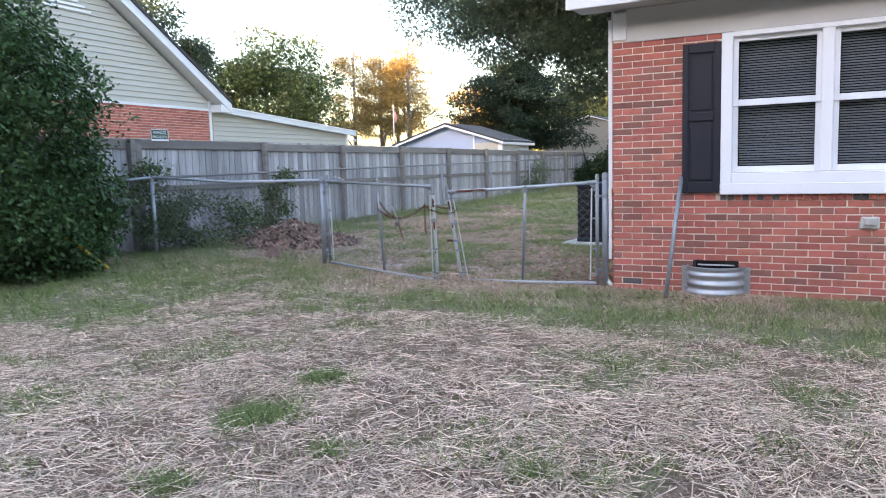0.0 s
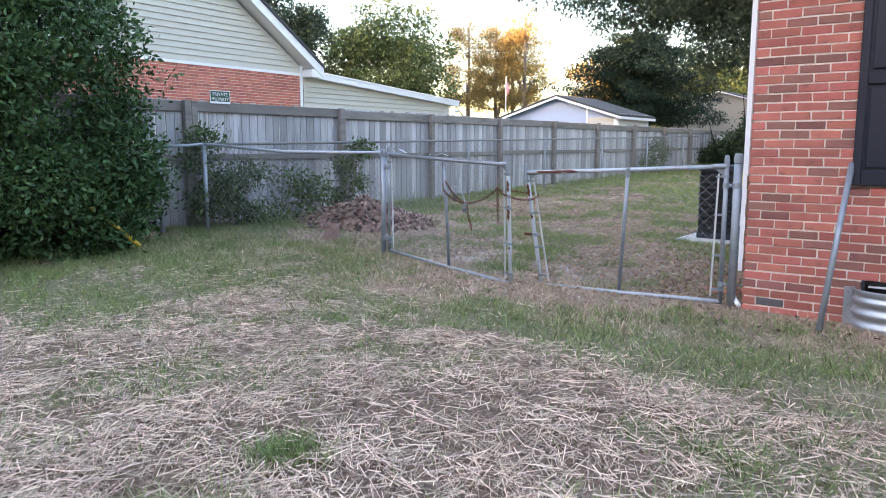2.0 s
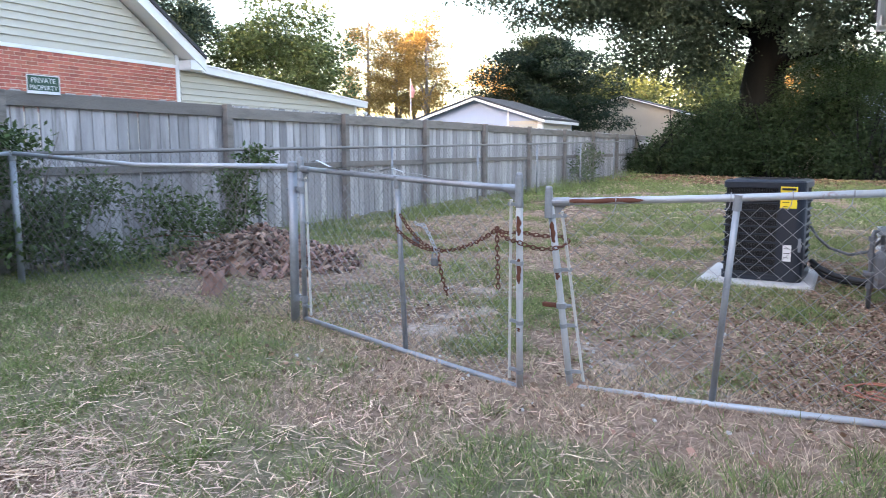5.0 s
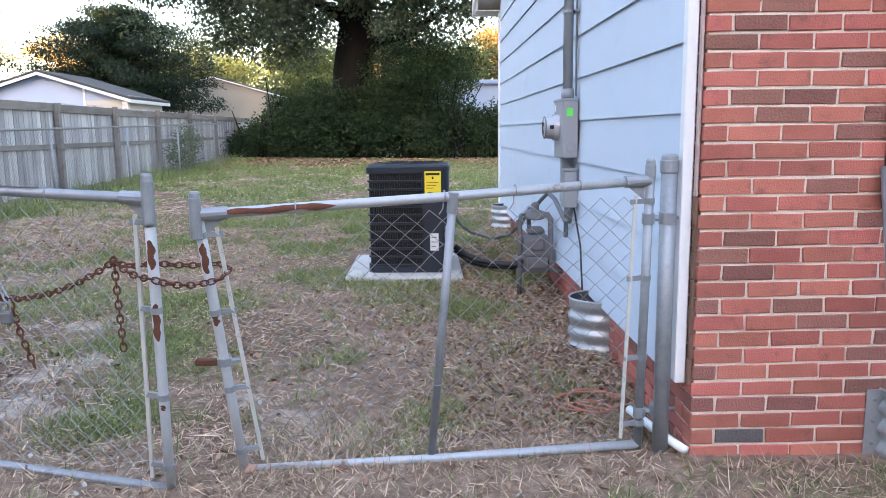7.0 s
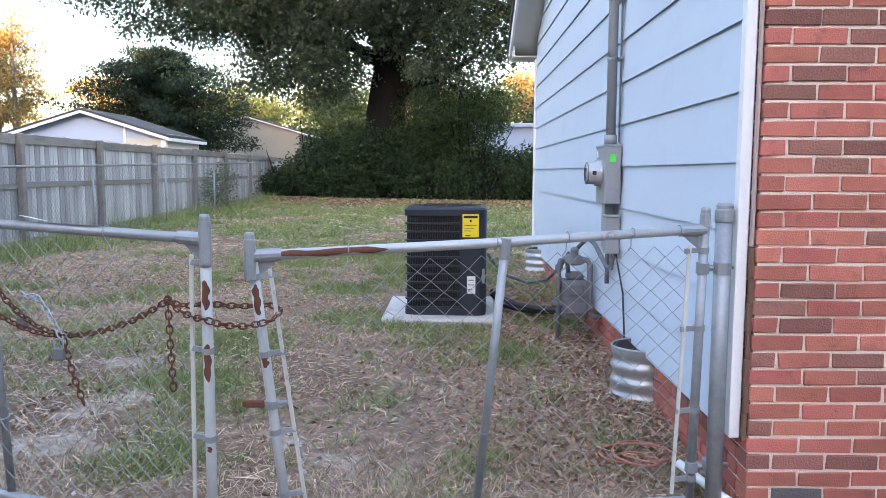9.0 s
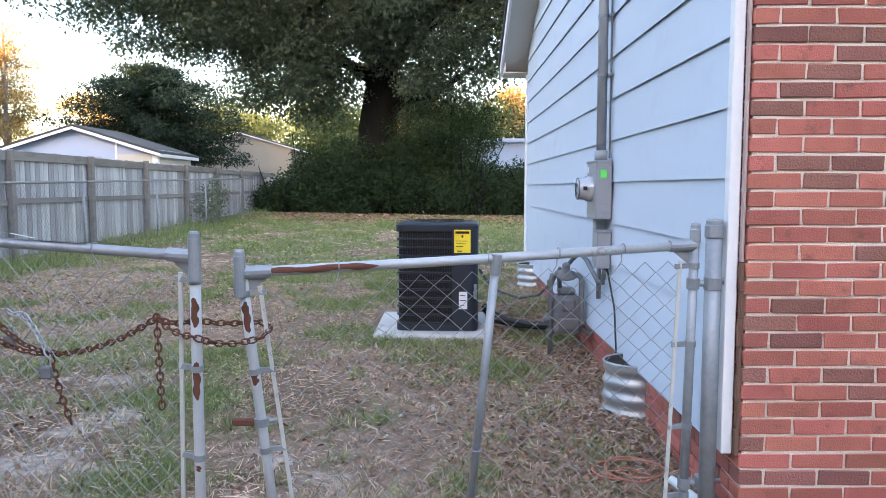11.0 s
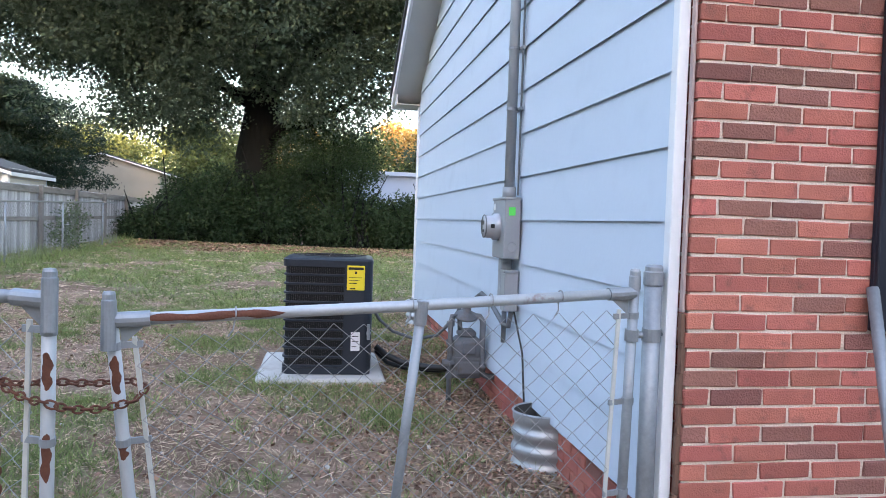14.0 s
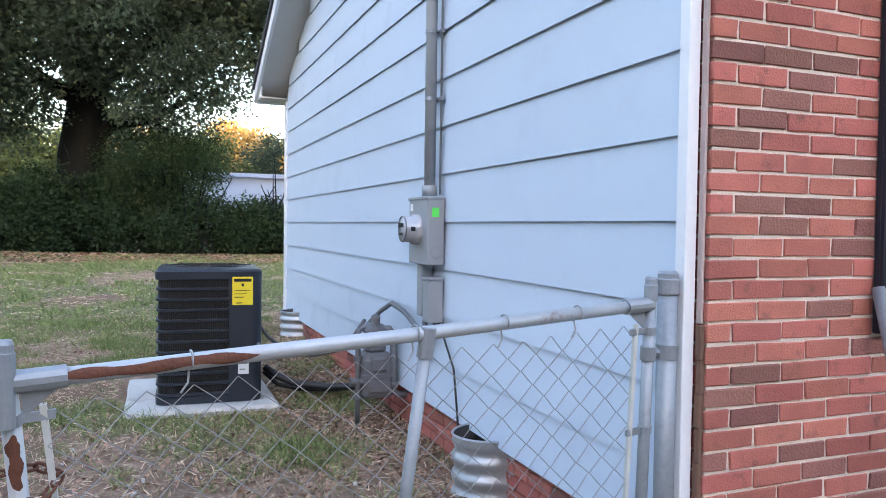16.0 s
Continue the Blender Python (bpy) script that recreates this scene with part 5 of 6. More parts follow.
# ---- neighbouring buildings ----
def boards(parent, x, y0, y1, z0, z1, lap, material, top=None):
    """Horizontal lap boards on a wall that faces +x; top(y) cuts them under a sloping roof."""
    z = z0
    while z < z1:
        a, c = y0, y1
        if top is not None:
            ys = [v for v in np.linspace(y0, y1, 240) if top(v) > z + lap * 0.5]
            if len(ys) < 4:
                break
            a, c = ys[0], ys[-1]
        b = Build()
        b.add([(x + 0.034, a, z), (x + 0.034, c, z), (x + 0.004, c, z + lap), (x + 0.004, a, z + lap), (x, a, z), (x, c, z), (x, c, z + lap), (x, a, z + lap)],
              [(0, 1, 2, 3), (4, 7, 6, 5), (0, 4, 5, 1), (3, 2, 6, 7), (0, 3, 7, 4), (1, 5, 6, 2)])
        part("siding_board", b, material, parent)
        z += lap


NX = -15.1
nh = thing("neighbour_house", (NX - 4, 12.0, 0.2), "neighbouring house of red brick with cream gable siding", "house")
nslope, neave_y, neave_z, nridge = 0.655, 16.85, 3.12, 9.6
npeak = neave_z + nslope * (neave_y - nridge)
nw = part("wall", Build().box(NX - 9, NX, 2.8, 16.4, 0.0, 3.05), BRICK_FAR, nh, "red brick lower wall")
bricks_n = Build()
for i in range(16):
    z = 1.95 + i * 0.0677
    y = 9.6 - (0.104 if i % 2 else 0)
    while y < 16.35:
        bricks_n.box(NX, NX + 0.012, y + 0.006, min(16.4, y + 0.202), z + 0.005, z + 0.0627)
        y += 0.208
part("brick", bricks_n, BRICK_FAR, nh, kind="stuff")
nm = part("mortar_face", Build().box(NX, NX + 0.005, 2.8, 16.4, 0.1, 3.05), MORTAR, nh)
gable = part("gable", Build().prism([(2.8, 3.06), (16.35, 3.06), (16.35, 3.30), (nridge, npeak - 0.15), (2.8, 3.30)], NX - 0.10, NX + 0.0), CREAM_SIDING, nh, "cream lap-sided gable")
boards(gable, NX, 3.2, 16.33, 3.10, npeak, 0.135, CREAM_SIDING, lambda v: neave_z + nslope * (neave_y - v) - 0.18 if v > nridge else neave_z + nslope * (v - 2.35) - 0.18)
part("trim_board", Build().box(NX, NX + 0.03, 2.8, 16.4, 3.03, 3.10), WHITE, nh)
part("corner_board", Build().box(NX - 0.02, NX + 0.03, 16.33, 16.43, 0.2, 3.30), WHITE, nh)
for sgn in (1, -1):
    yl = neave_y if sgn > 0 else 2 * nridge - neave_y
    for nm_, d0, d1, xa, xb, m_ in (("rake_board", -0.12, 0.12, NX + 0.36, NX + 0.40, WHITE), ("soffit", -0.10, -0.07, NX - 0.05, NX + 0.36, WHITE), ("roof", 0.121, 0.20, NX - 9, NX + 0.44, SHINGLE)):
        part(nm_, Build().prism([(yl, neave_z + d0), (nridge, npeak + d0), (nridge, npeak + d1), (yl, neave_z + d1)], xa, xb), m_, nh)
part("eave_return", Build().box(NX - 0.05, NX + 0.38, 16.42, 16.86, 3.0, 3.2), WHITE, nh)
lv = Build()
for i in range(7):
    z = 5.02 + i * 0.1
    wv = 1.35 - i * 0.17
    lv.box(NX + 0.03, NX + 0.06, 11.35 - wv, 11.35 + wv * 0.95, z, z + 0.055)
part("gable_vent", lv, WHITE, nh, "white louvred gable vent")
addn = thing("house_addition", (NX, 20.0, 0.2), "cream-sided lean-to addition with a low sloping roof", "house")


def add_top(v):
    return 3.08 - (v - 16.4) * 0.063


wa = part("wall", Build().prism([(16.45, 0.1), (23.4, 0.1), (23.4, add_top(23.4)), (16.45, add_top(16.45))], NX - 4, NX), CREAM_SIDING, addn)
boards(wa, NX, 16.45, 23.4, 1.60, 3.2, 0.135, CREAM_SIDING, add_top)
part("corner_board", Build().box(NX, NX + 0.03, 23.3, 23.42, 0.2, add_top(23.4)), WHITE, addn)
for nm_, d0, d1, xa, xb, m_ in (("fascia", -0.02, 0.13, NX + 0.16, NX + 0.20, WHITE), ("soffit", -0.01, 0.02, NX - 0.02, NX + 0.16, WHITE), ("roof", 0.131, 0.17, NX - 4.2, NX + 0.22, WHITE)):
    part(nm_, Build().prism([(16.8, add_top(16.8) + d0), (23.75, add_top(23.75) + d0), (23.75, add_top(23.75) + d1), (16.8, add_top(16.8) + d1)], xa, xb), m_, addn)
bulb = Build().tube([(NX + 0.2, 23.5, 2.45), (NX + 0.32, 23.5, 2.42)], 0.05, 10)
part("flood_light", bulb, PAPER, addn)
for ob, at in ((nh, (-18.17, 10.60, 0.31)), (addn, (-14.80, 18.31, 0.27))):
    ob.location, ob.rotation_euler, ob.scale = at, (0, 0, radians(2.9)), (0.94, 0.94, 0.94)

# white shed behind the fence
SHX0, SHX1, SHY0, SHY1 = -15.4, -11.0, 25.6, 28.3
shed = thing("shed", ((SHX0 + SHX1) / 2, SHY0, 0.3), "pale sided garden shed with a dark low roof", "shed")
spx = (SHX0 + SHX1) / 2


def gable_xz(y0, y1, x0, x1, zl, zp, material, name, parent):
    b = Build()
    o = [(x0, 0.2), (x1, 0.2), (x1, zl), ((x0 + x1) / 2, zp), (x0, zl)]
    n = len(o)
    b.add([(x, y0, z) for x, z in o] + [(x, y1, z) for x, z in o], [(i, (i + 1) % n, n + (i + 1) % n, n + i) for i in range(n)] + [tuple(range(n))[::-1], tuple(range(n, 2 * n))])
    return part(name, b, material, parent)


def shed_roof(parent, y0, y1, x0, x1, zl, zp, over):
    xm = (x0 + x1) / 2
    k = (zp - zl) / (xm - x0)
    for s, xe in ((-1, x0 - over), (1, x1 + over)):
        ze = zl - k * over
        for nm_, d0, d1, ya, yb, m_ in (("roof", 0.05, 0.11, y0 - 0.25, y1 + 0.2, SHINGLE), ("fascia", -0.03, 0.049, y0 - 0.24, y0 - 0.20, WHITE)):
            b = Build().add([(xe, ya, ze + d0), (xm, ya, zp + d0), (xm, ya, zp + d1), (xe, ya, ze + d1), (xe, yb, ze + d0), (xm, yb, zp + d0), (xm, yb, zp + d1), (xe, yb, ze + d1)],
                            [(0, 1, 2, 3), (4, 7, 6, 5), (0, 4, 5, 1), (3, 2, 6, 7), (0, 3, 7, 4), (1, 5, 6, 2)])
            part(nm_, b, m_, parent)
    part("eave_board", Build().box(x1 + over - 0.03, x1 + over, y0 - 0.2, y1 + 0.2, zl - k * over - 0.04, zl - k * over + 0.05), WHITE, parent)


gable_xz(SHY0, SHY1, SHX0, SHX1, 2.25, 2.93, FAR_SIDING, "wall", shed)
shed_roof(shed, SHY0, SHY1, SHX0, SHX1, 2.25, 2.93, 0.18)
for i in range(8):
    z = 1.2 + i * 0.13
    part("siding_board", Build().box(-12.08, SHX1 - 0.12, SHY0 - 0.02, SHY0, z, z + 0.12), CREAM_SIDING, shed)
for i in range(9):
    z = 1.2 + i * 0.13
    part("siding_board", Build().box(SHX1, SHX1 + 0.02, SHY0 + 0.1, SHY1 - 0.1, z, z + 0.12), CREAM_SIDING, shed)
part("corner_board", Build().box(SHX1 - 0.12, SHX1 + 0.03, SHY0 - 0.03, SHY0 + 0.1, 0.3, 2.2), WHITE, shed)
part("batten", Build().box(-12.14, -12.09, SHY0 - 0.02, SHY0, 0.3, 2.55), WHITE, shed)
far_house = thing("far_house", (-18.0, 60.0, 0.4), "distant pale sided house beyond the trees", "house")
gable_xz(60.0, 68.0, -22.0, -14.4, 4.2, 5.3, TAN_SIDING, "wall", far_house)
shed_roof(far_house, 60.0, 68.0, -22.0, -14.4, 4.2, 5.3, 0.5)
white_house = thing("white_building", (2.5, 48.0, 0.4), "distant low white building behind the hedge", "house")
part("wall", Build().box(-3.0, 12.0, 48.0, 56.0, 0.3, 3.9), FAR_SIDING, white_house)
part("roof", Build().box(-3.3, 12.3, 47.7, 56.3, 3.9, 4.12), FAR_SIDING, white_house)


# ---- plants ----
def leaves(blobs, n, size, seed, droop=0.3, aspect=0.5, hollow=0.55, keep=1.0):
    """Folded leaf pairs strewn in uneven clumps through ellipsoids (x, y, z, rx, ry, rz). Returns (n, 4, 3)."""
    rng = np.random.RandomState(seed)
    B = np.array(blobs, float)
    wgt = (B[:, 3] * B[:, 4] + B[:, 4] * B[:, 5] + B[:, 3] * B[:, 5])
    pick = rng.choice(len(B), n, p=wgt / wgt.sum())
    d = rng.normal(size=(n, 3))
    d /= np.linalg.norm(d, axis=1, keepdims=True)
    rad = hollow + (1.06 - hollow) * rng.uniform(0, 1, (n, 1)) ** 0.6
    lump = 1 + 0.22 * np.sin(d[:, :1] * 7 + pick[:, None] * 1.7) * np.sin(d[:, 1:2] * 6 + pick[:, None]) + 0.12 * np.sin(d[:, 2:] * 13 + pick[:, None] * 2.3)
    c = B[pick, :3] + d * rad * lump * B[pick, 3:]
    c += rng.normal(size=(n, 3)) * size * 0.6
    ax = rng.normal(size=(n, 3)) + d * 0.8
    ax[:, 2] -= droop
    ax /= np.linalg.norm(ax, axis=1, keepdims=True)
    sd = np.cross(ax, rng.normal(size=(n, 3)))
    sd /= np.linalg.norm(sd, axis=1, keepdims=True)
    up = np.cross(ax, sd)
    s = size * rng.uniform(0.6, 1.35, (n, 1))
    w = s * aspect * 0.5
    return np.stack([c, c + ax * s * 0.5 + sd * w + up * s * 0.12, c + ax * s, c + ax * s * 0.5 - sd * w + up * s * 0.12], 1)


def limbs(b, root, top, r, ends, seed, twist=0.15):
    """A tapered trunk with limbs reaching to the given ends."""
    rng = random.Random(seed)
    root, top = Vector(root), Vector(top)
    n = 7
    pts = [root.lerp(top, i / n) + Vector((rng.uniform(-1, 1), rng.uniform(-1, 1), 0)) * twist * r * (1 if 0 < i else 0) for i in range(n + 1)]
    b.tube(pts, [r * (1.35 if i == 0 else 1.08 - 0.8 * i / n) for i in range(n + 1)], 12)
    for e, f, rr in ends:
        s = root.lerp(top, f)
        e = Vector(e)
        mid = s.lerp(e, 0.5) + Vector((rng.uniform(-0.3, 0.3), rng.uniform(-0.3, 0.3), 0.12 * (e - s).length))
        q1 = s.lerp(mid, 0.5) + Vector((0, 0, 0.05))
        b.tube([s, q1, mid, mid.lerp(e, 0.5) + Vector((0, 0, rng.uniform(-0.1, 0.15))), e], [rr, rr * 0.8, rr * 0.6, rr * 0.38, rr * 0.12], 8)
        for k in range(3):
            t0 = mid.lerp(e, 0.2 + 0.3 * k)
            tip = t0 + Vector((rng.uniform(-1, 1), rng.uniform(-1, 1), rng.uniform(-0.3, 0.8))) * (e - s).length * 0.28
            b.tube([t0, t0.lerp(tip, 0.5) + Vector((0, 0, 0.05)), tip], [rr * 0.3, rr * 0.2, rr * 0.06], 6)


def tree(name, at, h, r, blobs, n, size, bark, leaf, label, seed, limb_n=7, trunk_top=0.75, category="tree", droop=0.3, aspect=0.5, hollow=0.45, first=0.3):
    x, y = at
    z = gz(x, y)
    th = thing(name, (x, y, z), label, category)
    rng = random.Random(seed)
    ends = []
    for k in range(limb_n):
        bl = blobs[rng.randrange(len(blobs))]
        f = first + (1 - first) * 0.9 * k / limb_n
        ends.append(((bl[0], bl[1], bl[2]), f, r * 0.42 * (1.1 - f)))
    b = Build()
    limbs(b, (x, y, z - 0.1), (x + rng.uniform(-0.2, 0.2), y, z + h * trunk_top), r, ends, seed)
    part("trunk", b, bark, th, smooth=True)
    raw("crown", leaves(blobs, n, size, seed, droop, aspect, hollow), 4, leaf, th, kind="stuff")
    return th


def crown(cx, cy, cz, rx, ry, rz, k, r0, r1, seed, bottom=-0.6):
    """Clumps spread through a crown, more of them towards its outside."""
    rng = random.Random(seed)
    out = []
    while len(out) < k:
        u = Vector((rng.gauss(0, 1), rng.gauss(0, 1), rng.gauss(0, 1))).normalized() * rng.uniform(0.35, 1.0) ** 0.6
        if u.z < bottom:
            continue
        q = rng.uniform(r0, r1)
        out.append((cx + u.x * rx, cy + u.y * ry, cz + u.z * rz, q * 1.25, q * 1.25, q * 0.72))
    return out


# big shrub
shrub = thing("large_shrub", (-9.5, 5.6, 0.0), "large dense dark-green evergreen shrub by the fence", "shrub")
sb_ = Build()
rngs = random.Random(8)
for k in range(9):
    a = k * 0.7
    sb_.tube([(-9.5 + 0.15 * math.cos(a), 5.6 + 0.15 * math.sin(a), -0.05), (-9.5 + 0.5 * math.cos(a), 5.6 + 0.5 * math.sin(a), 1.2), (-9.5 + 0.9 * math.cos(a + 0.3), 5.6 + 0.9 * math.sin(a + 0.3), 2.6)], [0.04, 0.03, 0.01], 6)
part("stem_tangle", sb_, BARK, shrub)
sblobs = [(-9.5, 5.6, 1.75, 1.45, 1.45, 1.75), (-9.4, 5.7, 0.75, 1.45, 1.4, 0.8), (-9.6, 5.5, 2.9, 1.0, 1.0, 0.65)]
for k in range(46):
    a, zz = rngs.uniform(0, 6.28), rngs.uniform(0.3, 3.35)
    rr = 1.4 * math.sqrt(max(0.05, 1 - max(0, (zz - 1.9) / 1.75) ** 2))
    q = rngs.uniform(0.28, 0.5)
    sblobs.append((-9.5 + rr * math.cos(a), 5.6 + rr * math.sin(a), zz, q, q, q * 0.9))
raw("foliage", leaves(sblobs, 78000, 0.074, 3, 0.1, 0.5, 0.7), 4, HOLLY_LEAF, shrub, kind="stuff")
tagged(part("wire_guard", Build().tube([(-8.31, 5.98, 0.70), (-8.18, 6.25, 0.45), (-8.05, 6.49, 0.18)], 0.025, 8), YELLOW_GUARD, None, smooth=True), "yellow plastic guy-wire guard in the shrub", "wire guard")
tagged(part("fence_stake", Build().tube([(-9.1, 7.22, 0.1), (-9.1, 7.23, 0.45)], 0.02, 8), FENCE_RAIL, None), "short grey stake in the grass", "stake")

# oak behind the yard, with the hedge at its foot
OX, OY = -5.45, 31.2
oak_blobs = []
for args in ((-11.4, 28.6, 6.3, 2.2, 1.2, 1.0, 24, 0.35, 0.7, 41, -0.95), (-8.4, 28.6, 5.3, 1.5, 1.0, 1.5, 26, 0.33, 0.62, 42, -0.95), (-7.1, 28.8, 4.5, 1.0, 0.8, 0.9, 12, 0.3, 0.5, 43, -0.95), (-13.2, 28.4, 8.6, 3.4, 2.0, 2.6, 40, 0.5, 0.95, 35, -0.95), (-9.8, 28.6, 7.4, 2.8, 1.8, 2.2, 38, 0.45, 0.85, 36, -0.95), (-10.5, 30.0, 10.8, 5.0, 3.0, 2.4, 34, 0.8, 1.4, 37, -0.95), (-6.6, 28.4, 6.6, 2.6, 1.5, 1.5, 26, 0.4, 0.8, 38, -0.95), (-3.0, 28.6, 7.4, 3.6, 1.8, 1.9, 34, 0.45, 0.9, 39, -0.95), (-15.2, 28.0, 9.6, 2.4, 1.6, 1.6, 18, 0.4, 0.8, 40, -0.95), (-12.4, 29.6, 7.3, 3.2, 1.6, 0.9, 20, 0.4, 0.75, 30, -0.95), (-8.1, 29.3, 4.7, 1.9, 1.1, 1.3, 26, 0.35, 0.7, 32, -0.95), (-9.8, 29.3, 6.2, 2.2, 1.2, 1.1, 12, 0.35, 0.65, 33, -0.95), (-2.6, 29.0, 5.0, 1.7, 1.0, 0.9, 14, 0.35, 0.7, 34, -0.95), (OX - 2.6, OY - 2.0, 5.7, 2.4, 1.8, 0.8, 10, 0.5, 0.9, 28, -0.95), (OX + 3.4, OY - 2.0, 5.6, 3.6, 1.8, 0.9, 14, 0.5, 0.9, 29, -0.95), (OX + 0.5, OY, 11.5, 9.5, 7.0, 5.0, 90, 1.0, 2.0, 5, -0.8), (OX - 3.2, OY - 2.0, 7.6, 4.6, 2.5, 1.7, 32, 0.7, 1.3, 25, -0.95), (OX + 3.5, OY - 2.0, 7.2, 4.5, 2.5, 2.0, 28, 0.7, 1.3, 26, -0.95), (OX, OY - 1.5, 8.8, 3.0, 2.0, 1.8, 16, 0.8, 1.3, 27, -0.95), (OX - 6.5, OY + 0.5, 9.6, 5.0, 4.0, 2.5, 36, 0.8, 1.4, 6, -0.9), (OX + 4.5, OY - 1.0, 8.6, 4.0, 4.0, 2.6, 22, 0.8, 1.5, 7, -0.9), (OX - 1.5, OY - 4.5, 8.0, 4.0, 2.5, 2.2, 18, 0.7, 1.3, 8, -0.9), (OX - 1.0, OY + 1.5, 5.6, 3.4, 1.5, 1.0, 8, 0.5, 0.9, 9, -0.9)):
    oak_blobs += crown(*args)
rngo = random.Random(77)
for k in range(55):
    q = rngo.uniform(0.25, 0.55)
    oak_blobs.append((OX + rngo.uniform(-6.5, 6.5), OY + rngo.uniform(-4, 1), rngo.uniform(4.3, 6.8), q * 1.5, q, q * 0.8))
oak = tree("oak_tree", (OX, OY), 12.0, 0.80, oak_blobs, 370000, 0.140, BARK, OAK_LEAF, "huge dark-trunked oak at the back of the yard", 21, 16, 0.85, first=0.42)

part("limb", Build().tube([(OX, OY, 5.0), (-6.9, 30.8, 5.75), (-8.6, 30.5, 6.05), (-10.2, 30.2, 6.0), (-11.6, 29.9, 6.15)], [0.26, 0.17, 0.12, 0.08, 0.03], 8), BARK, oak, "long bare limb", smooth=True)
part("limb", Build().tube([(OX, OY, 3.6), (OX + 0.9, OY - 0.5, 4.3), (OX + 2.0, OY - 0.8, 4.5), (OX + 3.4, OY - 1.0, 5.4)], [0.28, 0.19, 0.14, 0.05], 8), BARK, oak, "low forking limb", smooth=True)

hedge = thing("hedge", (-4.0, 29.5, 0.4), "overgrown dark hedge with vines at the back", "hedge")
hb = []
rngh = random.Random(3)
for k in range(150):
    hx = rngh.uniform(-9.6, 1.6)
    prof_ = 1.35 + 1.3 * math.exp(-((hx + 6.4) / 1.4) ** 2) + 1.25 * math.exp(-((hx + 3.4) / 1.3) ** 2) - 0.7 * math.exp(-((hx + 9.6) / 1.2) ** 2)
    hz = rngh.uniform(0.2, prof_)
    q = rngh.uniform(0.25, 0.68)
    hb.append((hx, 29.6 + rngh.uniform(-0.5, 1.2) + 0.25 * hz, hz + 0.25, q * 1.15, q, q))
raw("foliage", leaves(hb, 100000, 0.102, 9, 0.35, 0.55, 0.5), 4, HEDGE_LEAF, hedge, kind="stuff")
hs = Build()
for k in range(26):
    hx = rngh.uniform(-9, 1)
    hs.tube([(hx, 29.6, 0.35), (hx + rngh.uniform(-0.4, 0.4), 29.6, 1.4), (hx + rngh.uniform(-0.9, 0.9), 29.8, rngh.uniform(2.0, 3.6))], [0.05, 0.035, 0.01], 6)
part("stem_tangle", hs, BARK, hedge)
tree("small_tree", (-2.9, 30.4), 5.0, 0.12, crown(-3.3, 30.4, 3.3, 1.6, 1.0, 1.3, 24, 0.4, 0.75, 15, -0.9), 20000, 0.085, BARK, HEDGE_LEAF, "dark vine-covered small tree in the hedge", 16, 6)

# dark cedar, background trees
cb = []
rngc = random.Random(12)
for k in range(74):
    f = (k + rngc.random()) / 74
    a = k * 2.4 + rngc.uniform(-0.4, 0.4)
    rr = (5.4 * (1 - f ** 4.5) + 0.7) * rngc.uniform(0.75, 1.08)
    z0 = 3.0 + 6.0 * (math.floor(f * 9) + 0.35 * rngc.random()) / 9
    for j in range(6):
        u = (j + 0.6) / 6
        q = (1.0 - 0.45 * u) * rngc.uniform(0.75, 1.2)
        da = a + rngc.uniform(-0.16, 0.16)
        cb.append((-21.4 + rr * u * math.cos(da), 52.3 + rr * u * math.sin(da), z0 - 0.3 * u + 0.35 * u * u + rngc.uniform(-0.12, 0.12), q * 1.15, q * 1.15, 0.10 + 0.09 * q))
tree("cedar_tree", (-21.4, 52.3), 9.2, 0.35, cb, 70000, 0.235, BARK, CEDAR_LEAF, "dark layered evergreen behind the shed", 31, 14, 0.85, aspect=0.3, hollow=0.1, first=0.15)
tree("round_tree", (-35.7, 41.5), 10.5, 0.35, crown(-35.7, 41.5, 6.1, 4.5, 4.2, 4.5, 70, 0.9, 1.5, 41, -0.95), 34000, 0.25, BARK_PALE, ROUND_LEAF, "round green tree behind the neighbouring house", 42, 8)
tree("tall_tree", (-38.9, 36.3), 10.0, 0.25, crown(-38.9, 36.3, 8.2, 2.0, 1.8, 2.6, 20, 0.6, 1.1, 45), 14000, 0.19, BARK, OAK_LEAF, "smaller grey-green tree beside the neighbouring roof", 46, 6)
tree("tall_tree", (-41.8, 34.2), 13.0, 0.35, crown(-41.8, 34.2, 10.0, 3.4, 3.0, 4.4, 34, 0.8, 1.4, 43), 18000, 0.24, BARK, OAK_LEAF, "tall grey-green tree above the neighbouring roof", 44, 7)
for i, (tx, ty, th_, w) in enumerate(((-37.0, 53.8, 12.2, 2.3), (-33.0, 56.3, 13.2, 2.1), (-37.2, 58.4, 12.6, 2.1), (-36.9, 60.9, 12.8, 2.0))):
    tree("gold_lit_tree", (tx, ty), th_, 0.22, crown(tx, ty, th_ * 0.58, w, w, th_ * 0.38, 46, 0.35, 0.75, 50 + i), 13000, 0.17, BARK_PALE, GOLD_LIT_LEAF, "thin tree with sunlit golden top leaves", 60 + i, 9, 0.9, first=0.15)
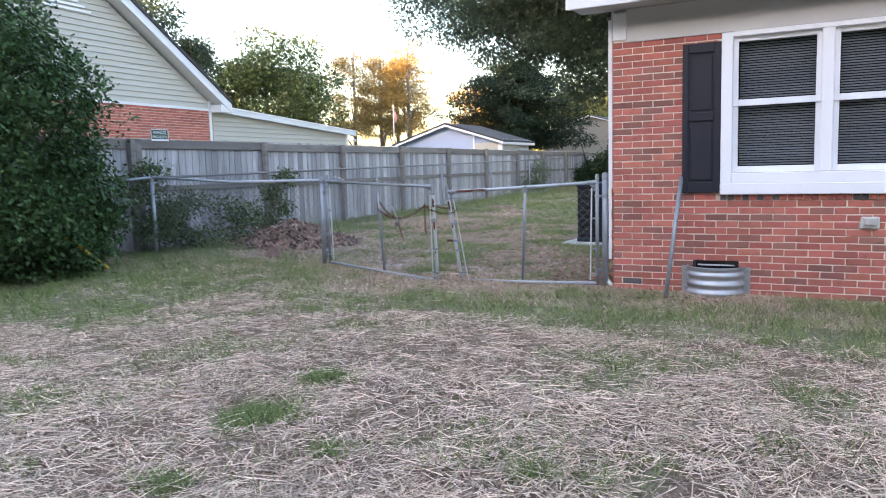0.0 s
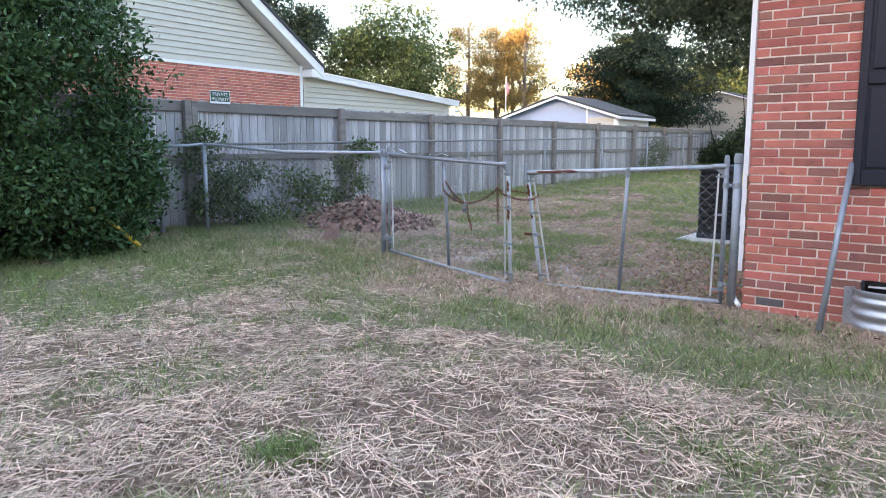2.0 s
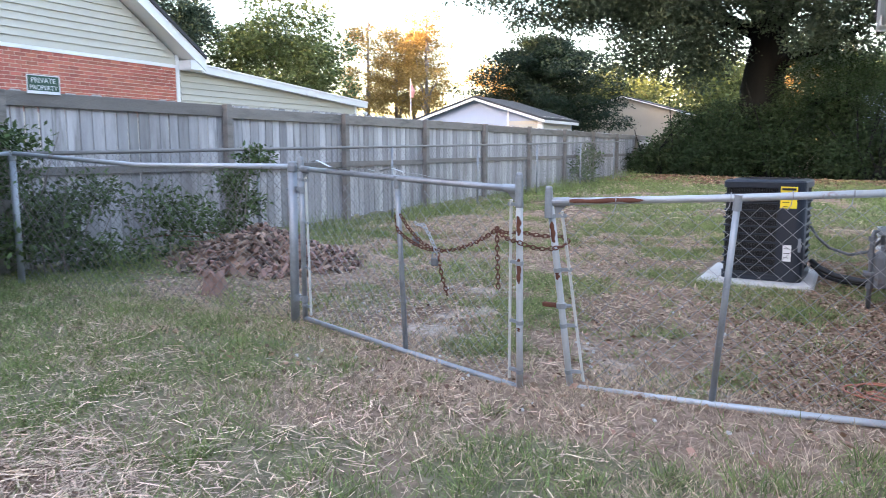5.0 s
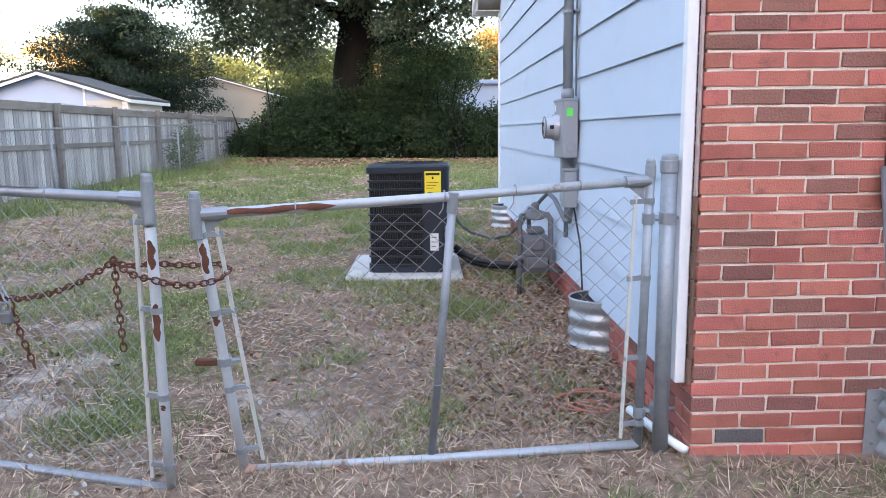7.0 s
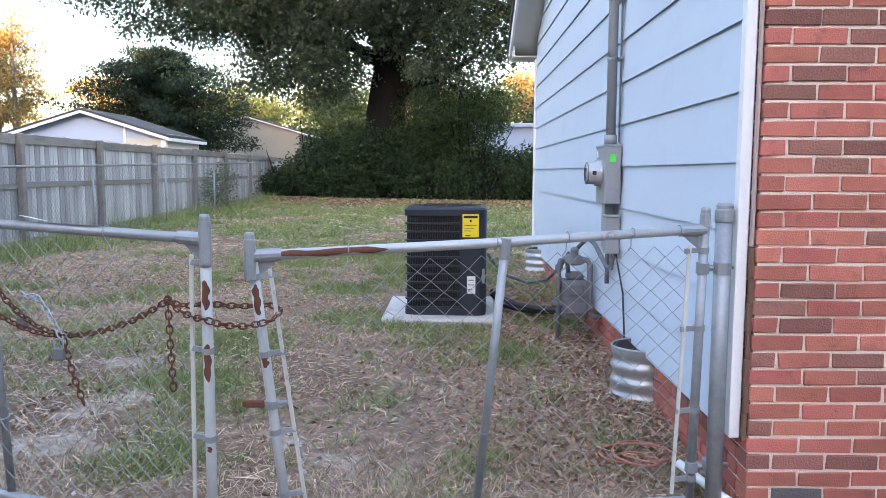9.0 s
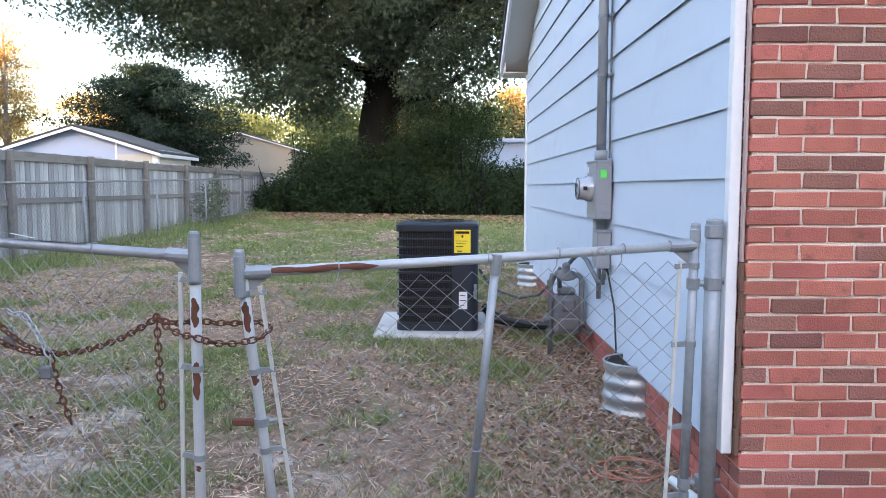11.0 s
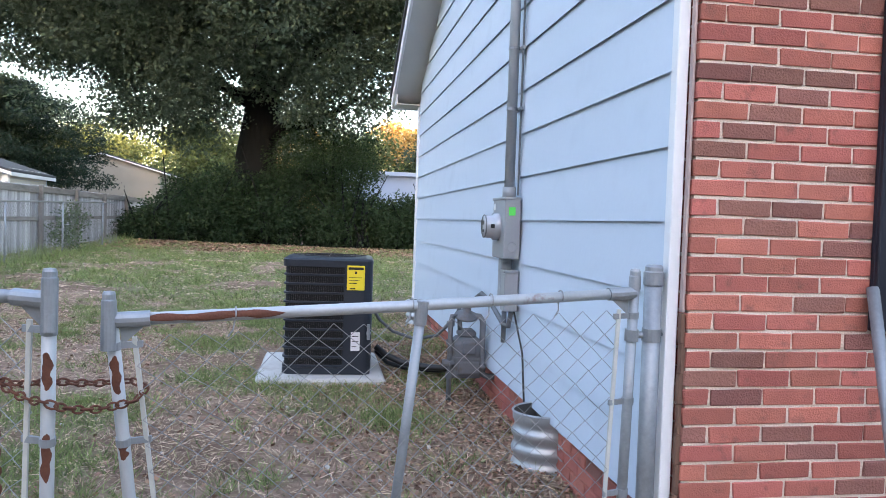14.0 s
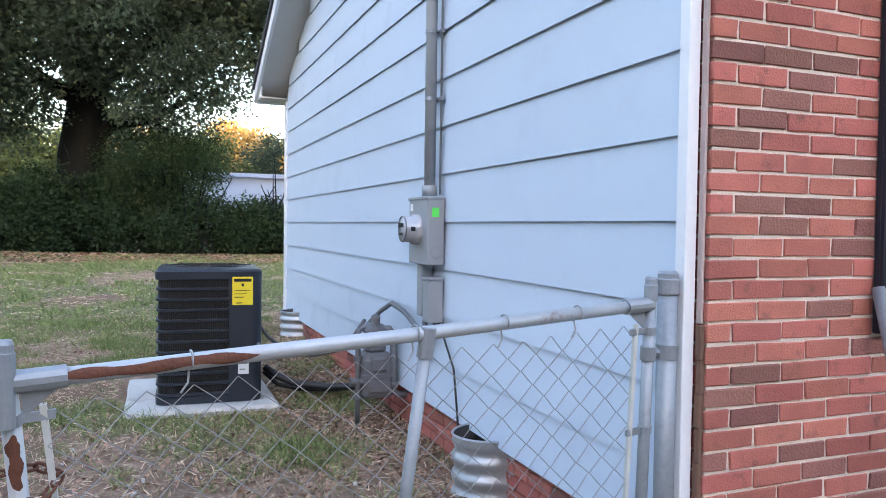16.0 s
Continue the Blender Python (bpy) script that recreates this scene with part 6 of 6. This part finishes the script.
for i, (tx, ty, th_, w) in enumerate(((-12.0, 68.0, 9.4, 4.2), (-6.5, 71.0, 10.4, 4.8), (-0.5, 66.0, 8.6, 4.0), (6.5, 68.0, 9.2, 4.4), (-24.0, 74.0, 9.0, 4.6))):
    tree("background_tree", (tx, ty), th_, 0.25, crown(tx, ty, th_ * 0.55, w, w * 0.8, th_ * 0.42, 34, 0.8, 1.4, 170 + i, -0.95), 11000, 0.34, BARK, (OAK_LEAF if i % 2 else ROUND_LEAF), "green tree beyond the yard in evening shade", 180 + i, 6)
for i, (tx, ty, th_, w) in enumerate(((-16.0, 88.0, 11.0, 5.0), (-7.0, 92.0, 12.0, 6.0), (5.0, 86.0, 13.0, 5.0), (16.0, 84.0, 14.0, 6.0), (-27.0, 95.0, 12.0, 6.0), (-42.0, 90.0, 12.0, 7.0), (11.0, 60.0, 12.0, 4.5))):
    tree("distant_tree", (tx, ty), th_, 0.3, crown(tx, ty, th_ * 0.55, w, w, th_ * 0.45, 40, 0.9, 1.7, 70 + i, -0.95), 9000, 0.44, BARK_PALE, (ROUND_LEAF if i in (0, 4) else GOLD_LIT_LEAF), "distant tree in evening light", 80 + i, 6)

# weeds and brush along the fence
for i, (vx, vy, vz, q, n) in enumerate(((-8.95, 8.4, 0.6, 0.45, 2200), (-9.05, 8.1, 1.0, 0.38, 1700), (-8.75, 9.3, 0.5, 0.5, 1500), (-8.85, 10.5, 0.85, 0.33, 1800), (-9.0, 24.0, 0.7, 0.6, 2000))):
    g0 = gz(vx, vy)
    w = thing("weed_bush", (vx, vy, g0), "tangled green weeds against the fence", "shrub", "weeds")
    blob = [(vx + rngs.uniform(-0.3, 0.3) * q, vy + rngs.uniform(-0.9, 0.9) * q, g0 + vz * f, q * 0.55, q * 0.7, q * 0.45) for f in (0.3, 0.6, 0.9, 1.2)]
    raw("foliage", leaves(blob, n, 0.065, 90 + i, 0.1, 0.45, 0.2), 4, VINE_LEAF, w, kind="stuff")
    st = Build()
    for k in range(7):
        st.tube([(vx + rngs.uniform(-0.2, 0.2), vy + rngs.uniform(-0.2, 0.2), g0 - 0.02), (vx + rngs.uniform(-0.3, 0.3), vy + rngs.uniform(-0.4, 0.4), g0 + vz * rngs.uniform(0.8, 1.5))], [0.008, 0.003], 5)
    part("stem_tangle", st, BARK_PALE, w)

# heap of split wood and leaves, stump, stones
heap = thing("debris_heap", (-7.9, 10.2, 0.1), "heap of reddish wood chips and dead leaves", "debris heap")
hx0, hy0 = -7.9, 9.95
hp = Build()
rngd = random.Random(6)
NR, NA = 9, 26
for i in range(NR + 1):
    for k in range(NA):
        a = 2 * math.pi * k / NA
        f = i / NR
        x, y = hx0 + 1.05 * f * math.cos(a), hy0 + 0.85 * f * math.sin(a)
        hp.v.append((x, y, gz(x, y) - 0.02 + 0.36 * (1 - f) ** 1.2 * (0.8 + 0.4 * rngd.random())))
for i in range(NR):
    for k in range(NA):
        hp.f.append((i * NA + k, i * NA + (k + 1) % NA, (i + 1) * NA + (k + 1) % NA, (i + 1) * NA + k))
part("mound", hp, DEADLEAF, heap)
ch = Build()
for k in range(1000):
    f, a = rngd.random() ** 0.7, rngd.uniform(0, 6.28)
    x, y = hx0 + 1.15 * f * math.cos(a), hy0 + 0.95 * f * math.sin(a)
    z = gz(x, y) + 0.36 * max(0, 1 - f) ** 1.2 + 0.015
    l, w = rngd.uniform(0.02, 0.075), rngd.uniform(0.008, 0.026)
    m_ = Matrix.Translation((x, y, z)) @ Euler((rngd.uniform(-1.0, 1.0), rngd.uniform(-1.0, 1.0), rngd.uniform(0, 6.28))).to_matrix().to_4x4()
    ch.box(-l, l, -w, w, -0.007, 0.012, 0, m_)
part("wood_chip", ch, CHIP, heap, "reddish-brown split wood and bark", kind="stuff")
for k in range(9):
    a = rngd.uniform(0, 6.28)
    c = Vector((hx0 + rngd.uniform(-0.9, 0.9), hy0 + rngd.uniform(-0.6, 0.6), 0))
    d = Vector((math.cos(a), math.sin(a), rngd.uniform(-0.1, 0.25))) * rngd.uniform(0.2, 0.5)
    c.z = gz(c.x, c.y) + 0.24
    part("stick", Build().tube([c - d, c + Vector((0, 0, 0.03)), c + d], [0.012, 0.01, 0.006], 6), RAW_WOOD, heap)
sg = gz(-7.15, 8.55)
stump = Build().lathe([(0.13, -0.05), (0.10, 0.05), (0.08, 0.12), (0.075, 0.17), (0.04, 0.19), (0, 0.16)], (-7.15, 8.55, sg), 14)
stump.v = [(x + 0.02 * math.sin(z * 40 + x * 50), y + 0.02 * math.cos(x * 60), z + 0.03 * math.sin(x * 45 + y * 30)) for x, y, z in stump.v]
tagged(part("tree_stump", stump, CHIP, None), "small weathered dark tree stump", "stump")


# ---- ground cover, last ----
def strands(n, box_, test, lengths, width, seed, lift, tilt, leafy=False):
    """Thin bent strips lying about on the ground. Returns (m, 4, 3)."""
    rng = np.random.RandomState(seed)
    x, y = rng.uniform(box_[0], box_[1], n), rng.uniform(box_[2], box_[3], n)
    keep = rng.uniform(0, 1, n) < test(x, y)
    x, y = x[keep], y[keep]
    m = len(x)
    a = rng.uniform(0, 2 * np.pi, m)
    l = rng.uniform(lengths[0], lengths[1], m) * 0.5
    w = width * rng.uniform(0.6, 1.4, m) * 0.5
    z = ground_z(x, y) + rng.uniform(0.002, lift, m)
    tl = rng.uniform(-tilt, tilt, m) * l
    dx, dy = np.cos(a) * l, np.sin(a) * l
    sx_, sy_ = -np.sin(a) * w, np.cos(a) * w
    zw = rng.uniform(-0.6, 0.6, m) * w
    p = np.stack([np.stack([x - dx - sx_, y - dy - sy_, z - tl - zw], 1), np.stack([x + dx - sx_ * 0.6, y + dy - sy_ * 0.6, z + tl - zw], 1), np.stack([x + dx + sx_ * 0.6, y + dy + sy_ * 0.6, z + tl + zw], 1), np.stack([x - dx + sx_, y - dy + sy_, z - tl + zw], 1)], 1)
    if leafy:
        c = np.stack([x, y, z], 1)
        dv, sv = np.stack([dx, dy, tl], 1), np.stack([sx_, sy_, zw + 0.004], 1)
        p = np.stack([c - dv, c - sv * 1.6 + dv * 0.1, c + dv, c + sv * 1.6 - dv * 0.1], 1)
    return p


def blades(n, box_, test, heights, width, seed, spread=0.6):
    """Upright tapering grass blades. Returns (m, 3, 3)."""
    rng = np.random.RandomState(seed)
    x, y = rng.uniform(box_[0], box_[1], n), rng.uniform(box_[2], box_[3], n)
    keep = rng.uniform(0, 1, n) < test(x, y)
    x, y = x[keep], y[keep]
    m = len(x)
    z = ground_z(x, y) - 0.003
    h = rng.uniform(heights[0], heights[1], m) * (0.6 + 0.8 * vnoise(x * 3, y * 3, seed))
    a = rng.uniform(0, 2 * np.pi, m)
    w = width * rng.uniform(0.6, 1.3, m) * 0.5
    lean = rng.normal(size=(m, 2)) * spread * h[:, None]
    return np.stack([np.stack([x - np.cos(a) * w, y - np.sin(a) * w, z], 1), np.stack([x + np.cos(a) * w, y + np.sin(a) * w, z], 1), np.stack([x + lean[:, 0], y + lean[:, 1], z + h], 1)], 1)


def clear(x, y):
    """One where plants may stand: outside the house and the pad."""
    return np.where(((x > -2.02) & (y > 7.8) & (y < 15.1)) | ((x > -3.76) & (x < -2.72) & (y > 11.2) & (y < 12.42)), 0.0, 1.0)


def straw_here(x, y):
    fade = step(-8.4, -7.0, x + 1.2 * (vnoise(x, y, 91) - 0.5)) * step(3.6, 2.2, x + 1.2 * (vnoise(x, y, 92) - 0.5)) * step(-0.5, 0.9, y + 1.2 * (vnoise(x, y, 93) - 0.5))
    return fade * np.clip(cover(x, y)[1] * 1.0 + 0.12, 0, 1) * clear(x, y) * (0.30 + 0.70 * step(0.32, 0.56, fbm(x * 2.2, y * 2.2, 77)))


def grass_here(x, y):
    return np.clip(cover(x, y)[0] + 0.05, 0, 1) * clear(x, y) * (0.3 + 0.7 * step(0.3, 0.55, fbm(x * 3.1, y * 3.1, 78)))


raw("straw", strands(290000, (-8.6, 3.4, -1.0, 6.2), straw_here, (0.03, 0.165), 0.0040, 1, 0.036, 0.14), 4, STRAW, kind="stuff", label="loose pale straw strewn over the soil", category="straw")
raw("straw", strands(20000, (-9.5, 3.0, 5.5, 8.2), lambda x, y: straw_here(x, y) * step(0.12, 0.5, cover(x, y)[1] + 0.2 * step(6.5, 5.5, y)), (0.04, 0.13), 0.0038, 2, 0.022, 0.15), 4, STRAW, kind="stuff", label="loose pale straw strewn over the soil", category="straw")
raw("grass", blades(290000, (-10.5, 2.2, 1.0, 8.3), grass_here, (0.03, 0.085), 0.0055, 3, 0.7), 3, GRASS, kind="stuff", label="short green lawn grass in patches", category="grass")
raw("grass", blades(230000, (-9.5, 2.2, 1.0, 8.3), lambda x, y: clear(x, y) * 0.34 * (1 - 0.85 * cover(x, y)[0]) * (0.35 + 0.65 * step(0.35, 0.6, fbm(x * 2.3, y * 2.3, 88))), (0.025, 0.08), 0.005, 4, 1.0), 3, DRYGRASS, kind="stuff", label="thin dry grass between the straw", category="grass")
raw("grass", blades(260000, (-9.3, -2.0, 8.0, 15.5), grass_here, (0.025, 0.075), 0.0065, 5, 0.8), 3, GRASS, kind="stuff", label="thin green grass behind the gate", category="grass")
raw("dry_grass", strands(165000, (-9.3, -2.0, 8.0, 16.0), lambda x, y: clear(x, y) * (0.35 + 0.5 * cover(x, y)[1]), (0.015, 0.075), 0.0040, 6, 0.025, 0.4), 4, DRYGRASS, kind="stuff", label="dry clippings and straw behind the gate", category="grass")
raw("grass", blades(110000, (-9.2, 2.5, 15.0, 29.0), grass_here, (0.03, 0.09), 0.013, 7, 0.8), 3, GRASS, kind="stuff", label="thin green grass at the back of the yard", category="grass")
raw("grass", blades(70000, (-9.2, 2.0, 6.6, 8.4), lambda x, y: clear(x, y) * (0.25 + 0.75 * step(0.4, 0.6, fbm(x * 2.8, y * 2.8, 95))), (0.015, 0.05), 0.0055, 15, 1.0), 3, DRYGRASS, kind="stuff", label="matted dry grass along the gate", category="grass")
raw("dry_grass", strands(40000, (-9.0, 2.0, 5.4, 8.2), lambda x, y: clear(x, y) * (0.25 + 0.75 * step(0.35, 0.6, fbm(x * 1.9, y * 1.9, 98))), (0.012, 0.06), 0.0036, 36, 0.02, 0.5), 4, DRYGRASS, kind="stuff", label="dry clippings in the thin grass by the gate", category="grass")
raw("dry_grass", strands(36000, (-9.2, 2.5, 15.5, 29.5), lambda x, y: clear(x, y) * 0.6, (0.05, 0.16), 0.010, 8, 0.02, 0.2), 4, DRYGRASS, kind="stuff", label="dry clippings at the back of the yard", category="grass")
raw("straw", strands(6000, (-7.2, -3.3, 5.4, 7.4), lambda x, y: clear(x, y) * (0.15 + 0.85 * step(0.42, 0.58, fbm(x * 1.6 + 2, y * 1.6, 97))), (0.03, 0.11), 0.0042, 35, 0.045, 0.3), 4, STRAW, kind="stuff", label="pale straw tangled in the thin grass", category="straw")
raw("dead_leaf_litter", strands(5000, (-8.5, -3.0, 8.2, 14.0), lambda x, y: clear(x, y) * step(0.35, 0.6, fbm(x, y, 66)), (0.02, 0.05), 0.014, 27, 0.02, 0.5, True), 4, DEADLEAF, kind="stuff", label="scattered brown leaves behind the gate", category="leaves")
raw("dead_leaf_litter", strands(26000, (-3.6, -1.95, 8.1, 13.0), lambda x, y: clear(x, y) * step(-3.5, -2.4, x) * (0.3 + 0.7 * vnoise(x * 5, y * 5, 3)), (0.012, 0.036), 0.010, 9, 0.02, 0.5, True), 4, DEADLEAF, kind="stuff", label="brown dead leaves along the house", category="leaves")
raw("dead_leaf_litter", strands(1500, (-8.9, 1.6, 7.2, 8.0), lambda x, y: clear(x, y) * 0.6, (0.03, 0.06), 0.016, 10, 0.015, 0.5, True), 4, DEADLEAF, kind="stuff", label="brown dead leaves by the wall and gate", category="leaves")
raw("tall_grass", blades(7000, (-9.35, -8.3, 8.5, 29.0), lambda x, y: step(0.3, 0.65, vnoise(x * 2, y * 0.8, 12)), (0.08, 0.30), 0.009, 11, 0.35), 3, GRASS, kind="stuff", label="tall unmown grass along the fence", category="grass")



def tufts(n, box_, test, per, radius, heights, width, seed):
    """Small clumps of longer blades. Returns (m, 3, 3)."""
    rng = np.random.RandomState(seed)
    x, y = rng.uniform(box_[0], box_[1], n), rng.uniform(box_[2], box_[3], n)
    keep = rng.uniform(0, 1, n) < test(x, y)
    x, y = np.repeat(x[keep], per), np.repeat(y[keep], per)
    size = np.repeat(rng.uniform(0.5, 1.3, keep.sum()), per)
    m = len(x)
    a, q = rng.uniform(0, 2 * np.pi, m), radius * size * np.sqrt(rng.uniform(0, 1, m))
    bx, by = x + np.cos(a) * q, y + np.sin(a) * q
    h = rng.uniform(heights[0], heights[1], m) * size
    w = width * rng.uniform(0.6, 1.3, m) * 0.5
    z = ground_z(bx, by) - 0.004
    t = rng.uniform(0, 2 * np.pi, m)
    lx, ly = np.cos(a) * h * 0.7 + rng.normal(size=m) * h * 0.3, np.sin(a) * h * 0.7 + rng.normal(size=m) * h * 0.3
    return np.stack([np.stack([bx - np.cos(t) * w, by - np.sin(t) * w, z], 1), np.stack([bx + np.cos(t) * w, by + np.sin(t) * w, z], 1), np.stack([bx + lx, by + ly, z + h], 1)], 1)


raw("grass_tuft", tufts(520, (-9.0, 1.8, 1.2, 8.0), lambda x, y: clear(x, y) * np.clip(cover(x, y)[0] + 0.10, 0, 1), 60, 0.07, (0.04, 0.12), 0.005, 21), 3, GRASS, kind="stuff", label="small tufts of longer green grass", category="grass")
def near_spots(x, y):
    """One inside the green tufts that stand in the straw."""
    return np.max([step(1.15, 0.6, np.hypot(x - cx_, y - cy_) / r_ + 1.5 * (fbm(x * 7, y * 7, 8) - 0.5)) for cx_, cy_, r_ in SPOTS], axis=0)


raw("grass_tuft", tufts(5200, (-3.3, -0.8, 2.0, 4.4), near_spots, 13, 0.06, (0.02, 0.09), 0.0055, 26), 3, GRASS, kind="stuff", label="thick green grass tufts in the straw", category="grass")
raw("grass_tuft", tufts(1500, (-9.0, -2.1, 8.1, 16.0), lambda x, y: clear(x, y) * np.clip(cover(x, y)[0] + 0.12, 0, 1), 50, 0.08, (0.03, 0.09), 0.006, 22), 3, GRASS, kind="stuff", label="small tufts of green grass behind the gate", category="grass")
raw("grass_tuft", tufts(900, (-9.0, 2.0, 16.0, 28.0), lambda x, y: clear(x, y) * np.clip(cover(x, y)[0] + 0.1, 0, 1), 40, 0.13, (0.05, 0.13), 0.011, 23), 3, GRASS, kind="stuff", label="tufts of green grass far back", category="grass")
raw("dry_tuft", tufts(700, (-8.8, -2.1, 8.0, 14.0), lambda x, y: clear(x, y) * 0.8, 40, 0.09, (0.015, 0.05), 0.006, 24), 3, DRYGRASS, kind="stuff", label="matted pale dry grass behind the gate", category="grass")
raw("dead_leaf_litter", strands(9000, (-9.0, 2.0, 25.0, 29.2), lambda x, y: step(25.0, 27.5, y + 1.5 * vnoise(x, y, 4)), (0.05, 0.14), 0.04, 25, 0.03, 0.5, True), 4, DEADLEAF, kind="stuff", label="brown leaf litter below the hedge", category="leaves")
st_ = Build()
rngq = random.Random(31)
for k in range(150):
    x, y = rngq.uniform(-6.0, -2.3), rngq.uniform(7.2, 10.5)
    if x > -2.1 and y > 7.8:
        continue
    q = rngq.uniform(0.004, 0.014)
    st_.box(-q, q, -q * 0.8, q * 0.8, -q * 0.5, q * 0.5, q * 0.3, Matrix.Translation((x, y, gz(x, y) + 0.006)) @ Euler((rngq.random(), rngq.random(), rngq.random() * 6)).to_matrix().to_4x4())
tagged(part("pebble", st_, CONCRETE, None, fix=False), "pale pebbles scattered near the gate", "stones", kind="stuff")

# flagpole far behind the fence
fp = thing("flagpole", (-24.5, 40.0, 0.4), "thin pale flagpole with a furled pink flag", "flagpole")
part("pole", Build().tube([(-24.5, 40.0, 0.3), (-24.5, 40.0, 5.3)], 0.03, 8), WHITE_PIPE, fp)
part("flag", Build().tube([(-24.44, 40.0, 4.95), (-24.36, 40.02, 4.6), (-24.40, 40.0, 4.25)], [0.05, 0.12, 0.06], 8), mat("faded_pink_cloth", (0.45, 0.20, 0.20), (0.60, 0.32, 0.32), 5, 0.9), fp)

# unseen tree line added behind the camera to shade the yard at sunset
tl = []
rngt = random.Random(17)
bk = Build()
xs_ = np.linspace(-150, 150, 90)
for i, x in enumerate(xs_):
    hgt = 15.8 + 1.1 * math.sin(i * 0.9) + rngt.uniform(-0.7, 0.7)
    bk.v.extend([(x, -24 + rngt.uniform(-0.8, 0.8), -0.2), (x, -24 + rngt.uniform(-0.8, 0.8), hgt * 0.6), (x, -24.5 + rngt.uniform(-0.5, 0.5), hgt), (x, -27, hgt * 0.9), (x, -27, -0.2)])
for i in range(len(xs_) - 1):
    for k in range(4):
        bk.f.append((5 * i + k, 5 * i + k + 1, 5 * i + k + 6, 5 * i + k + 5))
tagged(part("backdrop", bk, HEDGE_LEAF, None, fix=False), "unseen dark tree line added to shade the yard", "woods", kind="structure")


# ---- bricks, last ----
def brick_mesh(l, d, h, name):
    """A brick with worn, slightly uneven edges."""
    b = Build().box(0, l, 0, d, 0, h, 0.0028)
    b.v = [(x + rngv.uniform(-0.0026, 0.0026), y + rngv.uniform(-0.001, 0.0016), z + rngv.uniform(-0.0024, 0.0024)) for x, y, z in b.v]
    return b.mesh(name)


GAP = 0.0105
rngv = random.Random(91)
full = collections.defaultdict(list)
for key, l in (("full", LONG - GAP), ("half", LONG / 2 - GAP)):
    for mk, m_ in (("r", BRICK), ("d", BRICK_DARK), ("g", BRICK_GREY)):
        for shape in range(6):
            me = brick_mesh(l, 0.09, COURSE - GAP, "brick")
            fix_normals(me)
            me.materials.append(m_)
            full[key, mk].append(me)
rngb = random.Random(2)
count, rest = 0, Build()


def lay(x0, x1, z, key=None):
    """One brick of the front wall; those near the corner are pieces of their own."""
    global count
    l = x1 - x0
    if l < 0.03:
        return
    mk = key or ("r" if rngb.random() < 0.79 else ("d" if rngb.random() < 0.94 else "g"))
    y = FY + rngb.uniform(-0.002, 0.002)
    if x1 < 0.5 and z < 2.3 and count < 420:
        nm_ = "full" if abs(l - (LONG - GAP)) < 0.004 else ("half" if abs(l - (LONG / 2 - GAP)) < 0.004 else None)
        if nm_ is None:
            me = brick_mesh(l, 0.09, COURSE - GAP, "brick")
            fix_normals(me)
            me.materials.append({"r": BRICK, "d": BRICK_DARK, "g": BRICK_GREY}[mk])
        else:
            me = rngv.choice(full[nm_, mk])
        ob = new("brick", me)
        ob.parent = front_wall
        ob.location = Vector((x0 + rngv.uniform(-0.0015, 0.0015), y, z + rngv.uniform(-0.001, 0.001))) - spot(front_wall)
        ob.rotation_euler = (0, rngv.uniform(-0.006, 0.006), 0)
        count += 1
    else:
        rest.box(x0, x1, y, y + 0.09, z, z + COURSE - GAP, 0.004)


rows_n = 44
for i in range(rows_n):
    z = JOINT0 + i * COURSE + GAP / 2
    if z + COURSE > 2.56:
        break
    x = CX - (0 if i % 2 == 0 else LONG / 2)
    while x < 5.9:
        a, c = max(x, CX), x + LONG - GAP
        if a == CX and i % 2:
            c = x + LONG - GAP
        spans = [(a, c)]
        for hx0_, hx1_, hz0, hz1 in ((WX0, WX1, SILL_Z - 0.012, WZ1), (VX0, VX1, VZ0, VZ1)):
            if z + COURSE - GAP > hz0 + 0.01 and z < hz1 - 0.005:
                ns = []
                for p, q_ in spans:
                    if q_ <= hx0_ or p >= hx1_:
                        ns.append((p, q_))
                        continue
                    if p < hx0_:
                        ns.append((p, hx0_ - 0.004))
                    if q_ > hx1_:
                        ns.append((hx1_ + 0.004, q_))
                spans = ns
        for p, q_ in spans:
            lay(p, q_, z)
        x += LONG
# sill of bricks on edge under the window
x = WX0
while x < WX1 - 0.03:
    mk = rngb.choice("rrrrdg")
    me = Build().box(0, COURSE - GAP, 0, 0.11, 0, WZ0 - SILL_Z - 0.012, 0.004).mesh("sill_brick")
    fix_normals(me)
    me.materials.append({"r": BRICK, "d": BRICK_DARK, "g": BRICK_GREY}[mk])
    ob = new("sill_brick", me)
    ob.parent = front_wall
    ob.location = Vector((x, FY - 0.012, SILL_Z + 0.004)) - spot(front_wall)
    x += COURSE
part("brickwork", rest, BRICK_FAR, house, kind="stuff")
# return of the brick corner and foundation courses along the side
for i in range(7):
    z = JOINT0 + i * COURSE + GAP / 2
    if z + COURSE > 0.40:
        break
    y = FY + 0.105 + (0 if i % 2 else -0.0)
    k = 0
    while y < BACK_Y - 0.1:
        l = LONG - GAP if (k or i % 2) else LONG / 2 - GAP
        me = rngv.choice(full["full" if l > 0.15 else "half", "r" if rngb.random() < 0.8 else "d"])
        ob = new("brick", me)
        ob.parent = footing
        ob.rotation_euler = (0, 0, radians(90))
        ob.location = Vector((SX + 0.125, y, z)) - spot(footing)
        y += l + GAP
        k += 1
